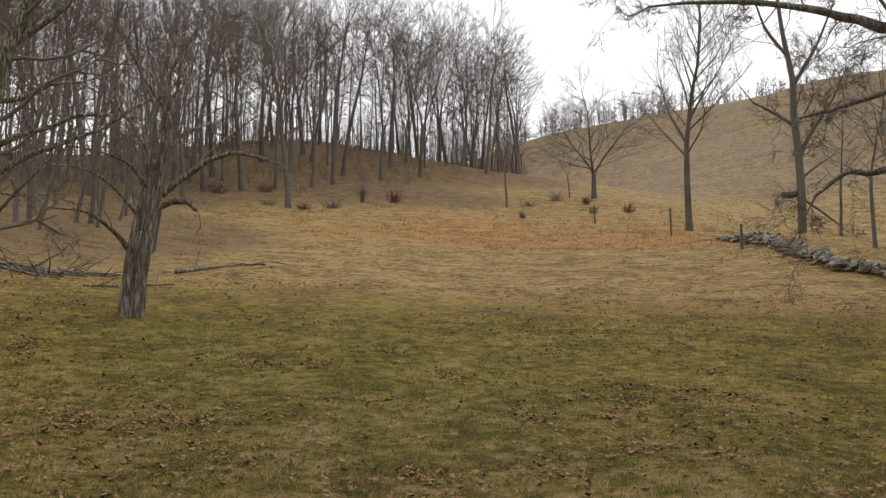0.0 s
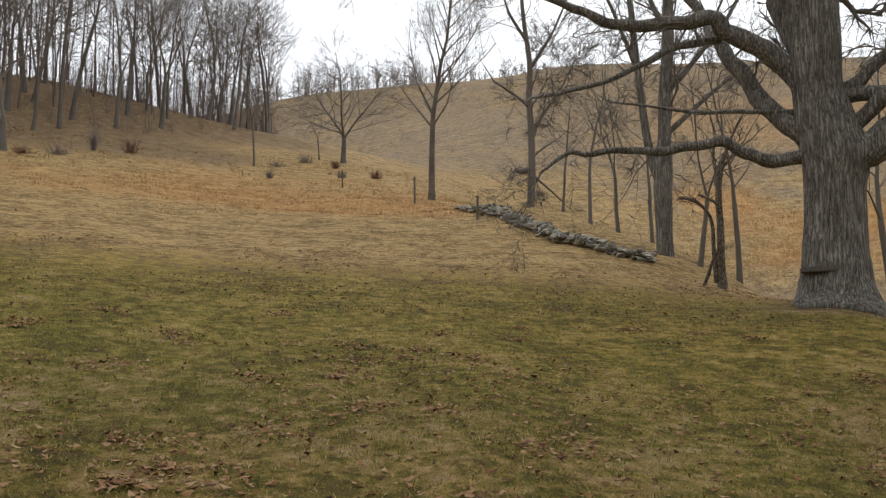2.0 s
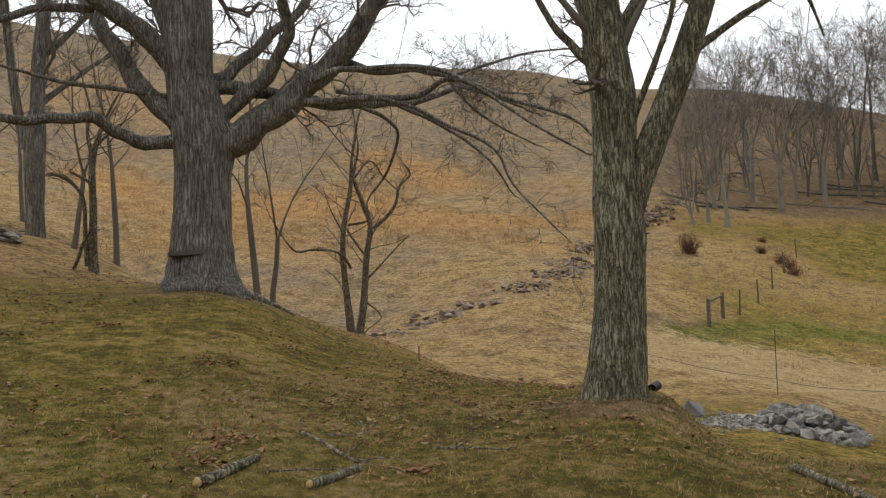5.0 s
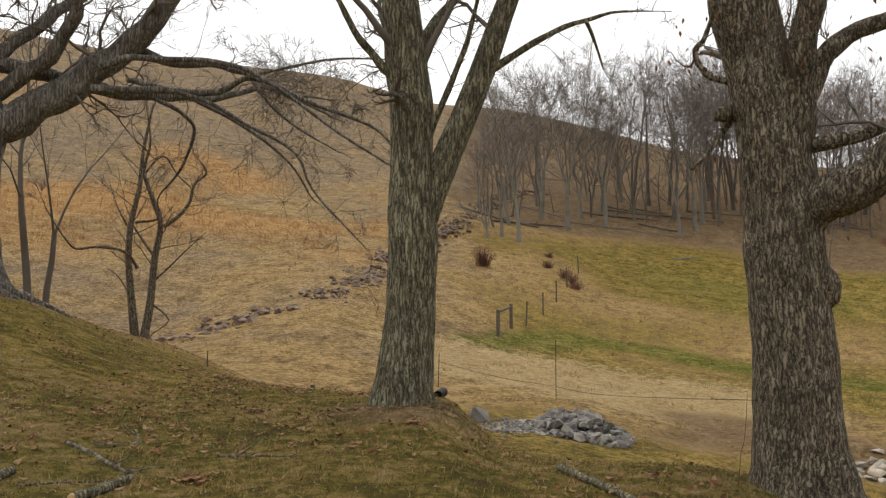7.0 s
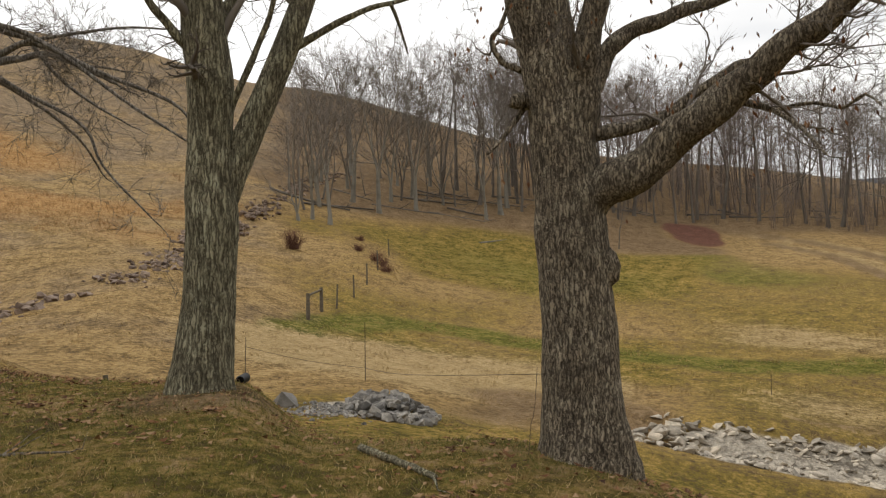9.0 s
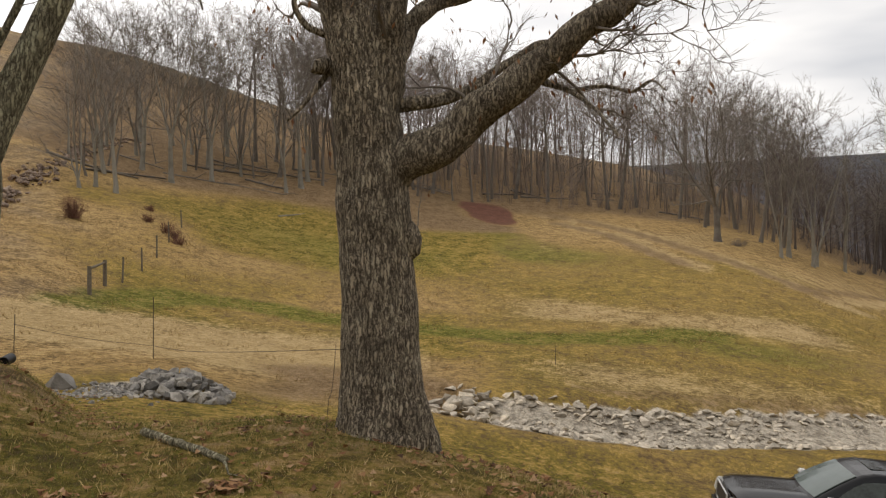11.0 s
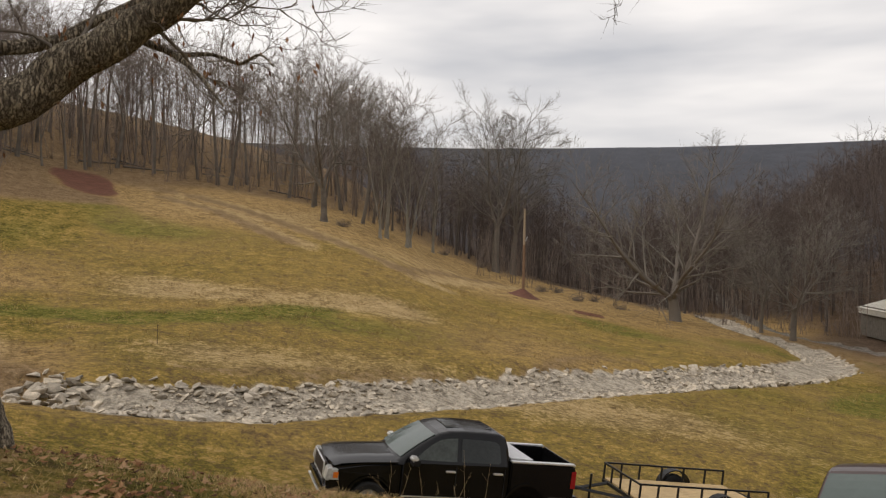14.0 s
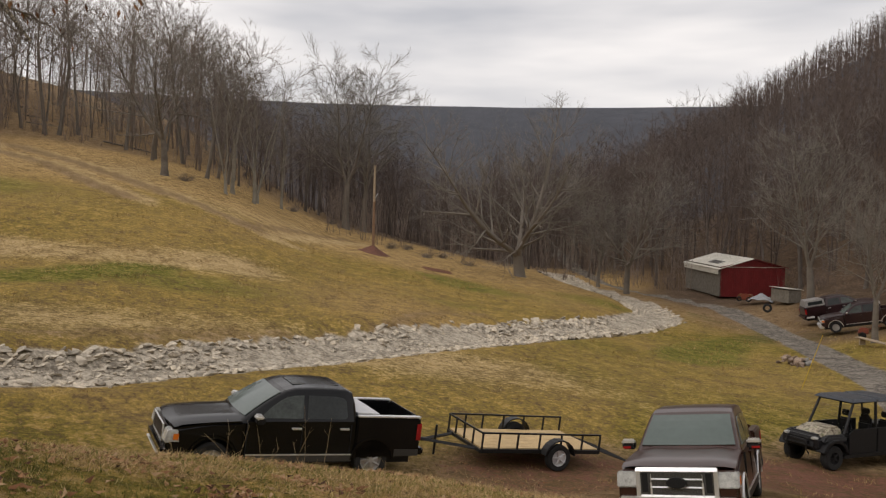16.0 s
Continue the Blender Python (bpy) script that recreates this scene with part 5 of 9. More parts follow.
spreading = hero_tree("spreading_tree", "huge old spreading tree with long gnarled bare limbs", (9.82, 14.65, 2.30), BARK_DARK, TWIG_GREY, 18,
    stems=(
        [(-0.00, 0.01, -0.15, 0.822), (0.00, 0.00, 0.08, 0.706), (0.01, -0.00, 0.50, 0.625), (0.02, -0.01, 1.09, 0.568), (0.04, -0.02, 2.04, 0.535), (0.07, -0.04, 2.77, 0.597), (-0.03, 0.03, 3.38, 0.575), (-0.15, 0.10, 4.12, 0.482), (-0.18, 0.12, 5.12, 0.509), (-0.21, 0.14, 6.38, 0.513), (-0.26, 0.17, 7.66, 0.431), (-0.29, 0.19, 9.21, 0.310), (-0.16, 0.10, 10.91, 0.188)],
    ),
    limbs=(
        [(0.20, -0.13, 2.76, 0.369), (0.83, -0.65, 3.09, 0.335), (1.42, -1.23, 3.80, 0.300), (1.86, -1.75, 4.32, 0.266), (2.19, -2.22, 4.91, 0.233), (2.43, -2.62, 5.61, 0.202), (2.63, -3.04, 6.28, 0.171), (2.89, -3.53, 7.23, 0.140)],
        [(0.11, -0.07, 3.07, 0.179), (0.58, -0.64, 3.71, 0.160), (0.83, -1.18, 4.12, 0.140), (0.94, -1.70, 4.86, 0.122), (0.65, -1.95, 5.36, 0.104), (0.36, -2.23, 5.78, 0.087)],
        [(0.03, -0.01, 3.99, 0.156), (0.54, -0.22, 4.30, 0.144), (1.03, -0.36, 4.81, 0.131), (1.54, -0.50, 5.37, 0.119), (2.06, -0.63, 5.86, 0.107), (2.50, -0.69, 6.54, 0.094), (2.90, -0.71, 7.32, 0.082)],
        [(2.29, -1.78, 4.62, 0.104), (2.52, -2.30, 4.30, 0.091), (2.94, -3.17, 4.22, 0.077), (3.04, -3.84, 4.00, 0.065), (3.04, -4.48, 3.74, 0.053), (2.98, -5.11, 3.32, 0.042), (2.88, -5.77, 2.99, 0.032)],
        [(0.12, -0.08, 3.98, 0.180), (0.85, -0.47, 3.98, 0.165), (1.48, -0.78, 3.85, 0.150), (2.10, -1.10, 3.78, 0.135), (2.72, -1.42, 3.78, 0.120), (3.41, -1.82, 3.87, 0.105), (4.00, -2.16, 3.91, 0.090), (4.58, -2.50, 4.14, 0.075), (5.06, -2.73, 4.33, 0.061), (5.58, -3.02, 4.20, 0.046)],
        [(2.57, -2.05, 3.58, 0.051), (3.08, -2.27, 3.37, 0.044), (3.44, -2.23, 3.07, 0.037), (3.54, -1.84, 2.44, 0.031), (3.58, -1.35, 2.02, 0.024)],
        [(3.06, -2.53, 3.65, 0.050), (3.68, -2.97, 3.32, 0.043), (4.30, -3.33, 2.94, 0.036), (4.87, -3.59, 2.50, 0.029), (5.33, -3.68, 2.02, 0.022)],
        [(3.78, -3.34, 4.24, 0.044), (3.70, -3.99, 3.50, 0.035), (3.50, -4.89, 2.84, 0.026), (3.16, -5.81, 2.36, 0.018)],
        [(-0.23, 0.15, 3.88, 0.253), (-0.55, 0.28, 4.50, 0.235), (-1.05, 0.47, 5.06, 0.216), (-1.63, 0.66, 5.38, 0.197), (-1.98, 0.71, 5.72, 0.177), (-2.59, 0.87, 5.69, 0.157), (-3.41, 1.07, 5.64, 0.137), (-4.02, 1.15, 5.68, 0.117), (-4.62, 1.20, 5.91, 0.097), (-5.21, 1.22, 6.13, 0.078), (-6.24, 1.30, 6.41, 0.059), (-7.35, 1.33, 6.52, 0.040), (-8.40, 1.27, 6.48, 0.022)],
        [(-0.29, 0.19, 2.84, 0.156), (-0.94, 0.50, 2.78, 0.143), (-1.41, 0.64, 2.94, 0.129), (-1.88, 0.75, 3.18, 0.115), (-2.48, 0.89, 3.09, 0.101), (-3.18, 1.03, 2.99, 0.088), (-3.89, 1.14, 3.03, 0.074), (-4.49, 1.18, 2.92, 0.060), (-4.97, 1.15, 2.92, 0.047), (-5.39, 1.09, 2.61, 0.034)],
        [(-0.34, 0.22, 3.21, 0.228), (-0.66, 0.59, 3.68, 0.207), (-0.97, 1.03, 4.35, 0.187), (-1.22, 1.46, 5.15, 0.165), (-1.34, 1.85, 5.68, 0.142), (-1.46, 2.27, 6.45, 0.119), (-1.86, 2.82, 7.43, 0.095)],
        [(-1.73, 0.99, 5.42, 0.092), (-2.63, 1.09, 5.24, 0.080), (-3.46, 0.96, 4.78, 0.067), (-4.28, 0.72, 4.32, 0.055), (-5.29, 0.45, 3.95, 0.042), (-5.90, -0.02, 3.70, 0.031)],
        [(-0.48, 0.31, 3.75, 0.060), (-1.35, 0.98, 3.89, 0.052), (-2.13, 1.63, 4.03, 0.044), (-2.60, 2.14, 4.25, 0.035), (-3.32, 2.75, 4.49, 0.026)],
        [(-0.26, 0.17, 4.75, 0.279), (-0.56, 0.47, 5.69, 0.240), (-0.65, 0.69, 6.52, 0.199), (-0.86, 1.00, 7.79, 0.159), (-1.09, 1.34, 9.11, 0.116)],
        [(-0.17, 0.11, 7.14, 0.245), (0.61, -0.17, 8.05, 0.161), (1.59, -0.52, 9.25, 0.075)],
        [(0.83, -2.57, 3.70, 0.073), (1.04, -3.00, 3.85, 0.064), (1.44, -3.75, 3.82, 0.055), (1.84, -4.64, 3.71, 0.046), (2.05, -5.45, 3.27, 0.037), (2.31, -6.43, 2.49, 0.028), (2.50, -7.48, 1.76, 0.019)],
        [(1.37, -2.63, 3.59, 0.055), (1.58, -3.08, 3.47, 0.049), (1.99, -3.87, 3.19, 0.042), (2.26, -4.66, 2.71, 0.035), (2.53, -5.56, 2.13, 0.028), (2.39, -6.03, 1.43, 0.021), (2.42, -6.81, 0.64, 0.014)],
        [(0.89, -2.23, 3.37, 0.084), (1.51, -3.02, 3.38, 0.074), (2.18, -4.08, 3.37, 0.064), (2.32, -4.73, 3.58, 0.053), (2.64, -5.71, 3.09, 0.042), (2.98, -6.90, 2.54, 0.030), (2.82, -7.45, 2.06, 0.019)],
        [(1.96, -4.91, 3.46, 0.034), (2.11, -5.64, 3.56, 0.027), (2.24, -6.70, 3.60, 0.020), (2.18, -7.73, 3.40, 0.014)],
    ), **BIG_SHAPE)
for n, line in enumerate(([(10.1, 14.2, 0.20), (10.42, 13.85, 0.10), (10.7, 13.5, 0.06), (10.9, 13.1, 0.03)], [(9.4, 14.3, 0.28), (9.0, 14.0, 0.14), (8.55, 13.9, 0.05)],
                          [(9.8, 14.1, 0.26), (9.75, 13.6, 0.12), (9.9, 13.15, 0.04)], [(10.3, 14.6, 0.2), (10.7, 14.4, 0.1), (11.1, 14.1, 0.04)])):
    surface_root(spreading, BARK_DARK, line, 60 + n)
hero_tree("fence_tree", "stout forked grey tree beside the stone wall", (10.24, 23.67, 3.77), BARK_DARK, TWIG_GREY, 12,
    stems=(
        [(0.00, 0.00, -0.14, 0.311), (0.00, 0.00, 0.18, 0.254), (-0.01, 0.01, 1.07, 0.242), (-0.02, 0.01, 2.15, 0.271), (-0.00, 0.00, 3.05, 0.286), (0.05, -0.02, 3.96, 0.201), (0.07, -0.03, 5.06, 0.187), (0.18, -0.07, 6.55, 0.182), (0.23, -0.09, 8.42, 0.168), (0.30, -0.13, 10.71, 0.125), (0.39, -0.16, 13.43, 0.067)],
        [(-0.13, 0.06, 2.69, 0.186), (-0.36, 0.15, 3.42, 0.143), (-0.53, 0.22, 4.70, 0.122), (-0.69, 0.28, 6.36, 0.109), (-0.86, 0.34, 8.42, 0.095), (-1.08, 0.43, 10.71, 0.066), (-1.25, 0.49, 12.64, 0.037)],
    ),
    limbs=(
        [(0.09, -0.04, 5.25, 0.108), (0.94, -0.15, 6.24, 0.088), (1.93, -0.24, 7.48, 0.068), (2.80, -0.23, 8.97, 0.047)],
        [(-0.66, 0.27, 5.99, 0.081), (-1.16, 0.20, 7.20, 0.066), (-1.70, 0.02, 8.17, 0.050), (-2.33, -0.20, 9.07, 0.035)],
        [(0.19, -0.08, 7.30, 0.109), (-0.19, 0.43, 8.56, 0.079), (-0.36, 1.01, 10.13, 0.047)],
        [(-0.08, 0.04, 3.78, 0.108), (0.97, -0.06, 4.78, 0.085), (2.19, -0.10, 5.84, 0.062), (3.12, 0.05, 6.38, 0.038)],
        [(0.25, -0.10, 9.56, 0.092), (1.03, -0.91, 10.68, 0.063), (1.58, -1.85, 12.00, 0.035)],
    ), **FORK_SHAPE)
hero_tree("fence_tree", "bare tree with a burl growing behind the stone wall", (8.45, 33.18, 6.55), BARK_FAR, TWIG_GREY, 8,
    stems=(
        [(-0.02, 0.01, -0.09, 0.211), (-0.00, 0.00, 0.29, 0.163), (0.05, -0.01, 1.72, 0.164), (0.04, -0.00, 3.40, 0.145), (-0.05, 0.02, 5.09, 0.126), (-0.02, 0.01, 6.56, 0.117), (-0.27, 0.07, 8.51, 0.089), (-0.41, 0.10, 10.75, 0.059), (-0.31, 0.08, 13.03, 0.030)],
    ),
    limbs=(
        [(0.04, -0.00, 3.28, 0.095), (0.63, 0.09, 4.45, 0.076), (1.41, 0.24, 5.56, 0.057), (1.99, 0.50, 6.71, 0.037)],
        [(0.00, 0.00, 4.60, 0.083), (-0.89, -0.21, 5.17, 0.058), (-1.68, -0.65, 5.43, 0.034)],
        [(0.01, 0.00, 6.31, 0.095), (0.88, 0.20, 7.73, 0.067), (1.74, 0.57, 9.52, 0.037)],
        [(-0.14, 0.04, 7.53, 0.084), (-0.93, -0.20, 8.56, 0.059), (-1.41, -0.70, 9.50, 0.035)],
        [(0.05, -0.01, 1.96, 0.141), (-0.44, 0.03, 1.85, 0.129), (-0.63, -0.05, 1.87, 0.117)],
        [(0.05, -0.01, 2.43, 0.071), (0.52, 0.08, 2.85, 0.048), (1.17, 0.22, 3.30, 0.024)],
        [(0.05, -0.01, 1.72, 0.059), (0.91, 0.11, 1.07, 0.042), (1.55, 0.42, 0.63, 0.024)],
    ), **BURL_SHAPE)
hero_tree("crooked_tree", "small crooked tree with a hooked broken branch", (9.50, 18.63, 2.92), BARK_OAK, TWIG, 8,
    stems=(
        [(0.01, -0.01, -0.09, 0.114), (-0.00, -0.00, 0.28, 0.093), (-0.00, -0.00, 1.29, 0.086), (-0.02, 0.01, 2.15, 0.079), (0.05, -0.03, 2.74, 0.065), (0.22, -0.11, 3.32, 0.043), (0.49, -0.25, 3.98, 0.022)],
        [(-0.11, 0.05, -0.08, 0.057), (-0.15, 0.07, 0.71, 0.050), (-0.18, 0.09, 1.43, 0.043), (-0.37, 0.18, 1.80, 0.043), (-0.61, 0.28, 1.99, 0.050), (-0.86, 0.40, 2.03, 0.043)],
    ),
    limbs=(
        [(-0.01, 0.00, 2.30, 0.050), (-0.05, 0.16, 3.06, 0.041), (0.06, 0.30, 3.69, 0.032), (-0.00, 0.56, 4.50, 0.022)],
        [(0.08, -0.04, 2.74, 0.036), (0.49, -0.07, 3.20, 0.025), (0.93, -0.03, 3.54, 0.015)],
        [(-0.01, 0.00, 1.50, 0.043), (-0.14, -0.07, 1.85, 0.036), (-0.56, -0.07, 2.04, 0.028)],
        [(-0.39, 0.18, -0.21, 0.050), (-0.32, -0.07, 0.27, 0.042), (-0.24, -0.44, 0.77, 0.035)],
    ), **SNAG_SHAPE)
hero_tree("thorn_tree", "small dark many-stemmed thorny tree on the slope", (15.53, 16.39, 1.01), BARK_OAK, TWIG, 8,
    stems=(
        [(-0.09, 0.07, -0.09, 0.114), (-0.16, 0.14, 0.89, 0.094), (-0.23, 0.20, 2.04, 0.080), (-0.19, 0.17, 2.92, 0.073), (-0.06, 0.05, 3.79, 0.058), (-0.01, 0.00, 4.67, 0.044), (0.10, -0.10, 5.55, 0.029), (0.19, -0.18, 6.06, 0.015)],
        [(0.05, -0.06, -0.08, 0.114), (0.16, -0.16, 0.88, 0.100), (0.23, -0.22, 2.02, 0.086), (0.32, -0.31, 2.88, 0.072), (0.15, -0.15, 3.62, 0.058), (0.02, -0.02, 4.22, 0.044), (0.12, -0.12, 4.95, 0.029), (0.06, -0.06, 5.70, 0.015)],
        [(0.37, -0.36, 2.81, 0.057), (0.64, -0.63, 3.12, 0.050), (0.82, -0.81, 3.50, 0.043), (0.88, -0.88, 3.92, 0.036), (1.09, -1.10, 4.23, 0.028), (0.99, -0.99, 4.53, 0.021)],
    ),
    limbs=(
        [(-0.07, 0.06, 1.75, 0.043), (-0.36, 0.19, 2.15, 0.038), (-0.92, 0.49, 2.26, 0.032), (-1.40, 0.67, 2.19, 0.026), (-1.78, 0.73, 2.55, 0.020), (-2.17, 0.78, 3.12, 0.014)],
        [(-0.07, 0.06, 3.94, 0.029), (0.41, -0.23, 4.66, 0.024), (0.81, -0.38, 4.21, 0.019), (1.18, -0.46, 3.93, 0.015)],
        [(0.17, -0.16, 0.88, 0.029), (0.34, -0.62, 0.45, 0.021), (-0.10, -0.60, 0.15, 0.014)],
        [(0.23, -0.22, 2.02, 0.036), (0.01, 0.26, 2.79, 0.026), (0.02, 0.65, 3.43, 0.015)],
        [(-0.12, 0.11, 2.91, 0.036), (0.18, -0.18, 2.97, 0.032), (0.33, -0.32, 3.03, 0.029)],
        [(-0.17, 0.15, 2.62, 0.029), (-0.28, 0.53, 3.25, 0.018), (-0.28, 0.92, 4.05, 0.008)],
        [(0.23, -0.23, 1.45, 0.029), (0.55, -0.88, 2.13, 0.018), (0.66, -1.51, 2.63, 0.007)],
        [(-0.13, 0.11, 0.88, 0.029), (-0.20, 0.51, 1.48, 0.018), (-0.22, 1.00, 1.80, 0.007)],
    ), **THICKET_SHAPE)
hero_tree("apple_tree", "old half-dead apple tree with a split pale trunk", (-7.73, 13.09, 2.53), BARK_DEAD, TWIG, 12,
    stems=(
        [(-0.07, -0.05, -0.10, 0.144), (-0.07, -0.04, 0.15, 0.138), (-0.06, -0.04, 0.55, 0.113), (-0.03, -0.02, 1.25, 0.092), (0.03, 0.02, 1.76, 0.074), (0.09, 0.05, 2.22, 0.056), (0.12, 0.07, 2.69, 0.033), (0.15, 0.09, 2.99, 0.015)],
        [(0.08, 0.05, -0.06, 0.138), (0.09, 0.05, 0.21, 0.131), (0.12, 0.07, 0.86, 0.121), (0.20, 0.11, 1.57, 0.107), (0.26, 0.15, 2.06, 0.093), (0.29, 0.16, 2.60, 0.060), (0.33, 0.19, 3.24, 0.049), (0.31, 0.18, 3.82, 0.038), (0.40, 0.23, 4.53, 0.030), (0.43, 0.24, 5.30, 0.023), (0.38, 0.21, 6.06, 0.016)],
    ),
    limbs=(
        [(0.25, 0.14, 1.90, 0.075), (0.59, 0.22, 2.03, 0.066), (0.85, 0.20, 1.99, 0.055), (1.06, 0.12, 1.83, 0.045)],
        [(0.34, 0.19, 2.14, 0.066), (0.77, 0.26, 2.50, 0.057), (1.20, 0.23, 2.74, 0.047), (1.65, 0.17, 2.85, 0.038), (2.12, 0.07, 2.75, 0.029), (2.57, -0.08, 2.57, 0.019)],
        [(0.29, 0.16, 2.55, 0.046), (0.39, 0.44, 3.18, 0.038), (0.58, 0.86, 3.55, 0.030), (0.68, 1.27, 3.78, 0.022)],
        [(0.14, 0.08, 2.23, 0.045), (-0.04, -0.25, 2.60, 0.035), (-0.28, -0.73, 2.70, 0.024), (-0.55, -1.31, 2.69, 0.014)],
        [(0.25, 0.14, 2.60, 0.046), (-0.15, 0.05, 3.32, 0.036), (-0.59, -0.02, 3.83, 0.026), (-1.13, -0.13, 4.17, 0.015)],
        [(-0.10, -0.06, 1.14, 0.054), (-0.21, -0.37, 1.42, 0.041), (-0.30, -0.78, 1.58, 0.028)],
        [(0.31, 0.17, 3.66, 0.036), (0.51, 0.56, 4.32, 0.026), (0.69, 1.06, 5.05, 0.016)],
        [(0.31, 0.18, 3.76, 0.036), (0.05, -0.21, 4.28, 0.025), (-0.03, -0.60, 4.76, 0.015)],
        [(0.07, 0.04, 1.66, 0.040), (-0.24, -0.40, 2.18, 0.031), (-0.46, -0.92, 2.37, 0.022), (-0.66, -1.51, 2.32, 0.014)],
        [(0.40, 0.23, 4.53, 0.031), (0.66, 0.51, 5.28, 0.024), (0.78, 0.77, 6.07, 0.016)],
        [(0.70, 0.39, 2.54, 0.031), (1.15, 0.53, 3.06, 0.024), (1.55, 0.60, 3.39, 0.017), (1.91, 0.63, 3.67, 0.010)],
    ), **APPLE_SHAPE)
hero_tree("old_tree", "old leaning bare tree with drooping tangled branches", (-8.42, 9.91, 2.29), BARK_GREY, TWIG, 12,
    stems=(
        [(0.00, -0.00, -0.04, 0.231), (-0.00, -0.01, 0.16, 0.201), (0.00, -0.00, 0.62, 0.187), (0.01, -0.00, 1.26, 0.180), (0.04, 0.03, 2.48, 0.176), (0.19, 0.15, 3.68, 0.147), (0.33, 0.26, 4.24, 0.124), (0.48, 0.39, 4.81, 0.109), (0.67, 0.53, 5.68, 0.077), (0.80, 0.62, 6.84, 0.044)],
    ),
    limbs=(
        [(-0.01, -0.01, 1.69, 0.059), (0.24, 0.27, 2.09, 0.053), (0.51, 0.60, 2.43, 0.046), (0.87, 0.99, 2.74, 0.039), (1.15, 1.32, 3.02, 0.031), (1.47, 1.66, 3.45, 0.023)],
        [(0.01, -0.00, 2.14, 0.052), (0.37, 0.17, 2.50, 0.043), (0.85, 0.35, 2.72, 0.035), (1.29, 0.47, 2.92, 0.026), (1.77, 0.56, 2.93, 0.016)],
        [(0.11, 0.09, 3.07, 0.048), (0.30, 0.42, 3.22, 0.039), (0.52, 0.85, 3.57, 0.029), (0.74, 1.32, 4.10, 0.018)],
        [(0.23, 0.19, 3.87, 0.057), (0.52, 0.26, 4.14, 0.045), (0.96, 0.37, 4.50, 0.033), (1.36, 0.40, 5.02, 0.021)],
        [(0.31, 0.25, 2.09, 0.016), (0.58, 0.34, 1.75, 0.013), (0.89, 0.39, 1.37, 0.011), (1.23, 0.43, 0.86, 0.008)],
        [(0.12, 0.09, 1.11, 0.016), (0.42, 0.18, 0.96, 0.012), (0.67, 0.15, 0.54, 0.008)],
        [(0.02, 0.02, 1.82, 0.016), (0.35, 0.40, 1.77, 0.014), (0.62, 0.78, 1.84, 0.011), (0.90, 1.18, 1.77, 0.009)],
        [(0.02, 0.01, 1.02, 0.039), (0.38, 0.06, 1.42, 0.030), (0.80, 0.04, 1.80, 0.021), (1.15, -0.11, 1.99, 0.012)],
    ), **EDGE_SHAPE)


# ---- stones ----
def stone_mesh(seed, flat, material):
    """One broken stone: the hull of a few points, about half a metre across."""
    rnd = random.Random(seed)
    bm = bmesh.new()
    for _ in range(13):
        p = Vector((rnd.gauss(0, 1), rnd.gauss(0, 1), rnd.gauss(0, 1))).normalized()
        p = Vector([math.copysign(abs(c) ** 0.7, c) for c in p])
        bm.verts.new((p.x * 0.25, p.y * 0.19, p.z * 0.2 * flat))
    bmesh.ops.convex_hull(bm, input=bm.verts[:])
    for v in [v for v in bm.verts if not v.link_faces]:
        bm.verts.remove(v)
    me = bpy.data.meshes.new("stone")
    bm.to_mesh(me)
    bm.free()
    me.materials.append(material)
    return me


def stone_set(material, flat, seed):
    return [stone_mesh(seed + k, flat, material) for k in range(10)]


def stone_at(meshes, parent, rnd, x, y, z, size, tilt=18):
    ob = new("stone", rnd.choice(meshes))
    ob.matrix_basis = pose(x, y, z, rnd.gauss(0, tilt), rnd.gauss(0, tilt), rnd.uniform(0, 360)) @ Matrix.Scale(size, 4)
    ob.parent = parent
    return ob


def joined_stones(name, label, meshes, places, parent=None):
    """Stones beyond picking apart, in one mesh. places: x, y, z, size."""
    rnd = random.Random(77)
    raw = []
    for me in meshes:
        co = np.zeros(len(me.vertices) * 3)
        me.vertices.foreach_get("co", co)
        raw.append((co.reshape(-1, 3), [tuple(p.vertices) for p in me.polygons]))
    vs, fs, n = [], [], 0
    for x, y, z, size in places:
        co, faces = rnd.choice(raw)
        m = np.array(pose(0, 0, 0, rnd.gauss(0, 20), rnd.gauss(0, 20), rnd.uniform(0, 360)).to_3x3()) * size
        vs.append(co @ m.T + (x, y, z))
        fs += [tuple(i + n for i in f) for f in faces]
        n += len(co)
    me = bpy.data.meshes.new(name)
    me.from_pydata(np.vstack(vs).tolist(), [], fs)
    me.materials.append(meshes[0].materials[0])
    ob = new(name, me)
    ob.parent = parent
    return tagged(ob, label, "" if parent else "stones", kind="stuff")


def walk_line(line, step):
    """Points along a line, with their way."""
    out = []
    for (ax, ay), (bx, by) in zip(line, line[1:]):
        n = max(1, int(math.hypot(bx - ax, by - ay) / step))
        for k in range(n):
            out.append((ax + (bx - ax) * k / n, ay + (by - ay) * k / n, math.atan2(by - ay, bx - ax)))
    return out


FLAT = stone_set(STONE_BUFF, 0.42, 110)
GREY, WALLED, BROWN = stone_set(STONE_GREY, 0.8, 10), stone_set(STONE_WALL, 0.42, 40), stone_set(STONE_BROWN, 0.7, 70)


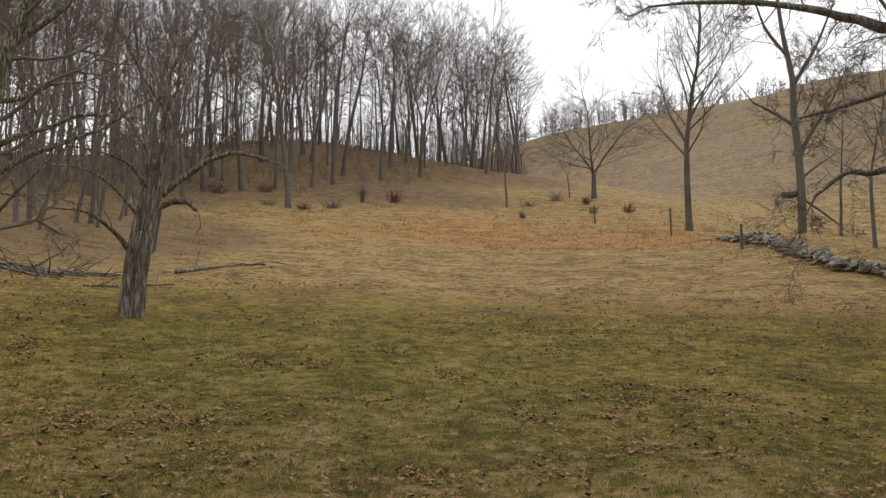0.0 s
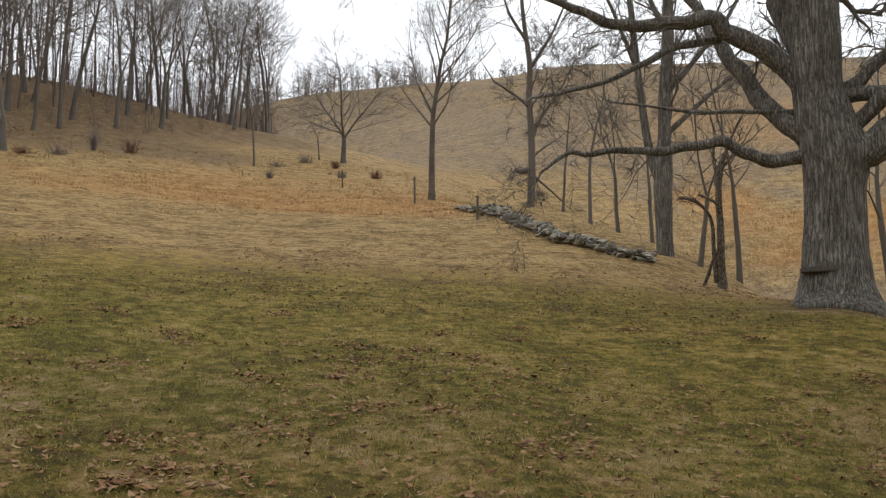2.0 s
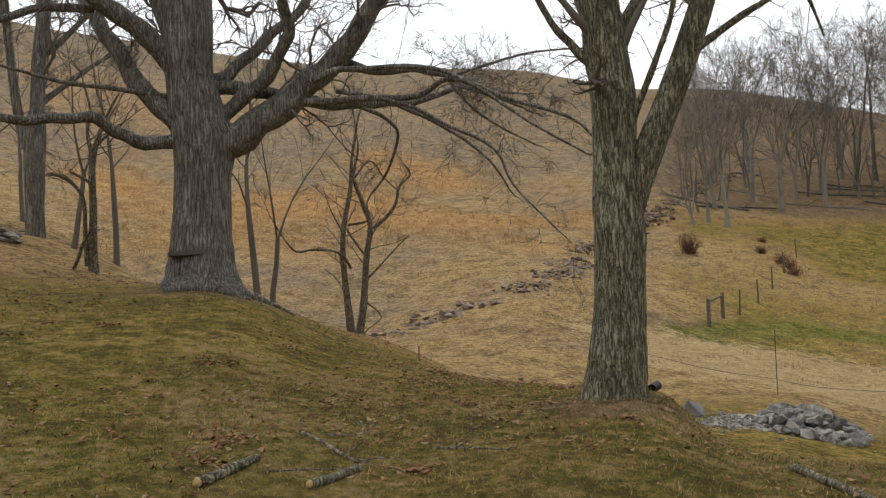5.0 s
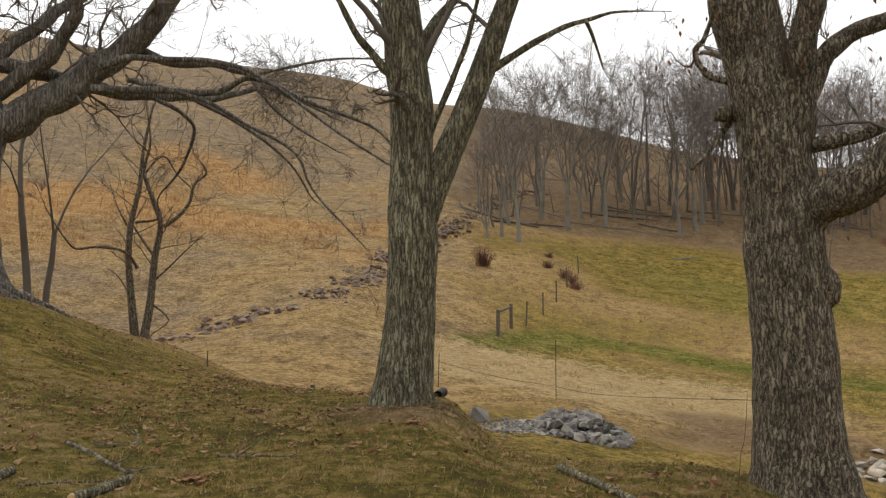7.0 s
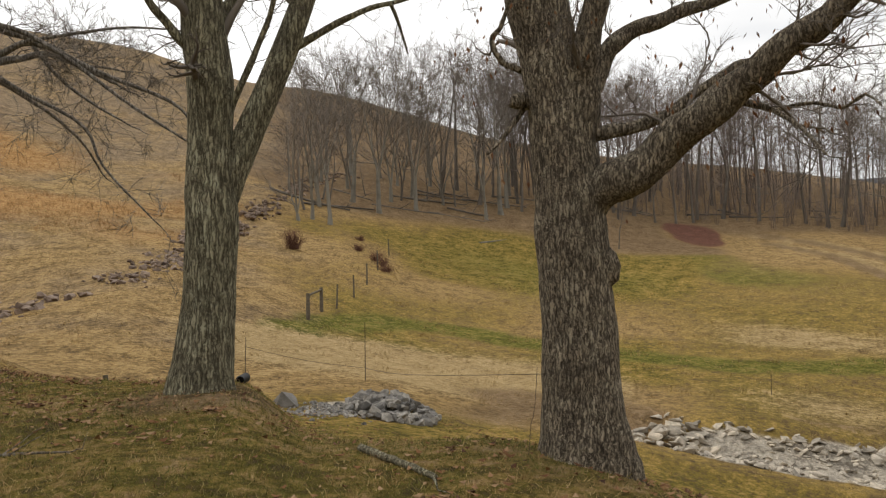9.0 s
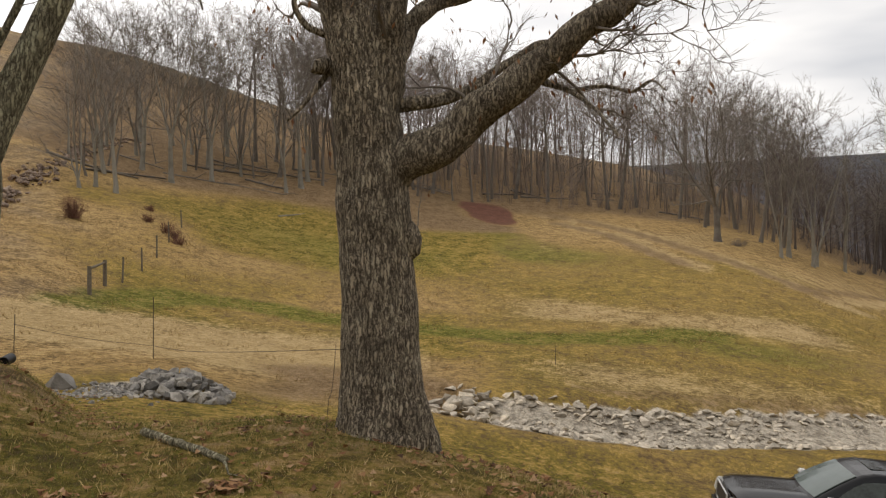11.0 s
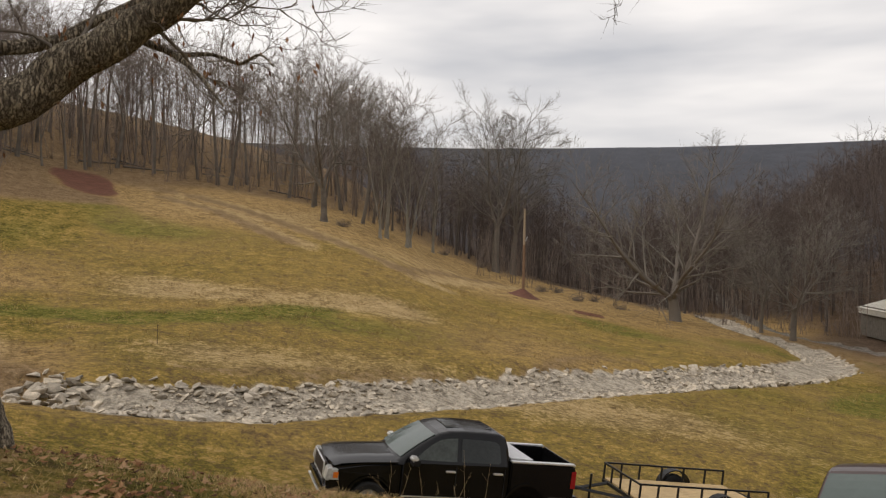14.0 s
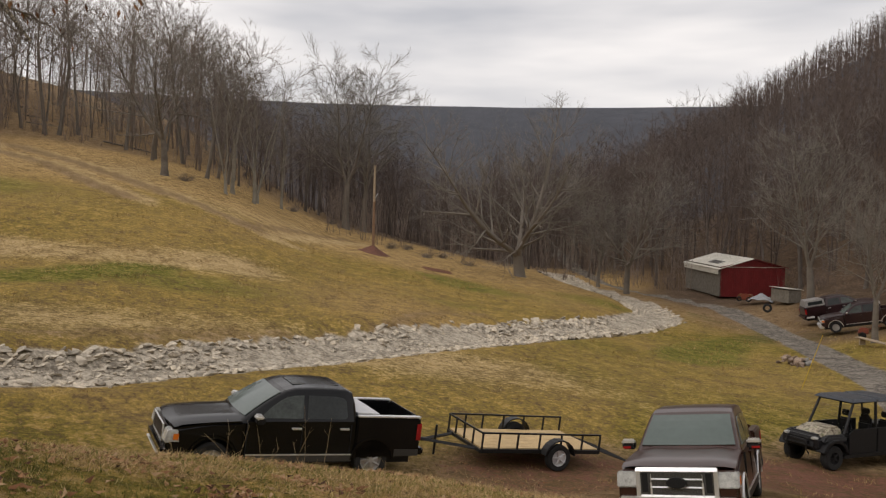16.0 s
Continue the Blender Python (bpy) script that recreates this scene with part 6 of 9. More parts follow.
def stone_channel():
    rnd = random.Random(21)
    ob = tagged(new("stone_channel"), "drainage channel lined with pale broken limestone riprap", "channel", kind="structure")
    loose, count = [], 0
    for k, (x, y, a) in enumerate(walk_line(CHANNEL, 0.07)):
        far = math.hypot(x, y)
        wide = 1.8 + 0.55 * k / 1450
        for _ in range(4):
            off = rnd.uniform(-1, 1) * wide
            u, v = x - math.sin(a) * off + rnd.gauss(0, 0.2), y + math.cos(a) * off + rnd.gauss(0, 0.2)
            size = rnd.uniform(0.25, 0.75) * (1.3 if abs(off) > wide * 0.62 else 0.85) * (1.45 if far > 45 else 1)
            z = gz(u, v) + 0.03 * size
            if far < 33 and count < 290 and size > 0.6:
                stone_at(FLAT, ob, rnd, u, v, z, size * 1.05)
                count += 1
            else:
                loose.append((u, v, z, size))
    for _ in range(46):
        u, v = 27.3 + rnd.gauss(0, 0.7), -0.5 + rnd.gauss(0, 1.0)
        heap = math.exp(-((u - 27.3) / 0.9) ** 2 - ((v + 0.5) / 1.2) ** 2)
        loose.append((u, v, gz(u, v) + 0.03 + rnd.uniform(0, 0.4) * heap, rnd.uniform(0.6, 1.4)))
    joined_stones("riprap", "pale broken limestone rubble in the channel", FLAT, loose, ob)


def rock_pile():
    rnd = random.Random(22)
    ob = tagged(new("rock_pile"), "heap of loose grey limestone rocks in dry grass", "rock pile")
    for k in range(280):
        a, r = rnd.uniform(0, 6.28), rnd.random() ** 0.6
        p, q = r * math.cos(a) * 2.3, r * math.sin(a) * 1.3
        u, v = 21.5 + 0.945 * p - 0.326 * q, 6.9 + 0.326 * p + 0.945 * q
        z = gz(u, v) + 0.42 * (1 - r * r) * rnd.random() + 0.03
        stone_at(GREY, ob, rnd, u, v, z, rnd.uniform(0.38, 0.85), 32)
    loose = []
    for _ in range(340):
        u, v = 19.6 + rnd.gauss(0, 0.9), 8.0 + rnd.gauss(0, 0.6)
        loose.append((u, v, gz(u, v) + 0.01, rnd.uniform(0.12, 0.35)))
    joined_stones("spilled_gravel", "pale gravel spilled beside the rocks", GREY, loose, ob)
    b = tagged(new("boulder", stone_mesh(3, 0.75, STONE_GREY)), "single weathered grey boulder beside the rock heap", "boulder")
    b.matrix_basis = pose(20.3, 9.3, gz(20.3, 9.3) + 0.1, 4, 6, 40) @ Matrix.Scale(1.9, 4)


def dry_wall():
    rnd = random.Random(23)
    line = [(6.5, 40), (6.7, 36.5), (6.85, 28.5), (7.3, 24.6), (8.2, 22.7), (9.3, 22.0)]
    ob = tagged(new("dry_stone_wall"), "low tumbled dry stone wall of grey fieldstone", "stone wall", kind="structure")
    count, loose = 0, []
    for k, (x, y, a) in enumerate(walk_line(line, 0.105)):
        tall = 0.30 * min(1, (41 - y) / 6) * (0.55 + 0.45 * math.sin(k * 0.13) ** 2)
        for _ in range(4):
            h = rnd.random()
            off = rnd.gauss(0, 0.2) * (1.1 - 0.5 * h)
            u, v = x - math.sin(a) * off, y + math.cos(a) * off
            size = rnd.uniform(0.35, 0.85)
            z = gz(u, v) + 0.02 + h * tall
            if y < 31 and count < 300 and h > 0.3:
                stone_at(WALLED, ob, rnd, u, v, z, size, 20)
                count += 1
            else:
                loose.append((u, v, z, size))
    joined_stones("wall_rubble", "grey fieldstone rubble of the wall", WALLED, loose, ob)


def stone_row():
    rnd = random.Random(24)
    line = [(27.5, 29.5), (32.6, 28.4), (36.3, 27), (41.3, 27.4), (54.6, 32.8), (72, 36.2), (94, 41), (106, 40.5)]
    ob = tagged(new("stone_row"), "tumbled row of brown fieldstones climbing the dry slope", "stone row", kind="structure")
    count, loose = 0, []
    for k, (x, y, a) in enumerate(walk_line(line, 0.16)):
        if math.sin(k * 0.07) + math.sin(k * 0.19 + 1) < -0.9:
            continue
        for _ in range(rnd.choice((0, 1, 2, 2, 3))):
            off = rnd.gauss(0, 0.75)
            u, v = x - math.sin(a) * off, y + math.cos(a) * off
            size = rnd.uniform(0.4, 1.4)
            z = gz(u, v) + 0.02 + 0.14 * rnd.random() * max(0, 1 - abs(off))
            if x < 42 and count < 160:
                stone_at(BROWN, ob, rnd, u, v, z, size)
                count += 1
            else:
                loose.append((u, v, z, size))
    joined_stones("row_rubble", "brown fieldstone rubble on the slope", BROWN, loose, ob)


stone_channel()
rock_pile()
dry_wall()
stone_row()


# ---- vehicles: x ahead, y to the left, z up from the ground between the axles ----
PAINT_BLACK = plain("black_car_paint", (0.0045, 0.0045, 0.005), 0.12, 0.0, 0.3, 2.0)
PAINT_BROWN = plain("brown_metallic_paint", (0.036, 0.0135, 0.0095), 0.28, 0.0, 0.2, 2.0, coat=0.25)
PAINT_MAROON = plain("maroon_paint", (0.022, 0.008, 0.009), 0.35, 0.1, 0.2, 2.0, coat=0.4)
PAINT_WHITE = plain("dull_white_paint", (0.45, 0.45, 0.44), 0.5, 0.0, 0.15, 3.0)
TRIM_GREY = plain("grey_lower_trim", (0.05, 0.047, 0.042), 0.5, 0.2, 0.15, 4.0)
CHROME = plain("chrome", (0.80, 0.80, 0.80), 0.28, 0.75, 0.06, 3.0)
ALLOY = plain("machined_alloy", (0.40, 0.39, 0.37), 0.35, 0.45, 0.2, 6.0)
SILVER = plain("silver_wheel_paint", (0.55, 0.55, 0.56), 0.4, 0.3, 0.1, 6.0)
RUBBER = plain("tyre_rubber", (0.018, 0.018, 0.018), 0.85, 0.0, 0.3, 12.0, 0.4)
PLASTIC = plain("black_plastic", (0.009, 0.009, 0.010), 0.55, 0.0, 0.25, 8.0)
BLACK_STEEL = plain("black_painted_steel", (0.014, 0.014, 0.015), 0.45, 0.2, 0.3, 10.0)
AMBER = plain("amber_lens", (0.65, 0.16, 0.02), 0.2, 0.0, 0.1, 5.0)
RED_LENS = plain("red_lens", (0.30, 0.015, 0.015), 0.2, 0.0, 0.15, 5.0)
LAMP_GLASS = plain("headlamp_glass", (0.42, 0.42, 0.40), 0.12, 0.0, 0.45, 9.0)
# grey-green base colour paints in the sky reflected by the front side windows
SIDE_GLASS = plain("sky_tinted_side_glass", (0.055, 0.065, 0.060), 0.07, 0.0, 0.5, 1.6)
DARK_GLASS = plain("tinted_window_glass", (0.022, 0.026, 0.026), 0.06, 0.0, 0.4, 2.0)
# pale green of the base colour stands in for the windshield's reflection
WIND_GLASS = plain("windshield_glass", (0.085, 0.108, 0.100), 0.06, 0.0, 0.10, 0.8)
MESH = plain("brown_grey_mesh", (0.050, 0.040, 0.032), 0.5, 0.3, 0.3, 30.0)
MESH_GREY = plain("grey_grille_mesh", (0.10, 0.10, 0.10), 0.35, 0.6, 0.7, 45.0)
CAMO = None


def camouflage():
    m, nt, bsdf = nodes_of("camouflage_plastic")
    n = noise_of(nt, 7, 3, 0.6)
    col = ramp_of(nt, n, (0.36, (0.06, 0.05, 0.03)), (0.46, (0.20, 0.17, 0.12)), (0.56, (0.34, 0.30, 0.23)), (0.68, (0.14, 0.14, 0.07)))
    nt.links.new(col, bsdf.inputs["Base Color"])
    bsdf.inputs["Roughness"].default_value = 0.45
    return m


CAMO = camouflage()


def shell(build, bevel=0.0, segments=2):
    """A mesh from gathered faces, with its sharp edges eased."""
    bm = bmesh.new()
    vs = [bm.verts.new(v) for v in build.v]
    for f in build.f:
        bm.faces.new([vs[i] for i in f])
    bmesh.ops.recalc_face_normals(bm, faces=bm.faces[:])
    if bevel:
        edges = [e for e in bm.edges if len(e.link_faces) == 2 and e.calc_face_angle(0) > 0.5]
        bmesh.ops.bevel(bm, geom=edges, offset=bevel, segments=segments, affect="EDGES", clamp_overlap=True)
    me = bpy.data.meshes.new("shell")
    bm.to_mesh(me)
    bm.free()
    return me


def solid(name, build, material, parent, bevel=0.0, label="", segments=2):
    me = shell(build, bevel, segments)
    me.materials.append(material)
    return part(name, me, material, parent, label)


def box(b, x0, x1, y0, y1, z0, z1, top=(0, 0, 0, 0)):
    """A block; top pulls the upper face in by front, back, left and right."""
    n = len(b.v)
    lo = [(x0, y0, z0), (x1, y0, z0), (x1, y1, z0), (x0, y1, z0)]
    hi = [(x0 + top[1], y0 + top[3], z1), (x1 - top[0], y0 + top[3], z1), (x1 - top[0], y1 - top[2], z1), (x0 + top[1], y1 - top[2], z1)]
    b.v += lo + hi
    b.f += [(n + 3, n + 2, n + 1, n), (n + 4, n + 5, n + 6, n + 7)] + [(n + k, n + (k + 1) % 4, n + 4 + (k + 1) % 4, n + 4 + k) for k in range(4)]
    return b


def prism(b, outline, y0, y1, pinch=0.0):
    """A side outline of (x, z) drawn out from y0 to y1."""
    n, m = len(b.v), len(outline)
    b.v += [(x, y0 + pinch * max(0, z - 0.9), z) for x, z in outline] + [(x, y1 - pinch * max(0, z - 0.9), z) for x, z in outline]
    b.f += [tuple(n + k for k in range(m)), tuple(n + m + k for k in reversed(range(m)))]
    b.f += [(n + (k + 1) % m, n + k, n + m + k, n + m + (k + 1) % m) for k in range(m)]
    return b


def lathe(b, profile, centre, side=1, steps=28):
    """A profile of (distance, y) turned about an axle along y."""
    n, m = len(b.v), len(profile)
    for k in range(steps):
        a = 2 * math.pi * k / steps
        b.v += [(centre[0] + r * math.cos(a), centre[1] + side * y, centre[2] + r * math.sin(a)) for r, y in profile]
    for k in range(steps):
        k2 = (k + 1) % steps
        b.f += [(n + k * m + j, n + k2 * m + j, n + k2 * m + j + 1, n + k * m + j + 1) for j in range(m - 1)]
    return b


def arch(cx, cz, r, a0, a1, n=9):
    return [(cx + r * math.cos(radians(a0 + (a1 - a0) * k / n)), cz + r * math.sin(radians(a0 + (a1 - a0) * k / n))) for k in range(n + 1)]


def wheel(parent, x, y, r, wide, rim_mat, spokes=6, rim=0.62, knobby=False):
    side = 1 if y > 0 else -1
    c = (x, y - side * wide, r)
    tyre = lathe(Build(), [(r * rim, 0), (r * 0.9, 0), (r * 0.985, wide * 0.12), (r, wide * 0.3), (r, wide * 0.7), (r * 0.985, wide * 0.88), (r * 0.9, wide), (r * rim, wide * 0.94)], c, side)
    if knobby:
        for k in range(22):
            a = 2 * math.pi * k / 22
            for s in (0.25, 0.75):
                p = Vector((c[0] + r * math.cos(a), c[1] + side * wide * s, c[2] + r * math.sin(a)))
                tyre.tube([p - Vector((math.cos(a), 0, math.sin(a))) * 0.02, p + Vector((math.cos(a), 0, math.sin(a))) * 0.018], [0.03, 0.022], 4)
    t = solid("wheel", tyre, RUBBER, parent)
    b = lathe(Build(), [(r * rim, wide * 0.94), (r * rim * 0.97, wide * 0.80), (r * rim * 0.86, wide * 0.66), (0.001, wide * 0.62)], c, side)
    for k in range(spokes):
        a = 2 * math.pi * k / spokes
        d, e = Vector((math.cos(a), 0, math.sin(a))), Vector((-math.sin(a), 0, math.cos(a)))
        p = Vector(c) + Vector((0, side * wide * 0.86, 0))
        b.tube([p + d * r * 0.08, p + d * r * rim * 0.95], [r * 0.085, r * 0.06], 5)
    b.tube([Vector(c) + Vector((0, side * wide * 0.6, 0)), Vector(c) + Vector((0, side * wide * 0.97, 0))], [r * 0.17, r * 0.15], 10)
    solid("rim", b, rim_mat, t)
    dark = lathe(Build(), [(r * rim * 0.95, wide * 0.55), (0.001, wide * 0.55)], c, side)
    solid("hub_well", dark, PLASTIC, t)


def pane(quad, u0, u1, v0, v1, out, thick=0.012):
    """A plate lying on a four-cornered face: shares across and up, and how far it stands proud."""
    a, b, c, d = (Vector(q) for q in quad)
    n = (b - a).cross(d - a).normalized()
    at = lambda u, v: a.lerp(b, u).lerp(d.lerp(c, u), v)
    k = [at(u0, v0), at(u1, v0), at(u1, v1), at(u0, v1)]
    bd = Build()
    bd.v = [(p + n * (out - thick))[:] for p in k] + [(p + n * out)[:] for p in k]
    bd.f = [(3, 2, 1, 0), (4, 5, 6, 7)] + [(j, (j + 1) % 4, 4 + (j + 1) % 4, 4 + j) for j in range(4)]
    return bd


def stand(name, label, x, y, heading, wheelbase, lift=0.0, category="pickup truck"):
    """An Empty for a vehicle that follows the slope under its axles."""
    h = radians(heading)
    f, s = Vector((math.cos(h), math.sin(h), 0)), Vector((-math.sin(h), math.cos(h), 0))
    at = lambda u, v: Vector((x, y, 0)) + f * u + s * v
    spot = lambda p: Vector((p.x, p.y, gz(p.x, p.y)))
    fr, bk, le, ri = (spot(at(*uv)) for uv in ((wheelbase / 2, 0), (-wheelbase / 2, 0), (0, 0.8), (0, -0.8)))
    ahead, left = (fr - bk).normalized(), (le - ri).normalized()
    up = ahead.cross(left).normalized()
    left = up.cross(ahead)
    m = Matrix((ahead, left, up)).transposed().to_4x4()
    m.translation = (fr + bk) / 2 + up * lift
    ob = new(name)
    ob.matrix_basis = m
    return tagged(ob, label, category)


CAB_LINE = ((1.23, 1.25), (1.0, 1.425), (0.72, 1.625), (0.48, 1.775), (0.30, 1.868), (0.08, 1.925), (-0.3, 1.945), (-0.75, 1.945), (-1.08, 1.928), (-1.22, 1.87), (-1.30, 1.66), (-1.36, 1.27))


def cab_half(z):
    """Half the width of a cab at a height."""
    return 0.93 - 0.17 * (z - 1.25) / 0.69


def cab_row(x, z, nx, nz, cross, out=0.0):
    """Points across the cab at one station of its roof line."""
    w, row = cab_half(z), []
    for y, d in cross(w):
        bow = 0.08 * (1 - (y / w) ** 2) * min(1, max(0, (x - 0.1) / 0.9))
        row.append((x + bow + nx * (out - d), y, z + nz * (out - d)))
    return row


def cab_normal(k):
    a, c = CAB_LINE[max(k - 1, 0)], CAB_LINE[min(k + 1, len(CAB_LINE) - 1)]
    n = Vector((c[1] - a[1], a[0] - c[0])).normalized()
    return n.x, n.y


def cab_shell():
    half = lambda w: [(w, 0.075), (w - 0.012, 0.035), (w - 0.04, 0.012), (w - 0.09, 0.0), (w * 0.5, -0.010)]
    cross = lambda w: half(w) + [(0, -0.014)] + [(-y, d) for y, d in reversed(half(w))]
    b, m = Build(), 11
    for k, (x, z) in enumerate(CAB_LINE):
        b.v += cab_row(x, z, *cab_normal(k), cross)
    n = len(CAB_LINE)
    b.f = [(k * m + j, k * m + j + 1, (k + 1) * m + j + 1, (k + 1) * m + j) for k in range(n - 1) for j in range(m - 1)]
    for j, sgn in ((0, 1), (m - 1, -1)):
        low = len(b.v)
        b.v += [(b.v[k * m + j][0], sgn * cab_half(1.2), 1.2) for k in range(n)]
        b.f += [(k * m + j, (k + 1) * m + j, low + k + 1, low + k) for k in range(n - 1)]
    return b


def cab_glass(x0, x1, inset):
    """A pane that follows the cab's roof line between two stations."""
    cross = lambda w: [((w - inset) * u, 0.0) for u in (-1, -0.6, -0.2, 0.2, 0.6, 1)]
    xs, zs = [p[0] for p in reversed(CAB_LINE)], [p[1] for p in reversed(CAB_LINE)]
    b, m, n = Build(), 6, 5
    for out in (0.022, 0.004):
        for k in range(n):
            x = x0 + (x1 - x0) * k / (n - 1)
            z = float(np.interp(x, xs, zs))
            slope = Vector((float(np.interp(x - 0.02, xs, zs)) - float(np.interp(x + 0.02, xs, zs)), 0.04)).normalized()
            b.v += cab_row(x, z, slope.x, slope.y, cross, out)
    top = n * m
    b.f = [(k * m + j, k * m + j + 1, (k + 1) * m + j + 1, (k + 1) * m + j) for k in range(n - 1) for j in range(m - 1)]
    b.f += [(top + k * m + j, top + (k + 1) * m + j, top + (k + 1) * m + j + 1, top + k * m + j + 1) for k in range(n - 1) for j in range(m - 1)]
    rim = list(range(m)) + [k * m + m - 1 for k in range(1, n)] + [(n - 1) * m + j for j in reversed(range(m - 1))] + [k * m for k in reversed(range(1, n - 1))]
    b.f += [(rim[k], rim[(k + 1) % len(rim)], top + rim[(k + 1) % len(rim)], top + rim[k]) for k in range(len(rim))]
    return b


def pickup(name, label, x, y, heading, paint, lower, modern=False, rails=False, canopy=None, rim_mat=ALLOY):
    ob = stand(name, label, x, y, heading, 3.54)
    hw, fa, ra = 0.98, 1.77, -1.77
    front = [(1.12, 0.46)] + arch(fa, 0.42, 0.49, 175, 5) + [(2.62, 0.5), (2.70, 0.62), (2.69, 0.98), (2.62, 1.06), (1.9, 1.18), (1.12, 1.24)]
    body = solid("front_body", prism(Build(), front, -hw, hw, 0.12), paint, ob, 0.085, "", 3)
    hood, n = Build(), 10
    for i in range(n + 1):
        for j in range(n + 1):
            u, v = i / n, 2 * j / n - 1
            px = 1.10 + 1.56 * u - 0.10 * u * v * v
            line = float(np.interp(px, (1.12, 1.9, 2.4, 2.68), (1.275, 1.235, 1.185, 1.09)))
            ridge = 0.018 * math.exp(-((abs(v) - 0.55) / 0.1) ** 2) * (1 - u)
            hood.v.append((px, 0.93 * v, line + 0.03 * (1 - v ** 4) - 0.03 * v ** 8 + ridge))
    hood.f = [(i * (n + 1) + j, (i + 1) * (n + 1) + j, (i + 1) * (n + 1) + j + 1, i * (n + 1) + j + 1) for i in range(n) for j in range(n)]
    lid = part("hood", hood, paint, ob)
    solid("cowl_vent", box(Build(), 1.10, 1.2, -0.7, 0.7, 1.285, 1.318), PLASTIC, lid, 0.01)
    solid("cab_body", prism(Build(), [(1.11, 0.44), (-1.33, 0.44), (-1.33, 1.30), (1.11, 1.27)], -hw, hw, 0.10), paint, ob, 0.035)
    for s in (1, -1):
        side = [(-1.35, 0.46), (-1.35, 1.37), (-2.88, 1.37), (-2.92, 1.3), (-2.92, 0.52), (-2.26, 0.48)] + arch(ra, 0.42, 0.49, 5, 175)
        solid("bed_side", prism(Build(), side, s * 0.80 if s > 0 else -hw, hw if s > 0 else -0.80), paint, ob, 0.03)
        trim = [(1.08, 0.40), (1.08, 0.53), (-1.28, 0.53), (-1.28, 0.40)]
        solid("rocker_trim", prism(Build(), trim, s * hw - 0.02, s * hw + 0.012), lower, ob)
        solid("chrome_strip", prism(Build(), [(1.08, 0.535), (1.08, 0.56), (-1.28, 0.56), (-1.28, 0.535)], s * hw - 0.01, s * hw + 0.014), CHROME, ob)
        solid("rear_trim", prism(Build(), [(-2.3, 0.50), (-2.3, 0.66), (-2.9, 0.66), (-2.9, 0.52)], s * hw - 0.01, s * hw + 0.012), lower, ob)
        for dx in (0.03, -1.06):
            solid("door_handle", box(Build(), dx - 0.11, dx + 0.11, s * (hw - 0.05), s * (hw + 0.025), 1.085, 1.125), CHROME if not modern else paint, ob, 0.01)
        for dx in (1.09, -0.10, -1.22):
            seam = solid("door_seam", box(Build(), dx - 0.007, dx + 0.007, s * (hw - 0.06), s * (hw - 0.0035), 0.56, 1.2), PLASTIC, ob)
        m = solid("mirror", box(Build(), 0.80, 0.98, s * 1.0, s * 1.24, 1.24, 1.40), PLASTIC, ob, 0.03)
        solid("mirror_cap", box(Build(), 0.84, 1.0, s * 1.0, s * 1.245, 1.33, 1.43), CHROME, m, 0.03)
        if modern:
            solid("turn_lamp", box(Build(), 0.97, 0.99, s * 1.08, s * 1.22, 1.26, 1.30), RED_LENS, m)
        head = box(Build(), 2.42, 2.735, s * 0.62, s * (hw + 0.006), 0.80, 1.05, (0.05, 0.05, 0, 0))
        lamp = solid("headlight", head, LAMP_GLASS, ob, 0.02)
        solid("marker_lamp", box(Build(), 2.46, 2.66 if modern else 2.58, s * (hw - (0.03 if modern else 0.07)), s * (hw + 0.014), 0.85, 0.99), AMBER, lamp, 0.01)
        solid("tail_light", box(Build(), -2.935, -2.80, s * 0.84, s * (hw + 0.014), 0.86, 1.26), RED_LENS, ob, 0.015)
        for wx in (fa, ra):
            wheel(ob, wx, s * 0.97, 0.40, 0.26, rim_mat, 7)
        if rails:
            solid("bed_rail", box(Build(), -2.9, -1.36, s * 0.82, s * 0.97, 1.37, 1.405), CHROME, ob, 0.01)
        solid("wheel_lip", prism(Build(), arch(fa, 0.42, 0.525, 178, 2) + arch(fa, 0.42, 0.485, 2, 178), s * hw - 0.01, s * hw + 0.02), paint if not modern else CHROME, ob)
        solid("wheel_lip", prism(Build(), arch(ra, 0.42, 0.525, 178, 2) + arch(ra, 0.42, 0.485, 2, 178), s * hw - 0.01, s * hw + 0.02), paint if not modern else CHROME, ob)
    solid("bed_floor", box(Build(), -2.88, -1.36, -0.8, 0.8, 0.80, 0.86), PLASTIC, ob)
    solid("bed_front", box(Build(), -1.42, -1.35, -0.8, 0.8, 0.8, 1.37), PLASTIC, ob)
    solid("tailgate", box(Build(), -2.93, -2.86, -0.8, 0.8, 0.72, 1.38), paint, ob, 0.02)
    solid("underbody", box(Build(), -2.8, 2.5, -0.75, 0.75, 0.30, 0.62), PLASTIC, ob)
    # the greenhouse: a rounded shell over a curved roof line, with the glass laid on it
    g = [(1.20, -0.90, 1.27), (1.20, 0.90, 1.27), (-1.33, 0.90, 1.27), (-1.33, -0.90, 1.27), (0.34, -0.76, 1.85), (0.34, 0.76, 1.85), (-1.24, 0.76, 1.88), (-1.24, -0.76, 1.88)]
    cab = solid("cab", cab_shell(), paint, ob)
    for dy in (-0.36, -0.12, 0.12, 0.36):
        solid("roof_rib", box(Build(), -1.0, -0.35, dy - 0.025, dy + 0.025, 1.93, 1.9535), paint, cab, 0.006)
    if rails:
        solid("sunroof", box(Build(), -0.28, 0.08, -0.4, 0.4, 1.92, 1.952), DARK_GLASS, cab, 0.004)
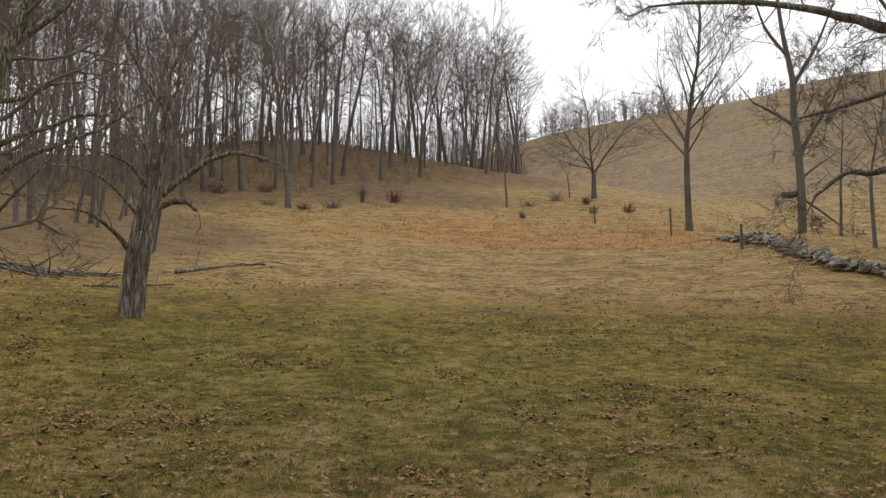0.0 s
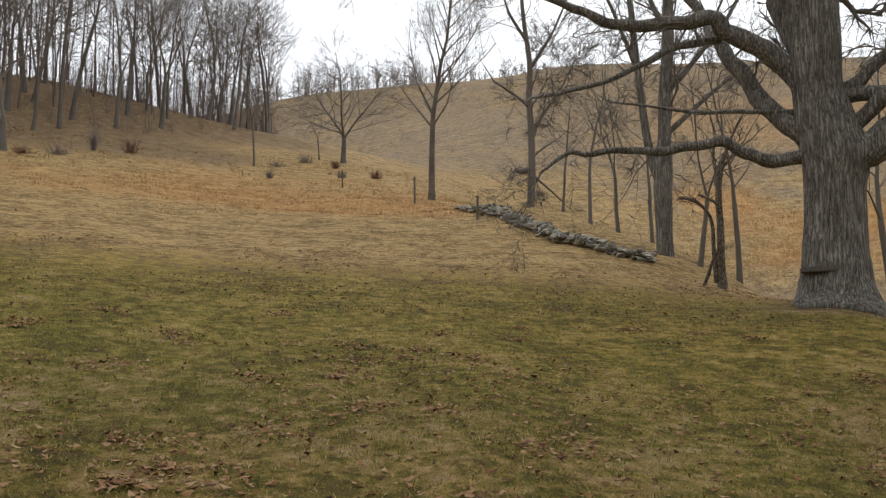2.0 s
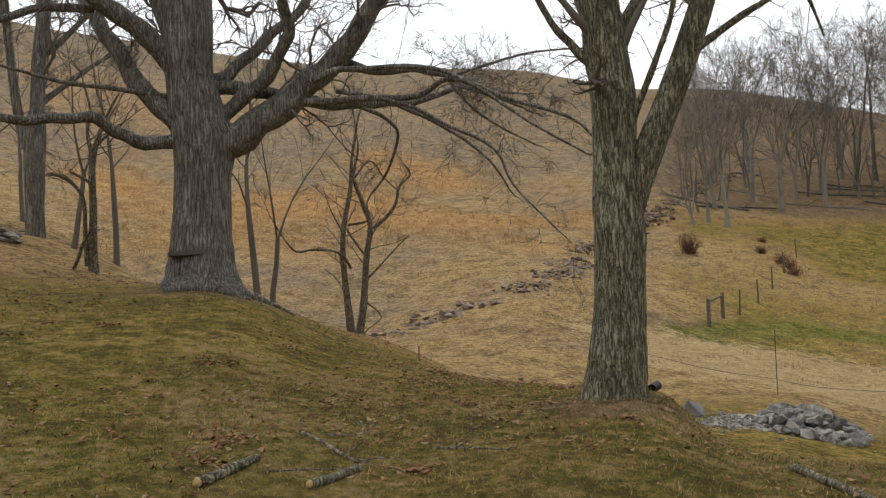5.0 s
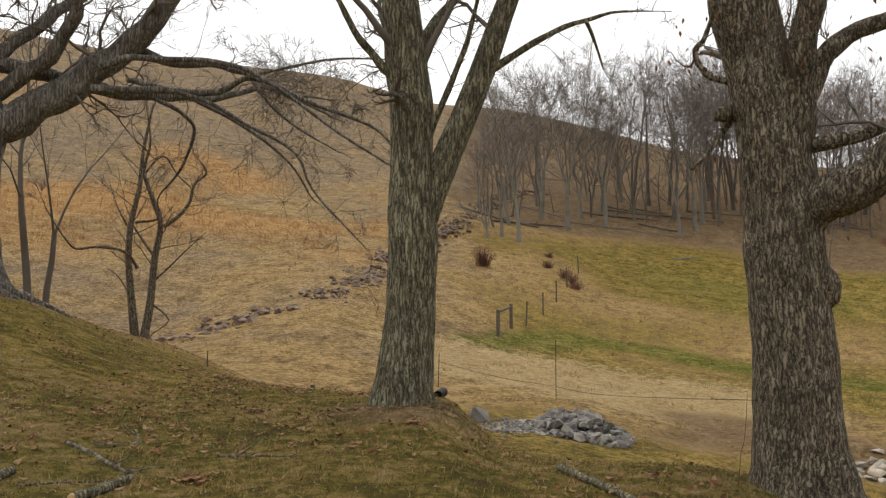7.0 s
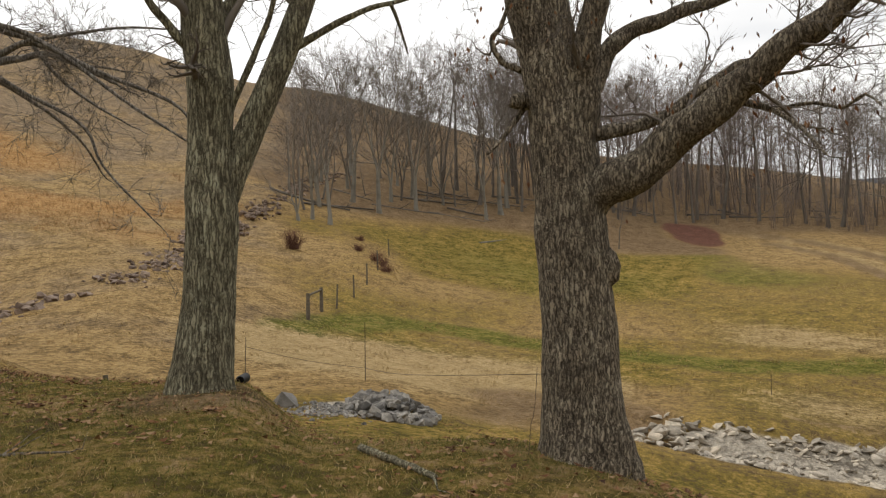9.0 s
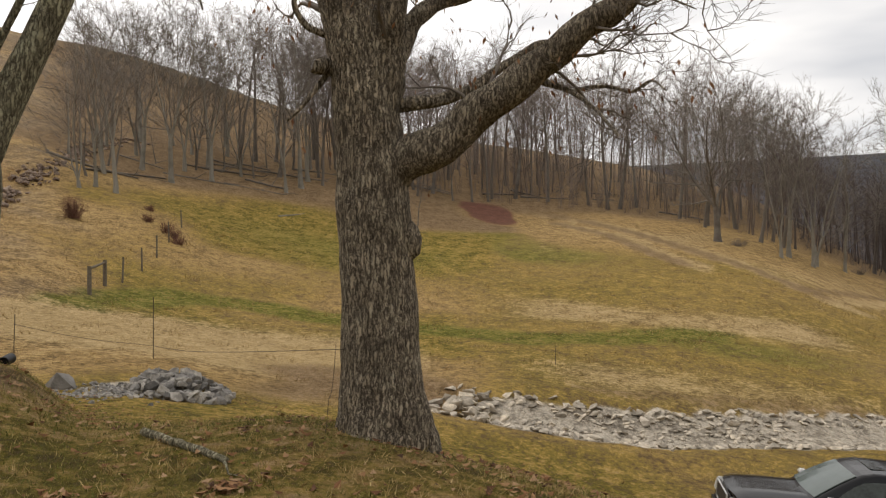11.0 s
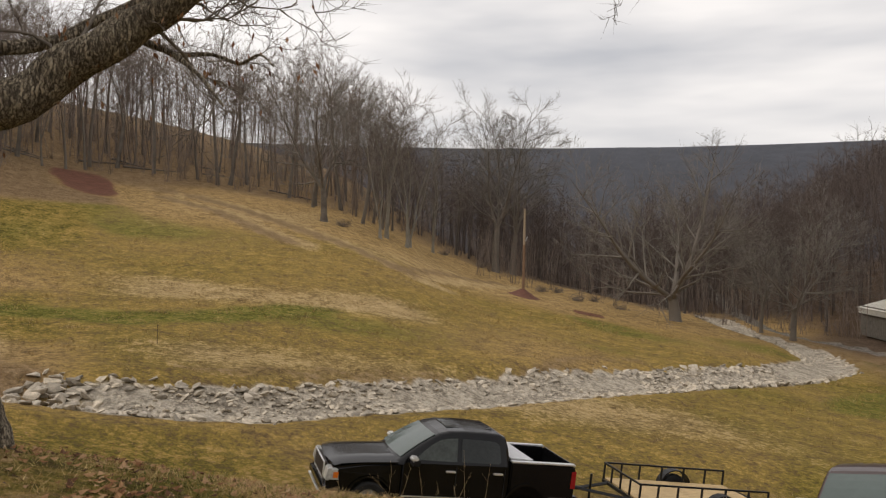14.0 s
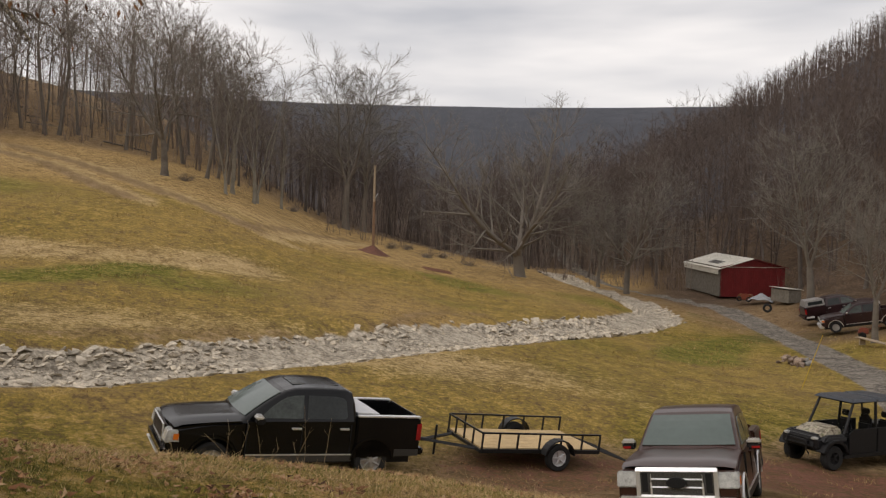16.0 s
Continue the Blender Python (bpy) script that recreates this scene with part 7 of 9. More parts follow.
    solid("windshield", cab_glass(1.13, 0.40, 0.085), WIND_GLASS, cab)
    solid("rear_window", cab_glass(-1.24, -1.34, 0.16), DARK_GLASS, cab)
    for sgn in (1, -1):
        for outline, glass in (([(0.85, 1.31), (0.62, 1.52), (0.43, 1.66), (0.28, 1.74), (0.12, 1.775), (-0.10, 1.79), (-0.10, 1.31)], SIDE_GLASS),
                               ([(-0.20, 1.31), (-0.20, 1.79), (-0.80, 1.785), (-1.0, 1.76), (-1.08, 1.69), (-1.12, 1.36), (-1.07, 1.31)], DARK_GLASS)):
            b, m = Build(), len(outline)
            for off in (-0.01, 0.006):
                b.v += [(px, sgn * (cab_half(pz) + off), pz) for px, pz in outline]
            b.f = [tuple(range(m)), tuple(reversed(range(m, 2 * m)))] + [(k, (k + 1) % m, m + (k + 1) % m, m + k) for k in range(m)]
            solid("side_window", b, glass, cab)
    for dy in (-0.35, 0.25):
        solid("wiper", pane((g[0], g[1], g[5], g[4]), 0.5 + dy * 0.5 - 0.13, 0.5 + dy * 0.5 + 0.17, 0.075, 0.1, 0.03, 0.015), PLASTIC, cab)
    # the face
    if modern:
        grille = solid("grille", box(Build(), 2.66, 2.735, -0.60, 0.60, 0.68, 1.10), MESH_GREY, ob, 0.02)
        for y0 in (-0.575, 0.455):
            solid("side_slot", box(Build(), 2.70, 2.742, y0, y0 + 0.12, 0.72, 1.05), PLASTIC, grille, 0.01)
        for z0, z1, y0, y1 in ((1.06, 1.13, -0.66, 0.66), (0.64, 0.69, -0.66, 0.66), (0.64, 1.13, -0.66, -0.59), (0.64, 1.13, 0.59, 0.66), (0.93, 0.965, -0.42, 0.42), (0.80, 0.835, -0.42, 0.42), (0.68, 1.08, -0.43, -0.40), (0.68, 1.08, 0.40, 0.43)):
            solid("chrome_bar", box(Build(), 2.70, 2.765, y0, y1, z0, z1, (0.035, 0, 0, 0)), CHROME, grille, 0.012)
        badge = Build()
        badge.tube([(2.75, 0, 0.885), (2.785, 0, 0.885)], [0.09, 0.085], 20)
        for k in range(len(badge.v)):
            px, py, pz = badge.v[k]
            badge.v[k] = (px, py * 1.9, pz)
        solid("oval_badge", badge, PLASTIC, grille)
        solid("bumper", box(Build(), 2.50, 2.86, -0.97, 0.97, 0.42, 0.66), CHROME, ob, 0.05)
    else:
        grille = solid("grille", box(Build(), 2.64, 2.715, -0.58, 0.58, 0.74, 1.08), MESH, ob, 0.02)
        for k in range(6):
            z = 0.79 + 0.047 * k
            solid("mesh_bar", box(Build(), 2.70, 2.728, -0.56, 0.56, z, z + 0.016), MESH, grille)
        for z0, z1, y0, y1 in ((1.07, 1.085, -0.6, 0.6), (0.73, 0.745, -0.6, 0.6), (0.73, 1.085, -0.6, -0.585), (0.73, 1.085, 0.585, 0.6)):
            solid("chrome_bar", box(Build(), 2.70, 2.735, y0, y1, z0, z1), CHROME, grille, 0.005)
        solid("bumper", box(Build(), 2.42, 2.78, -0.985, 0.985, 0.46, 0.74), paint, ob, 0.085, "", 3)
        solid("bumper_strip", box(Build(), 2.5, 2.79, -0.95, 0.95, 0.44, 0.47), CHROME, ob, 0.01)
    solid("rear_bumper", box(Build(), -3.06, -2.9, -0.95, 0.95, 0.52, 0.68), CHROME if modern else paint, ob, 0.03)
    if rails:
        bar = Build()
        bar.v = [(-1.38, -0.80, 1.41), (-1.38, 0.80, 1.41), (-1.92, 0.80, 1.40), (-1.92, -0.80, 1.40), (-1.38, -0.80, 1.44), (-1.38, 0.80, 1.44), (-1.92, 0.80, 1.425), (-1.92, -0.80, 1.425)]
        bar.f = [(3, 2, 1, 0), (4, 5, 6, 7)] + [(j, (j + 1) % 4, 4 + (j + 1) % 4, 4 + j) for j in range(4)]
        solid("bed_cover_panel", bar, SILVER, ob)
        hitch = Build()
        hitch.tube([(-3.0, 0, 0.42), (-3.25, 0, 0.42)], [0.035, 0.035], 6)
        hitch.tube([(-3.2, 0, 0.40), (-3.2, 0, 0.98)], [0.03, 0.02], 6)
        solid("tow_hitch", hitch, BLACK_STEEL, ob)
    if canopy:
        solid("canopy", box(Build(), -2.88, -1.30, -0.88, 0.88, 1.38, 1.9, (0.05, 0.15, 0.12, 0.12)), canopy, ob, 0.05)
        for s in (1, -1):
            solid("canopy_window", box(Build(), -2.6, -1.5, s * 0.80, s * 0.86, 1.5, 1.78), DARK_GLASS, ob, 0.01)
    return ob


pickup("black_pickup", "glossy black crew-cab pickup with chrome bed rails", 17.66, -8.0, 80, PAINT_BLACK, TRIM_GREY, rails=True)
pickup("brown_pickup", "brown crew-cab pickup with a large chrome grille", 10.4, -13.41, 118.3, PAINT_BROWN, PLASTIC, modern=True)


def utility_trailer():
    ob = stand("utility_trailer", "black steel utility trailer with a bare plank deck", 17.0, -14.7, 77.6, 3.4, category="trailer")
    L, W, D, H = 1.78, 0.98, 0.50, 0.92
    frame_ = Build()
    for s in (1, -1):
        box(frame_, -L, L, s * W - 0.03, s * W + 0.03, D - 0.1, D)
    for x in (-L, -0.6, 0.6, L):
        box(frame_, x - 0.03, x + 0.03, -W, W, D - 0.1, D - 0.02)
    solid("frame", frame_, BLACK_STEEL, ob, 0.006)
    wood = plain("new_pine_plank", (0.46, 0.33, 0.17), 0.7, 0.0, 0.2, 3.0, 0.3)
    n = 13
    for k in range(n):
        y0 = -W + 0.04 + k * (2 * W - 0.08) / n
        solid("plank", box(Build(), -L + 0.03, L - 0.03, y0 + 0.004, y0 + (2 * W - 0.08) / n - 0.004, D - 0.015, D + 0.022), wood, ob, 0.004)
    for s in (1, -1):
        b = Build()
        box(b, -L, L, s * W - 0.022, s * W + 0.022, H - 0.045, H)
        solid("top_rail", b, BLACK_STEEL, ob, 0.005)
        for x in (-L + 0.02, -1.2, -0.55, 0.1, 0.75, 1.28, L - 0.02):
            solid("rail_post", box(Build(), x - 0.02, x + 0.02, s * W - 0.02, s * W + 0.02, D, H - 0.045), BLACK_STEEL, ob)
        wheel(ob, -0.38, s * (W + 0.27), 0.345, 0.2, SILVER, 5, 0.6)
        f = Build()
        prism(f, arch(-0.38, 0.36, 0.46, 172, 8) + arch(-0.38, 0.36, 0.43, 8, 172), s * (W + 0.04) if s > 0 else -W - 0.30, W + 0.30 if s > 0 else s * (W + 0.04))
        solid("fender", f, BLACK_STEEL, ob)
    solid("front_rail", box(Build(), L - 0.022, L + 0.022, -W, W, H - 0.045, H), BLACK_STEEL, ob, 0.005)
    for y in (-0.5, 0.0, 0.5):
        solid("rail_post", box(Build(), L - 0.02, L + 0.02, y - 0.02, y + 0.02, D, H - 0.045), BLACK_STEEL, ob)
    tongue = Build()
    for s in (1, -1):
        tongue.tube([(L, s * 0.7, D - 0.06), (L + 1.15, 0, D - 0.04)], [0.045, 0.045], 4)
    tongue.tube([(L + 1.05, 0, D - 0.04), (L + 1.4, 0, D - 0.02)], [0.05, 0.045], 6)
    solid("tongue", tongue, BLACK_STEEL, ob)
    jack = Build()
    jack.tube([(L + 0.85, 0.08, 0.1), (L + 0.85, 0.08, D + 0.35)], [0.03, 0.03], 8)
    solid("jack", jack, BLACK_STEEL, ob)
    axle = Build()
    axle.tube([(-0.38, -W - 0.1, 0.345), (-0.38, W + 0.1, 0.345)], [0.04, 0.04], 8)
    solid("axle", axle, BLACK_STEEL, ob)
    gate = Build()
    for y in (-0.9, -0.3, 0.3, 0.9):
        gate.tube([(-L, y, D - 0.02), (-L - 1.25, y, 0.12)], [0.022, 0.022], 4)
    for k in range(6):
        s = k / 5
        gate.tube([(-L - 1.25 * s, -0.9, D - 0.02 - (D - 0.14) * s), (-L - 1.25 * s, 0.9, D - 0.02 - (D - 0.14) * s)], [0.018, 0.018], 4)
    solid("ramp_gate", gate, BLACK_STEEL, ob)


utility_trailer()


def side_by_side():
    ob = stand("utility_vehicle", "black side-by-side utility vehicle with a camouflage hood", 13.1, -24.5, 76, 2.95, category="utility vehicle")
    for s in (1, -1):
        for wx in (1.47, -1.47):
            wheel(ob, wx, s * 0.80, 0.345, 0.25, PLASTIC, 5, 0.5, True)
    low = [(1.05, 0.38)] + arch(1.47, 0.36, 0.44, 178, 60, 6) + [(1.98, 0.62), (1.98, 0.86), (1.05, 0.9)]
    solid("front_body", prism(Build(), low, -0.66, 0.66), PLASTIC, ob, 0.03)
    solid("hood", box(Build(), 0.86, 1.82, -0.56, 0.56, 0.90, 1.16, (0.42, 0, 0.10, 0.10)), CAMO, ob, 0.07, "", 3)
    solid("nose", box(Build(), 1.62, 2.06, -0.60, 0.60, 0.58, 1.0, (0.16, 0.05, 0.05, 0.05)), PLASTIC, ob, 0.08, "", 3)
    solid("grille", box(Build(), 1.98, 2.085, -0.36, 0.36, 0.64, 0.82), BLACK_STEEL, ob, 0.02)
    for s in (1, -1):
        lip = arch(1.47, 0.36, 0.52, 165, 20, 7) + arch(1.47, 0.36, 0.43, 20, 165, 7)
        solid("fender", prism(Build(), lip, s * 0.52 if s > 0 else -0.86, 0.86 if s > 0 else -0.52), PLASTIC, ob, 0.02)
        solid("fender_top", box(Build(), 0.95, 1.9, s * 0.5 if s > 0 else -0.8, 0.8 if s > 0 else -0.5, 0.80, 0.98, (0.2, 0, 0.06, 0.06)), PLASTIC, ob, 0.05)
    guard = Build()
    for y in (-0.35, 0.35):
        guard.tube([(2.0, y, 0.42), (2.12, y, 0.6), (2.1, y, 0.86)], [0.02, 0.02, 0.02], 6)
    guard.tube([(2.11, -0.45, 0.7), (2.11, 0.45, 0.7)], [0.02, 0.02], 6)
    solid("brush_guard", guard, BLACK_STEEL, ob)
    for s in (1, -1):
        solid("headlight", box(Build(), 1.86, 2.03, s * 0.42, s * 0.58, 0.86, 0.93), LAMP_GLASS, ob, 0.02)
        solid("front_door", prism(Build(), [(0.84, 0.40), (-0.28, 0.40), (-0.28, 1.12), (0.66, 1.12), (0.84, 0.98)], s * 0.70 - 0.03, s * 0.70 + 0.03), PLASTIC, ob, 0.015)
        solid("rear_door", prism(Build(), [(-0.32, 0.40), (-1.0, 0.40), (-1.08, 0.7), (-1.08, 1.12), (-0.32, 1.12)], s * 0.70 - 0.03, s * 0.70 + 0.03), PLASTIC, ob, 0.015)
        solid("sill", box(Build(), -1.05, 1.05, s * 0.58, s * 0.76, 0.30, 0.40), BLACK_STEEL, ob, 0.01)
    cage = Build()
    for s in (1, -1):
        y = s * 0.66
        cage.tube([(0.98, y, 0.98), (0.55, s * 0.6, 1.86), (-0.35, s * 0.6, 1.90), (-1.2, s * 0.6, 1.86), (-1.35, y, 0.98)], [0.042] * 5, 8)
        cage.tube([(-0.3, y, 0.95), (-0.35, s * 0.6, 1.88)], [0.042, 0.042], 8)
    for x, z in ((0.55, 1.86), (-0.35, 1.9), (-1.2, 1.86)):
        cage.tube([(x, -0.6, z), (x, 0.6, z)], [0.026, 0.026], 8)
    solid("roll_cage", cage, BLACK_STEEL, ob)
    for x0, x1 in ((-0.32, 0.72), (-1.32, -0.36)):
        # black roof panels, their blue sheen painted into the base colour
        solid("roof_panel", box(Build(), x0, x1, -0.72, 0.72, 1.88, 1.98, (0.12, 0.04, 0.1, 0.1)), plain("blue_sheen_black_roof", (0.03, 0.034, 0.042), 0.3, 0.0, 0.2, 2.0), ob, 0.02)
    screen = Build()
    screen.v = [(0.98, -0.6, 1.0), (0.98, 0.6, 1.0), (0.58, 0.56, 1.84), (0.58, -0.56, 1.84), (0.965, -0.6, 0.99), (0.965, 0.6, 0.99), (0.565, 0.56, 1.83), (0.565, -0.56, 1.83)]
    screen.f = [(0, 1, 2, 3), (7, 6, 5, 4)] + [(j, 4 + j, 4 + (j + 1) % 4, (j + 1) % 4) for j in range(4)]
    gm, gt, gb = nodes_of("clear_windscreen")
    gb.inputs["Base Color"].default_value = (0.92, 0.95, 0.93, 1)
    gb.inputs["Transmission Weight"].default_value, gb.inputs["Roughness"].default_value, gb.inputs["IOR"].default_value = 1.0, 0.03, 1.05
    solid("windscreen", screen, gm, ob)
    for x in (0.0, -0.85):
        for y in (0.34, -0.34):
            seat = solid("seat", box(Build(), x - 0.22, x + 0.24, y - 0.23, y + 0.23, 0.55, 0.72), PLASTIC, ob, 0.04)
            solid("seat_back", box(Build(), x - 0.3, x - 0.18, y - 0.22, y + 0.22, 0.68, 1.24), PLASTIC, seat, 0.05)
            solid("headrest", box(Build(), x - 0.3, x - 0.2, y - 0.13, y + 0.13, 1.3, 1.48), PLASTIC, seat, 0.03)
    wh = Build()
    wh.tube([(0.5, 0.34 + 0.17 * math.cos(a * 0.524), 1.1 + 0.15 * math.sin(a * 0.524)) for a in range(13)], [0.016] * 13, 6)
    wh.tube([(0.8, 0.34, 0.95), (0.5, 0.34, 1.1)], [0.02, 0.02], 6)
    solid("steering_wheel", wh, PLASTIC, ob)
    solid("cargo_bed", box(Build(), -2.15, -1.32, -0.7, 0.7, 0.72, 1.02), PLASTIC, ob, 0.02)
    solid("floor_pan", box(Build(), -1.9, 1.2, -0.6, 0.6, 0.32, 0.52), BLACK_STEEL, ob, 0.02)


side_by_side()
pickup("maroon_pickup", "dark maroon pickup parked among the trees", 30.4, -60.6, 34, PAINT_MAROON, PLASTIC, modern=True)
pickup("old_pickup", "faded red and white pickup with a white canopy", 34.3, -65.4, 224, PAINT_MAROON, PAINT_WHITE, canopy=plain("greyish_white_canopy", (0.22, 0.21, 0.20), 0.5, 0.0, 0.25, 3.0))


# ---- barn, sheds and yard things ----
SIDING = plain("weathered_grey_boards", (0.17, 0.155, 0.13), 0.85, 0.0, 0.35, 3.0, 0.4)
RED_WALL = plain("red_metal_siding", (0.16, 0.018, 0.018), 0.5, 0.0, 0.25, 1.5, 0.2)
ROOF_TIN = plain("pale_tin_roof", (0.52, 0.50, 0.44), 0.55, 0.1, 0.22, 1.2, 0.2)
RUST = plain("rusty_steel", (0.16, 0.055, 0.025), 0.8, 0.3, 0.4, 5.0, 0.4)
TARP = plain("faded_grey_tarp", (0.24, 0.25, 0.26), 0.6, 0.0, 0.25, 3.0, 0.4)
POST = plain("weathered_fence_post", (0.14, 0.115, 0.085), 0.9, 0.0, 0.35, 9.0, 0.5)
POLE = plain("treated_pole_wood", (0.30, 0.235, 0.165), 0.85, 0.0, 0.2, 4.0, 0.3)
GALV = plain("galvanised_steel", (0.45, 0.46, 0.47), 0.45, 0.6, 0.15, 6.0)
DIRT = plain("red_brown_dirt", (0.13, 0.058, 0.040), 0.95, 0.0, 0.3, 4.0, 0.8)
YELLOW = plain("yellow_marker_paint", (0.50, 0.33, 0.03), 0.5, 0.0, 0.15, 6.0)
ORANGE = plain("orange_red_machine_paint", (0.17, 0.042, 0.022), 0.55, 0.0, 0.3, 6.0)
PIPE = plain("black_corrugated_plastic", (0.012, 0.012, 0.013), 0.5, 0.0, 0.2, 6.0)
WIRE = plain("rusted_fence_wire", (0.10, 0.075, 0.06), 0.7, 0.6, 0.2, 20.0)
CUT_WOOD = plain("fresh_cut_wood", (0.56, 0.37, 0.16), 0.8, 0.0, 0.2, 14.0, 0.4)


def barn():
    x, y = 56.3, -80.8
    ob = tagged(new("barn"), "low barn with red gable, grey board side and pale tin roof", "barn")
    ob.matrix_basis = pose(x, y, gz(x, y) + 0.2, 0, 0, 149)
    L, W, E, R = 9.8, 7.7, 3.4, 4.25
    n = 22
    side = solid("side_wall", box(Build(), -L, 0, 0.0, 0.12, 0, E), SIDING, ob)
    for k in range(n):
        x0 = -L + k * L / n
        solid("board", box(Build(), x0 + 0.02, x0 + L / n - 0.02, -0.03, 0.0, 0.05 + 0.05 * (k % 3), E - 0.45), SIDING, side, 0.005)
    gable = Build()
    gable.v = [(0, 0, 0), (0, W, 0), (0, W, E), (0, W / 2, R), (0, 0, E), (-0.14, 0, 0), (-0.14, W, 0), (-0.14, W, E), (-0.14, W / 2, R), (-0.14, 0, E)]
    gable.f = [(0, 1, 2, 3, 4), (9, 8, 7, 6, 5)] + [(j, 5 + j, 5 + (j + 1) % 5, (j + 1) % 5) for j in range(5)]
    front = solid("gable_wall", gable, RED_WALL, ob)
    for k in range(1, 36):
        yy = k * W / 36
        top = E + (R - E) * (1 - abs(yy - W / 2) / (W / 2)) - 0.05
        solid("siding_rib", box(Build(), 0.0, 0.035, yy - 0.02, yy + 0.02, 0.1, top), RED_WALL, front)
    solid("eave_trim", box(Build(), 0.02, 0.07, 0.1, W - 0.1, E - 0.03, E + 0.03), ROOF_TIN, front)
    solid("back_wall", box(Build(), -L, -L + 0.12, 0.12, W, 0, E), SIDING, ob)
    solid("far_wall", box(Build(), -L + 0.12, -0.14, W - 0.12, W, 0, E), RED_WALL, ob)
    for s in (0, 1):
        r = Build()
        y0, y1, z0 = (-0.35, W / 2, E - 0.30) if s == 0 else (W + 0.35, W / 2, E - 0.12)
        r.v = [(-L - 0.3, y0, z0), (0.25, y0, z0), (0.25, y1, R + 0.08), (-L - 0.3, y1, R + 0.08)]
        r.v += [(a, b, c + 0.07) for a, b, c in r.v]
        r.f = [(3, 2, 1, 0), (4, 5, 6, 7)] + [(j, (j + 1) % 4, 4 + (j + 1) % 4, 4 + j) for j in range(4)]
        roof = solid("roof", r, ROOF_TIN if s == 0 else RED_WALL, ob)
        if s == 0:
            for k in range(1, 14):
                xx = -L + k * L / 14
                b = Build()
                b.tube([(xx, y0 + 0.02, z0 + 0.08), (xx, y1, R + 0.16)], [0.025, 0.025], 4)
                solid("roof_seam", b, ROOF_TIN, roof)
            solid("skylight_panel", pane(((-L, y0, z0 + 0.07), (0, y0, z0 + 0.07), (0, y1, R + 0.15), (-L, y1, R + 0.15)), 0.42, 0.72, 0.30, 0.52, 0.02), TRIM_GREY, roof)
    fascia = solid("fascia", box(Build(), -L, 0, -0.30, -0.27, E - 0.85, E - 0.24), ROOF_TIN, ob)


barn()


def junk():
    ob = thing("covered_machinery", 48.2, -76.2, "old machinery under grey tarps with rusty red panels", "scrap heap", turn=20, scale=0.72)
    rnd = random.Random(5)
    b = Build()
    n = 12
    for i in range(n + 1):
        for j in range(n + 1):
            u, v = i / n, j / n
            h = 1.25 * math.sin(math.pi * min(max(u, 0.04), 0.96)) ** 0.4 * math.sin(math.pi * min(max(v, 0.06), 0.94)) ** 0.4
            b.v.append((-1.7 + 3.4 * u, -1.2 + 2.4 * v, h * (0.85 + 0.2 * math.sin(u * 9) * math.cos(v * 7)) + rnd.uniform(-0.03, 0.03)))
    for i in range(n):
        for j in range(n):
            k = i * (n + 1) + j
            b.f.append((k, k + n + 1, k + n + 2, k + 1))
    solid("tarp", b, TARP, ob)
    solid("machine_body", box(Build(), 1.2, 3.4, -0.8, 0.7, 0.25, 1.0, (0.3, 0.1, 0.1, 0.1)), RUST, ob, 0.06)
    solid("side_panel", box(Build(), 1.6, 2.6, 0.7, 0.85, 0.3, 1.15), ORANGE, ob, 0.03)
    for xx in (1.6, 2.9):
        t = lathe(Build(), [(0.2, 0), (0.34, 0), (0.37, 0.08), (0.34, 0.16), (0.2, 0.16)], (xx, 0.7, 0.36), 1, 18)
        solid("machine_wheel", t, RUBBER, ob)
    shed = thing("lean_to_shed", 45.2, -75.6, "small grey board shed with a tin roof", "shed", turn=-15, scale=0.72)
    solid("shed_wall", box(Build(), -1.6, 1.6, -1.1, 1.1, 0, 1.75), SIDING, shed)
    for k in range(12):
        solid("board", box(Build(), -1.6 + k * 0.267 + 0.01, -1.6 + (k + 1) * 0.267 - 0.01, 1.1, 1.13, 0.02, 1.72), SIDING, shed)
    r = Build()
    r.v = [(-1.8, -1.4, 1.7), (1.8, -1.4, 1.7), (1.8, 1.4, 1.95), (-1.8, 1.4, 1.95), (-1.8, -1.4, 1.76), (1.8, -1.4, 1.76), (1.8, 1.4, 2.01), (-1.8, 1.4, 2.01)]
    r.f = [(3, 2, 1, 0), (4, 5, 6, 7)] + [(j, (j + 1) % 4, 4 + (j + 1) % 4, 4 + j) for j in range(4)]
    solid("shed_roof", r, ROOF_TIN, shed)
    tyre = thing("leaning_tyre", 44.0, -70.4, "worn black tyre lying in the grass", "tyre", turn=40)
    solid("tread", lathe(Build(), [(0.22, 0), (0.38, 0), (0.42, 0.06), (0.42, 0.2), (0.38, 0.26), (0.22, 0.26), (0.22, 0)], (0, 0, 0.4), 1, 20), RUBBER, tyre)
    bench = thing("plank_bench", 25.5, -52.4, "long weathered plank bench beside the road", "bench", turn=-25)
    for k in range(3):
        solid("seat_plank", box(Build(), -1.6, 1.6, -0.24 + k * 0.165, -0.09 + k * 0.165, 0.42, 0.47), POLE, bench, 0.006)
    for xx in (-1.2, 1.2):
        solid("bench_leg", box(Build(), xx - 0.06, xx + 0.06, -0.2, 0.2, 0, 0.42), POLE, bench, 0.006)
    tiller = thing("garden_tiller", 28.3, -56.4, "orange-red garden machine standing on dry grass", "garden machine", turn=30)
    solid("engine_cover", box(Build(), -0.4, 0.3, -0.25, 0.25, 0.35, 0.75, (0.12, 0.05, 0.06, 0.06)), ORANGE, tiller, 0.05)
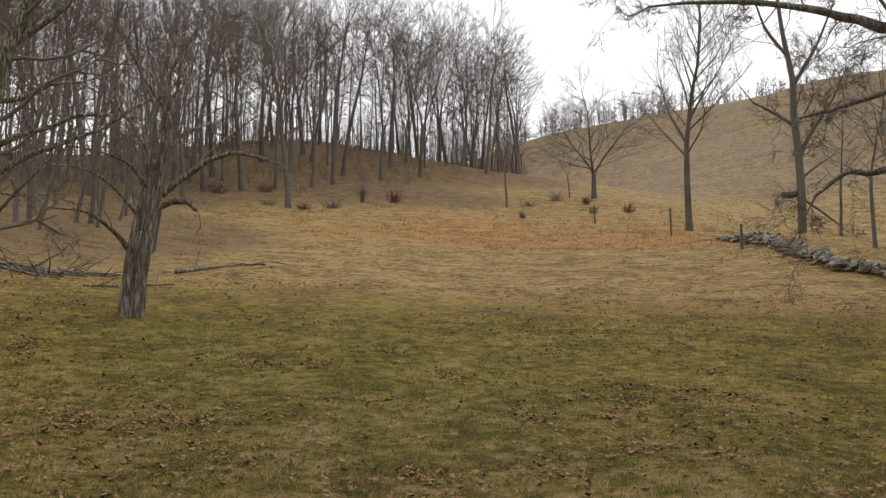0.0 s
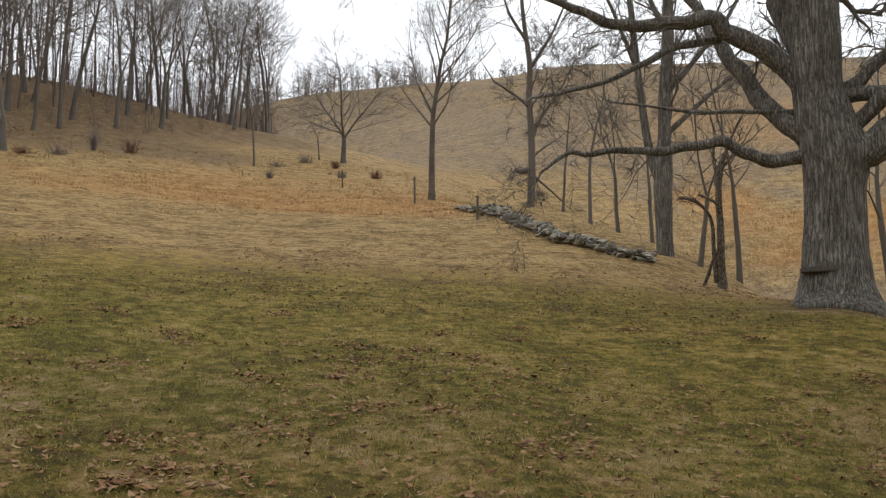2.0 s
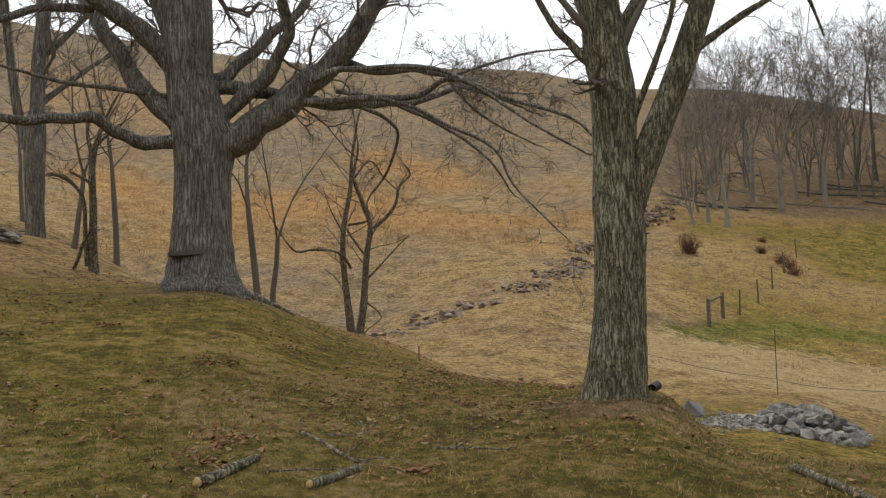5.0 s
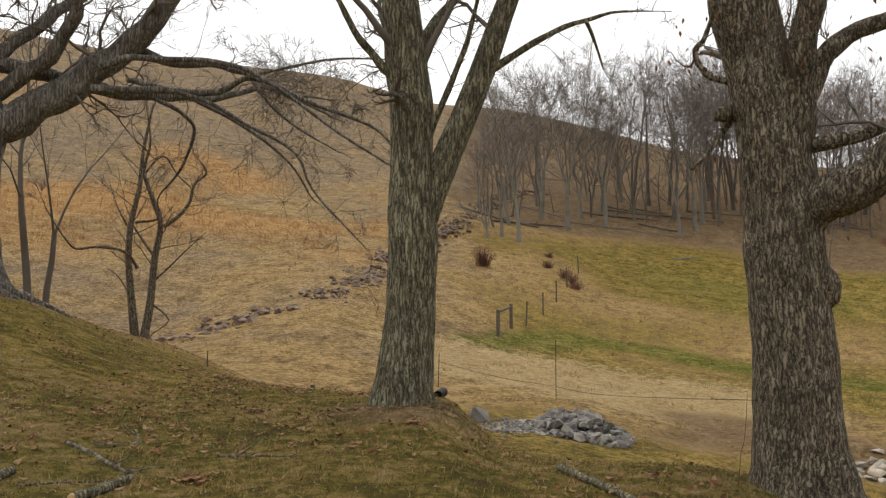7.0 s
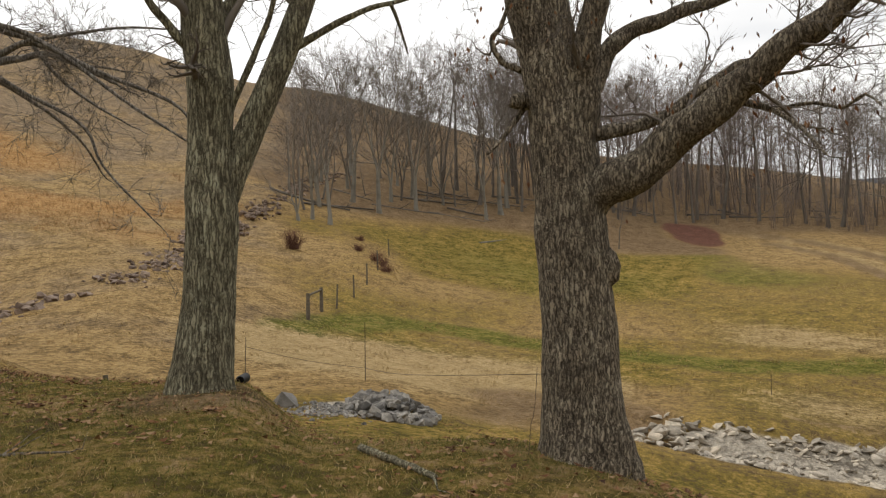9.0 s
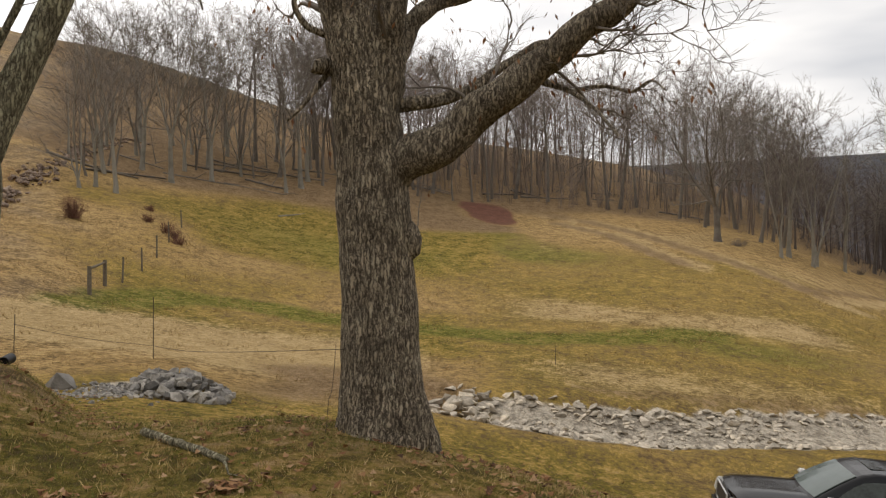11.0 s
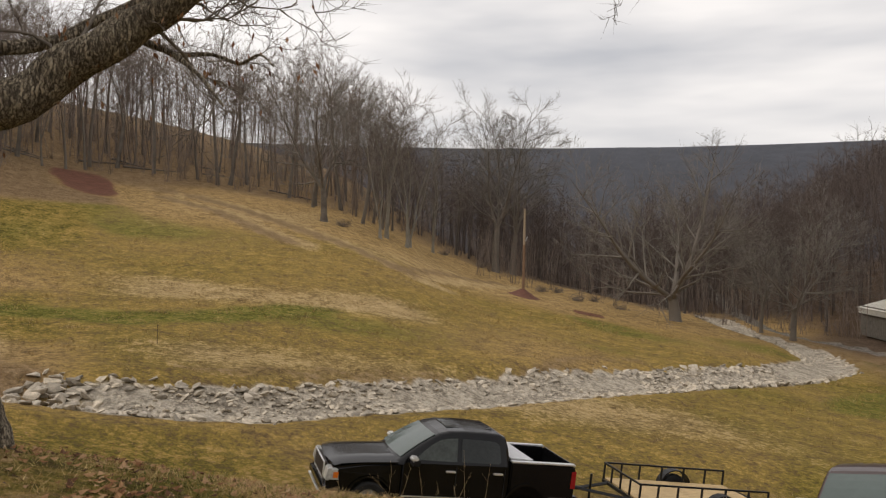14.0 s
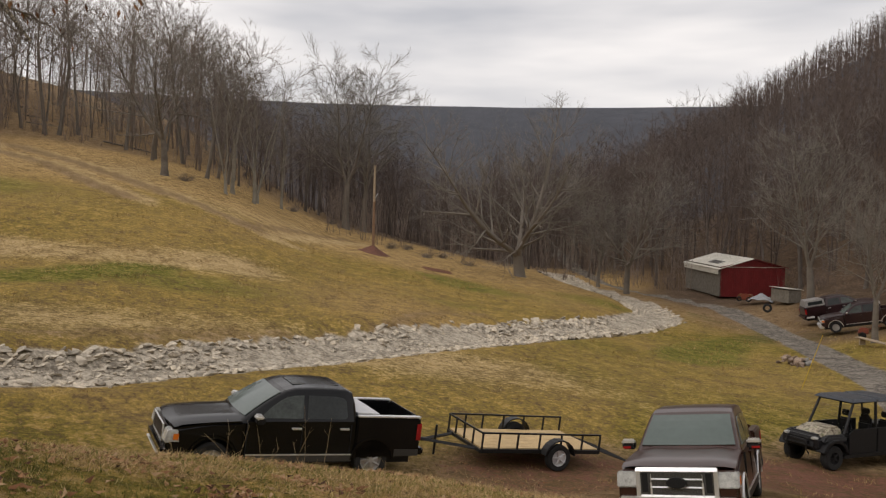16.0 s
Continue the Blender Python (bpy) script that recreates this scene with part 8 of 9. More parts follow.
    for s in (1, -1):
        wheel(tiller, 0.0, s * 0.36, 0.24, 0.12, PLASTIC, 4)
        h = Build()
        h.tube([(-0.3, s * 0.2, 0.6), (-0.9, s * 0.25, 0.95), (-1.15, s * 0.27, 0.95)], [0.018] * 3, 6)
        solid("handle", h, ORANGE, tiller)


junk()


def utility_pole():
    x, y = 72.6, -44.6
    mound = Build()
    rnd = random.Random(4)
    rings, seg = 7, 22
    z0 = gz(x, y)
    for i in range(rings + 1):
        for j in range(seg):
            a, s = 6.283 * j / seg, i / rings
            r = 1.9 * s * (1 + 0.18 * math.sin(3 * a) + 0.08 * math.sin(7 * a))
            px, py = x + r * math.cos(a), y + r * math.sin(a)
            mound.v.append((px, py, gz(px, py) - 0.1 + 1.0 * (1 - s) ** 1.2 + rnd.uniform(0, 0.09)))
    for i in range(rings):
        for j in range(seg):
            j2 = (j + 1) % seg
            mound.f.append((i * seg + j, (i + 1) * seg + j, (i + 1) * seg + j2, i * seg + j2))
    tagged(new("dirt_mound", mound.mesh("dirt_mound", DIRT)), "mound of red-brown dirt round the pole", "dirt mound")
    ob = tagged(new("utility_pole"), "new wooden utility pole with a pale upper half", "utility pole")
    ob.matrix_basis = pose(x, y, z0, 0.6, 0, 0)
    b = Build()
    b.tube([(0, 0, -0.2), (0, 0, 5.4)], [0.15, 0.13], 12)
    solid("lower_pole", b, plain("brown_pole_wood", (0.20, 0.125, 0.08), 0.85, 0.0, 0.2, 4.0, 0.3), ob)
    b = Build()
    b.tube([(0, 0, 5.4), (0, 0, 9.1)], [0.13, 0.11], 12)
    solid("upper_pole", b, POLE, ob, label="pale new wood upper pole")
    b = Build()
    b.tube([(0.1, 0, 6.0), (0.5, -0.5, 5.9), (0.9, -1.0, 6.25)], [0.04, 0.035, 0.03], 6)
    b.tube([(0.1, 0, 5.5), (0.55, -0.55, 5.85)], [0.03, 0.03], 6)
    solid("bracket", b, GALV, ob)


utility_pole()


def fence_things():
    ob = tagged(new("gate_frame"), "weathered wooden brace posts with a top rail", "fence brace")
    a, c = (41.4, 18.0), (44.4, 18.5)
    for (px, py) in (a, c):
        b = Build()
        b.tube([(px, py, gz(px, py) - 0.3), (px + 0.02, py, gz(px, py) + 1.45)], [0.11, 0.10], 8)
        solid("post", b, POST, ob)
    b = Build()
    b.tube([(*a, gz(*a) + 1.32), (*c, gz(*c) + 1.32)], [0.07, 0.06], 8)
    solid("top_rail", b, POST, ob)
    rnd = random.Random(6)
    for px, py, h in ((46.2, 18.3, 1.5), (50.2, 18.7, 1.5), (54.9, 19.5, 1.5), (60.5, 20.6, 1.5), (67, 21.8, 1.5), (4.5, 42.2, 1.4), (5.9, 31.6, 0.9), (0.9, 52.3, 1.1), (14.0, 9.9, 0.5)):
        b = Build()
        b.tube([(0, 0, -0.3), (rnd.gauss(0, 0.04), rnd.gauss(0, 0.04), h)], [0.06, 0.05], 7)
        p = thing("fence_post", px, py, "weathered grey wooden fence post in dry grass", "fence post", "old fence posts")
        solid("post_shaft", b, POST, p)
    for px, py, h in ((27.3, 9.7, 2.0), (25.6, 13.3, 1.2), (34.2, 3.4, 1.1), (14.5, -3.6, 0.5), (35.2, -4.2, 0.8), (13.8, 12.5, 0.35)):
        p = thing("fence_rod", px, py, "thin rusty steel fence rod", "fence rod", "thin fence rods")
        b = Build()
        b.tube([(0, 0, -0.2), (rnd.gauss(0, 0.03), rnd.gauss(0, 0.03), h)], [0.014, 0.012], 5)
        solid("rod", b, WIRE, p)

    def strand(label, *pts):
        b = Build()
        line = []
        for (p, q) in zip(pts, pts[1:]):
            for k in range(8):
                s = k / 8
                line.append((p[0] + (q[0] - p[0]) * s, p[1] + (q[1] - p[1]) * s, p[2] + (q[2] - p[2]) * s - 0.10 * math.sin(math.pi * s)))
        line.append(pts[-1])
        b.tube(line, [0.0011 + 0.00018 * math.hypot(q[0], q[1]) for q in line], 4)
        tagged(new("fence_wire", b.mesh("fence_wire", WIRE)), label, "fence wire")

    strand("sagging rusty fence wire strung from the oak", (7.05, 0.88, 0.95), (27.3, 9.7, gz(27.3, 9.7) + 0.45), (25.6, 13.3, gz(25.6, 13.3) + 0.9))
    strand("upper rusty fence wire strung from the oak", (7.05, 0.86, 1.28), (34.2, 3.4, gz(34.2, 3.4) + 0.75))
    strand("loose rusty wire hanging down the oak", (7.03, 0.94, 1.0), (6.98, 0.99, 0.6), (7.0, 1.06, 0.25))
    p = thing("culvert_pipe", 9.83, 4.89, "black corrugated plastic drain pipe lying in grass", "drain pipe", turn=-72, z=0.53, scale=0.45)
    prof = []
    for k in range(19):
        prof.append((0.115 + (0.012 if k % 2 else 0), k * 0.05))
    prof += [(0.10, 0.9), (0.10, 0.0), (0.115, 0.0)]
    solid("pipe_shell", lathe(Build(), prof, (0, -0.45, 0.14), 1, 20), PIPE, p)
    # added black discs inside both ends stand in for the shade within the pipe
    for end in (-0.42, 0.42):
        solid("pipe_mouth", lathe(Build(), [(0.001, 0), (0.101, 0)], (0, end, 0.14), 1, 20), plain("pipe_shade_black", (0.004, 0.004, 0.004), 0.95, 0.0, 0.2, 6.0), p)
    y = thing("marker_pole", 21.0, -35.9, "leaning yellow plastic marker pole", "marker pole")
    b = Build()
    b.tube([(0.07, 0.1, -0.3), (-0.5, -0.66, 2.5)], [0.018, 0.015], 6)
    solid("pole_shaft", b, YELLOW, y)
    head = tagged(new("culvert_headwall"), "broken stone headwall round a dark culvert mouth", "headwall")
    rnd = random.Random(31)
    for _ in range(34):
        u, v = 25.6 + rnd.gauss(0, 0.42), -43.4 + rnd.gauss(0, 0.42)
        stone_at(GREY if rnd.random() < 0.15 else BROWN, head, rnd, u, v, gz(u, v) + rnd.uniform(0, 0.35), rnd.uniform(0.5, 1.2), 30)


fence_things()


def nailed_board():
    """An old board across the foot of the spreading tree."""
    ob = tagged(new("nailed_board"), "short weathered dark board nailed across the old trunk", "board")
    ob.matrix_basis = pose(9.31, 14.33, 2.84, 0, -3, -22.9)
    solid("plank", box(Build(), -0.34, 0.34, -0.12, 0.22, -0.05, 0.05), plain("dark_old_board", (0.11, 0.092, 0.074), 0.9, 0.0, 0.4, 9.0, 0.4), ob, 0.012)


nailed_board()


def log_at(name, label, pts, r0, r1, material, cut=False, category="log", twigs=0, seed=1):
    """A stick or log lying on the ground along (x, y) points."""
    rnd = random.Random(seed)
    line = [Vector((px, py, gz(px, py) + r0 * 0.75)) for px, py in pts]
    ob = tagged(new(name), label, category)
    b = Build()
    fine, rad = curve([(*p, r0 + (r1 - r0) * k / (len(line) - 1)) for k, p in enumerate(line)], 5)
    fine = [fine[0]] + [p + Vector((rnd.gauss(0, 0.12), rnd.gauss(0, 0.12), abs(rnd.gauss(0, 0.1)))) * r0 for p in fine[1:-1]] + [fine[-1]]
    b.tube(fine, rad, 9, True, 0.06, seed)
    for _ in range(twigs):
        k = rnd.randrange(2, len(fine))
        d = spread(rnd, fine[k] - fine[k - 1], rnd.uniform(0.4, 1.0), rnd.uniform(0, 6.28))
        d.z = abs(d.z) * 0.5
        q = bend(rnd, fine[k], d, rnd.uniform(8, 22) * r0 + 0.15, 4, 0.2, -0.03)
        b.tube(q, [r0 * 0.4, r0 * 0.33, r0 * 0.25, r0 * 0.16, r0 * 0.06], 5, False)
    part("bark", b, material, ob)
    if cut:
        d = (fine[0] - fine[1]).normalized()
        c = Build()
        c.tube([fine[0] - d * 0.002, fine[0] + d * r0 * 0.35], [r0 * 0.96, r0 * 0.75], 9, True, 0.15, seed)
        part("cut_end", c, CUT_WOOD, ob, "fresh yellow broken end")
    return ob


log_at("cut_log", "short grey log with a fresh yellow broken end", [(3.68, 4.92), (4.0, 5.04), (4.34, 5.2)], 0.038, 0.032, BARK_GREY, True, seed=1)
log_at("cut_log", "short lichened log with an orange broken end", [(4.25, 4.5), (4.5, 4.53), (4.78, 4.6)], 0.034, 0.03, BARK_GREY, True, seed=2)
log_at("fallen_branch", "crooked bare fallen branch on the grass", [(5.17, 5.73), (5.1, 5.35), (4.98, 5.0), (4.9, 4.75)], 0.018, 0.014, BARK_DEAD, category="branch", twigs=3, seed=3)
log_at("fallen_branch", "thin forked fallen branch on the grass", [(5.3, 5.6), (5.55, 5.45), (5.75, 5.6), (5.95, 5.85)], 0.014, 0.008, BARK_DEAD, category="branch", twigs=2, seed=4)
log_at("fallen_branch", "thin curved stick lying on the grass", [(4.2, 4.95), (4.45, 4.85), (4.7, 4.7)], 0.012, 0.007, BARK_OAK, category="branch", twigs=1, seed=5)
log_at("fallen_branch", "pale bare stick lying in leaves", [(5.6, 4.6), (5.75, 4.35), (5.85, 4.1)], 0.014, 0.008, BARK_DEAD, category="branch", twigs=4, seed=6)
log_at("fallen_branch", "grey fallen limb lying across the short grass", [(7.06, 2.37), (6.68, 2.03), (6.38, 1.74), (6.1, 1.5)], 0.034, 0.022, BARK_GREY, category="branch", twigs=1, seed=7)
log_at("fallen_branch", "bare fallen limb lying in the meadow", [(-10.6, 20.0), (-10.3, 21.3), (-9.9, 22.4), (-9.4, 23.2)], 0.06, 0.02, BARK_DEAD, category="branch", twigs=7, seed=8)
log_at("fallen_branch", "pale weathered limb on the turf", [(-10.6, 16.0), (-10.1, 16.6), (-9.4, 17.7)], 0.04, 0.02, BARK_DEAD, category="branch", twigs=4, seed=9)
for k in range(5):
    log_at("fallen_branch", "grey fallen limb in the brush under the trees", [(-14.5 + 0.3 * k, 17.0 + 0.5 * k), (-13.3 + 0.2 * k, 16.9 + 0.3 * k), (-12.0 + 0.25 * k, 16.4 + 0.55 * k)], 0.07 - 0.008 * k, 0.02, BARK_DEAD, category="branch", twigs=5, seed=10 + k)
rnd_log = random.Random(14)
for k in range(26):
    b0 = rnd_log.uniform(65, 106)
    r0 = line_at(b0, 63, 82, 70, 88, 77, 97, 84, 108, 92, 120, 99, 130, 108, 112) + rnd_log.uniform(0, 16)
    cx, cy, a0, half = 0.5 + r0 * math.sin(radians(b0)), r0 * math.cos(radians(b0)), radians(-b0 + rnd_log.gauss(0, 22)), rnd_log.uniform(2, 4.5)
    log_at("fallen_log", "fallen grey tree trunk on the leafy wood floor", [(cx - half * math.cos(a0), cy - half * math.sin(a0)), (cx, cy), (cx + half * math.cos(a0), cy + half * math.sin(a0))], rnd_log.uniform(0.1, 0.2), 0.06, BARK_FAR, twigs=3, seed=40 + k)
log_at("fallen_log", "pale bare fallen trunk at the edge of the lawn", [(84, 17.5), (86, 16.4), (88.5, 15)], 0.12, 0.05, BARK_PALE, seed=80)


def shrub(name, label, x, y, wide, tall, stems, material, seed, category="bush", twig_r=0.006):
    """A dense bare bush of many thin stems."""
    rnd = random.Random(seed)
    ob = thing(name, x, y, label, category)
    b = Build()
    for _ in range(stems):
        a, out = rnd.uniform(0, 6.283), rnd.random() ** 0.6
        d = Vector((math.cos(a) * out * wide / tall, math.sin(a) * out * wide / tall, 1))
        q = bend(rnd, (rnd.gauss(0, wide * 0.2), rnd.gauss(0, wide * 0.2), -0.05), d, tall * rnd.uniform(0.6, 1.1), 4, 0.13, 0)
        b.tube(q, [twig_r * 2, twig_r * 1.7, twig_r * 1.3, twig_r, twig_r * 0.5], 3, False)
        twigs_on(rnd, b, q, tall * 0.28, 7, twig_r)
    part("brushwood", b, material, ob)
    return ob


RED_TWIG = twig_stuff("reddish_brush", (0.10, 0.045, 0.030), (0.20, 0.10, 0.065))
shrub("round_bush", "dense round reddish-brown bush on the dry slope", 60.5, 27.6, 1.25, 1.7, 150, RED_TWIG, 1)
for k, (x, y, w, h) in enumerate(((63.5, 21.8, 1.2, 1.1), (62.2, 20.8, 1.0, 0.9), (60.6, 20.0, 1.0, 0.8), (65.5, 24, 0.8, 0.8), (70, 25.5, 0.8, 0.7))):
    shrub("brush_heap", "low heap of dark brown brush on the slope", x, y, w, h, 80, RED_TWIG, 10 + k)
for k, (x, y, w, h) in enumerate(((-17.0, 54, 1.4, 0.9), (-14.7, 62.6, 0.8, 1.3), (-2.1, 72.7, 1.3, 0.9), (3.6, 63.5, 0.9, 0.8), (-4.0, 56.1, 0.4, 0.5), (-29.5, 62, 1.6, 1.2), (-21.5, 53.2, 1.4, 0.7), (-18.5, 52.0, 1.2, 0.6), (-4.2, 66, 1.4, 0.6), (0.5, 70, 0.7, 0.8), (0.9, 61, 0.6, 0.6), (-27, 66, 1.2, 0.9), (-16.9, 61, 0.3, 1.6))):
    shrub("meadow_shrub", "low twiggy brown shrub in the dry meadow", x, y, w, h, 70, RED_TWIG if k % 2 else TWIG, 20 + k)
for k, (x, y) in enumerate(((85.5, -28, ), (96, -46), (98, -53), (79.5, -51), (82, -55), (75, -53), (78, -57.5), (71, -56))):
    shrub("hedge_brush", "dark brush at the foot of the trees", x + 4, y - 3, 1.6, 1.0, 80, TWIG, 60 + k)
thick = random.Random(15)
thin_wood = [tree_kind("sapling", "thin bare young tree in the brushy edge", 320 + k, BARK_FAR, TWIG, height=7.5, girth=0.085, clear=0.25, limbs=11, reach=0.28, up=0.8, sub=4, twigs=3, lean=0.1, twig_r=0.005) for k in range(3)]
for k in range(26):
    b0, r0 = thick.uniform(-41, -30), thick.uniform(28, 52)
    plant(thin_wood[k % 3], 0.5 + r0 * math.sin(radians(b0)), r0 * math.cos(radians(b0)), k * 77, thick.uniform(0.7, 1.35), "young trees of the brushy edge", lean=(thick.gauss(0, 5), thick.gauss(0, 5)))
for k in range(16):
    b0 = thick.uniform(64, 80)
    r0 = line_at(b0, 63, 80, 66, 81, 71, 90, 75, 100, 80, 108) + thick.uniform(0, 14)
    plant(thin_wood[k % 3], 0.5 + r0 * math.sin(radians(b0)), r0 * math.cos(radians(b0)), k * 77, thick.uniform(0.8, 1.5), "young trees at the wood's edge")
for t in thin_wood:
    remove(t)


# ---- grass, weeds and fallen leaves, beyond counting ----
def blades(name, label, x, y, height, width, lean, material, seed, lift=0.0):
    """One thin bent triangle of grass for each place."""
    rs = np.random.RandomState(seed)
    n = len(x)
    z = ground_z(x, y) + lift
    r = np.hypot(x - 0.5, y)
    near = np.clip(r / 30, 0.25, 1)
    z = z + near * (0.10 * lumps(x, y, 1.6, 1) + 0.05 * lumps(x, y, 0.5, 2)) + np.clip((r - 25) / 60, 0, 1) * 0.5 * lumps(x, y, 7, 3) - 0.008
    a, t = rs.uniform(0, 6.283, n), rs.uniform(0, 6.283, n)
    dx, dy = np.cos(a) * width / 2, np.sin(a) * width / 2
    sway = height * lean * rs.uniform(0.2, 1.3, n)
    v = np.empty((n, 3, 3))
    v[:, 0] = np.stack([x - dx, y - dy, z], 1)
    v[:, 1] = np.stack([x + dx, y + dy, z], 1)
    v[:, 2] = np.stack([x + np.cos(t) * sway, y + np.sin(t) * sway, z + height], 1)
    me = bpy.data.meshes.new(name)
    me.vertices.add(n * 3)
    me.vertices.foreach_set("co", v.ravel())
    me.loops.add(n * 3)
    me.loops.foreach_set("vertex_index", np.arange(n * 3))
    me.polygons.add(n)
    me.polygons.foreach_set("loop_start", np.arange(0, n * 3, 3))
    me.update(calc_edges=True)
    me.materials.append(material)
    return tagged(new(name, me), label, "grass", kind="stuff")


def polar(rs, n, b0, b1, r0, r1, power=1.0):
    b = np.radians(rs.uniform(b0, b1, n))
    r = r0 + (r1 - r0) * rs.uniform(0, 1, n) ** power
    return 0.5 + r * np.sin(b), r * np.cos(b)


def keep_off(x, y):
    """Where grass grows: away from road, channel and bare ground."""
    d, s = along(ROAD, x, y)
    c, s2 = along(CHANNEL, x, y)
    return (d > 1.6) & ((c > 2.0 + s2) | (s2 < 0.03))


GRASS_TURF = island_stuff("short_turf_blades", (0.055, 0.066, 0.012), (0.12, 0.128, 0.024), (0.20, 0.178, 0.045), (0.33, 0.25, 0.09), (0.48, 0.36, 0.16))
GRASS_GREEN = island_stuff("close_turf_blades", (0.060, 0.072, 0.010), (0.115, 0.125, 0.018), (0.18, 0.165, 0.030), (0.30, 0.215, 0.065))
GRASS_TAN = island_stuff("dry_grass_blades", (0.13, 0.08, 0.028), (0.28, 0.178, 0.066), (0.40, 0.275, 0.112), (0.52, 0.39, 0.185))
GRASS_SEDGE = island_stuff("broomsedge_blades", (0.27, 0.14, 0.05), (0.39, 0.215, 0.085), (0.47, 0.31, 0.145))
GRASS_BANK = island_stuff("matted_bank_grass", (0.14, 0.085, 0.036), (0.30, 0.185, 0.078), (0.40, 0.265, 0.12), (0.48, 0.34, 0.17))
LEAF = island_stuff("fallen_oak_leaves", (0.055, 0.026, 0.013), (0.15, 0.065, 0.028), (0.24, 0.118, 0.05), (0.31, 0.175, 0.085), (0.36, 0.235, 0.13))

rs = np.random.RandomState(3)
x, y = polar(rs, 225000, -42, 158, 2.5, 17, 0.85)
turf_here = 0.6 * lumps(x, y, 1.1, 8) + lumps(x, y, 0.3, 9)
green = turf_here > -0.08
blades("turf", "short winter turf of mixed green and tan blades", x[green], y[green], rs.uniform(0.015, 0.055, green.sum()), rs.uniform(0.005, 0.011, green.sum()), 1.0, GRASS_TURF, 1)
blades("dry_turf", "short dead tan grass in the turf", x[~green], y[~green], rs.uniform(0.012, 0.045, (~green).sum()), rs.uniform(0.005, 0.011, (~green).sum()), 1.4, GRASS_TAN, 2)

# dense short blades where the lawn is close by
x, y = polar(rs, 150000, -42, 135, 2.5, 8.5, 0.9)
patch = lumps(x, y, 0.7, 41) + 0.6 * lumps(x, y, 0.2, 42)
fresh = patch > -0.02
blades("near_turf", "short green and straw blades of the close lawn", x[fresh], y[fresh], rs.uniform(0.012, 0.04, fresh.sum()), rs.uniform(0.0025, 0.005, fresh.sum()), 1.5, GRASS_GREEN, 11)
blades("near_thatch", "matted dead blades of the close lawn", x[~fresh], y[~fresh], rs.uniform(0.006, 0.026, (~fresh).sum()), rs.uniform(0.003, 0.006, (~fresh).sum()), 3.0, GRASS_TAN, 12)

# longer tufts standing out of the lawn
x, y = polar(rs, 3000, -42, 130, 2.8, 17, 0.9)
ok = lumps(x, y, 0.8, 31) > -0.1
x, y = np.repeat(x[ok], 13), np.repeat(y[ok], 13)
x, y = x + rs.normal(0, 0.035, len(x)), y + rs.normal(0, 0.035, len(x))
half = lumps(x, y, 1.4, 32) > 0
blades("lawn_tufts", "longer green tufts standing in the lawn", x[half], y[half], rs.uniform(0.03, 0.09, half.sum()), 0.006, 0.8, GRASS_TURF, 6)
blades("dead_tufts", "longer dead tan tufts standing in the lawn", x[~half], y[~half], rs.uniform(0.03, 0.09, (~half).sum()), 0.006, 0.9, GRASS_TAN, 7)

# rough tan grass further out, in tufts
x, y = polar(rs, 4200, -42, 158, 15, 75, 0.75)
ok = keep_off(x, y)
x, y = x[ok], y[ok]
far = np.hypot(x, y)
tx = np.repeat(x, 16) + rs.normal(0, 0.16, len(x) * 16) * np.repeat(far, 16) / 30
ty = np.repeat(y, 16) + rs.normal(0, 0.16, len(x) * 16) * np.repeat(far, 16) / 30
h = rs.uniform(0.05, 0.16, len(tx)) * np.repeat(np.clip(far / 30, 0.5, 1.6), 16)
blades("meadow_grass", "tufts of dry tan pasture grass", tx, ty, h, 0.006 + 0.0004 * np.hypot(tx, ty), 0.8, GRASS_TAN, 3)

# orange broomsedge on the far slope and across the meadow
px, py = [], []
for b0, b1, r0, r1, n in ((-27, 12, 33, 52, 1900), (24, 62, 62, 105, 2400), (42, 60, 30, 50, 60)):
    x, y = polar(rs, n, b0, b1, r0, r1)
    ok = lumps(x, y, 5, 7) > (-0.12 if r0 > 50 else -0.25)
    px.append(x[ok])
    py.append(y[ok])
x, y = np.concatenate(px), np.concatenate(py)
far = np.hypot(x, y)
tx = np.repeat(x, 14) + rs.normal(0, 0.2, len(x) * 14) * np.repeat(far, 14) / 45
ty = np.repeat(y, 14) + rs.normal(0, 0.2, len(x) * 14) * np.repeat(far, 14) / 45
blades("broomsedge", "standing clumps of orange broomsedge grass", tx, ty, rs.uniform(0.10, 0.5, len(tx)) * np.where(np.hypot(tx, ty) < 55, 0.3, 1), 0.003 + 0.0003 * np.hypot(tx, ty), 0.6, GRASS_SEDGE, 4)

# tall dead grass on the crest of the bank
x, y = polar(rs, 620, 100, 142, 6.0, 8.8)
tx = np.repeat(x, 40) + rs.normal(0, 0.09, len(x) * 40)
ty = np.repeat(y, 40) + rs.normal(0, 0.09, len(x) * 40)
blades("bank_grass", "matted tall dead grass on the crest of the bank", tx, ty, rs.uniform(0.015, 0.05, len(tx)), rs.uniform(0.004, 0.009, len(tx)), 3.2, GRASS_BANK, 5)


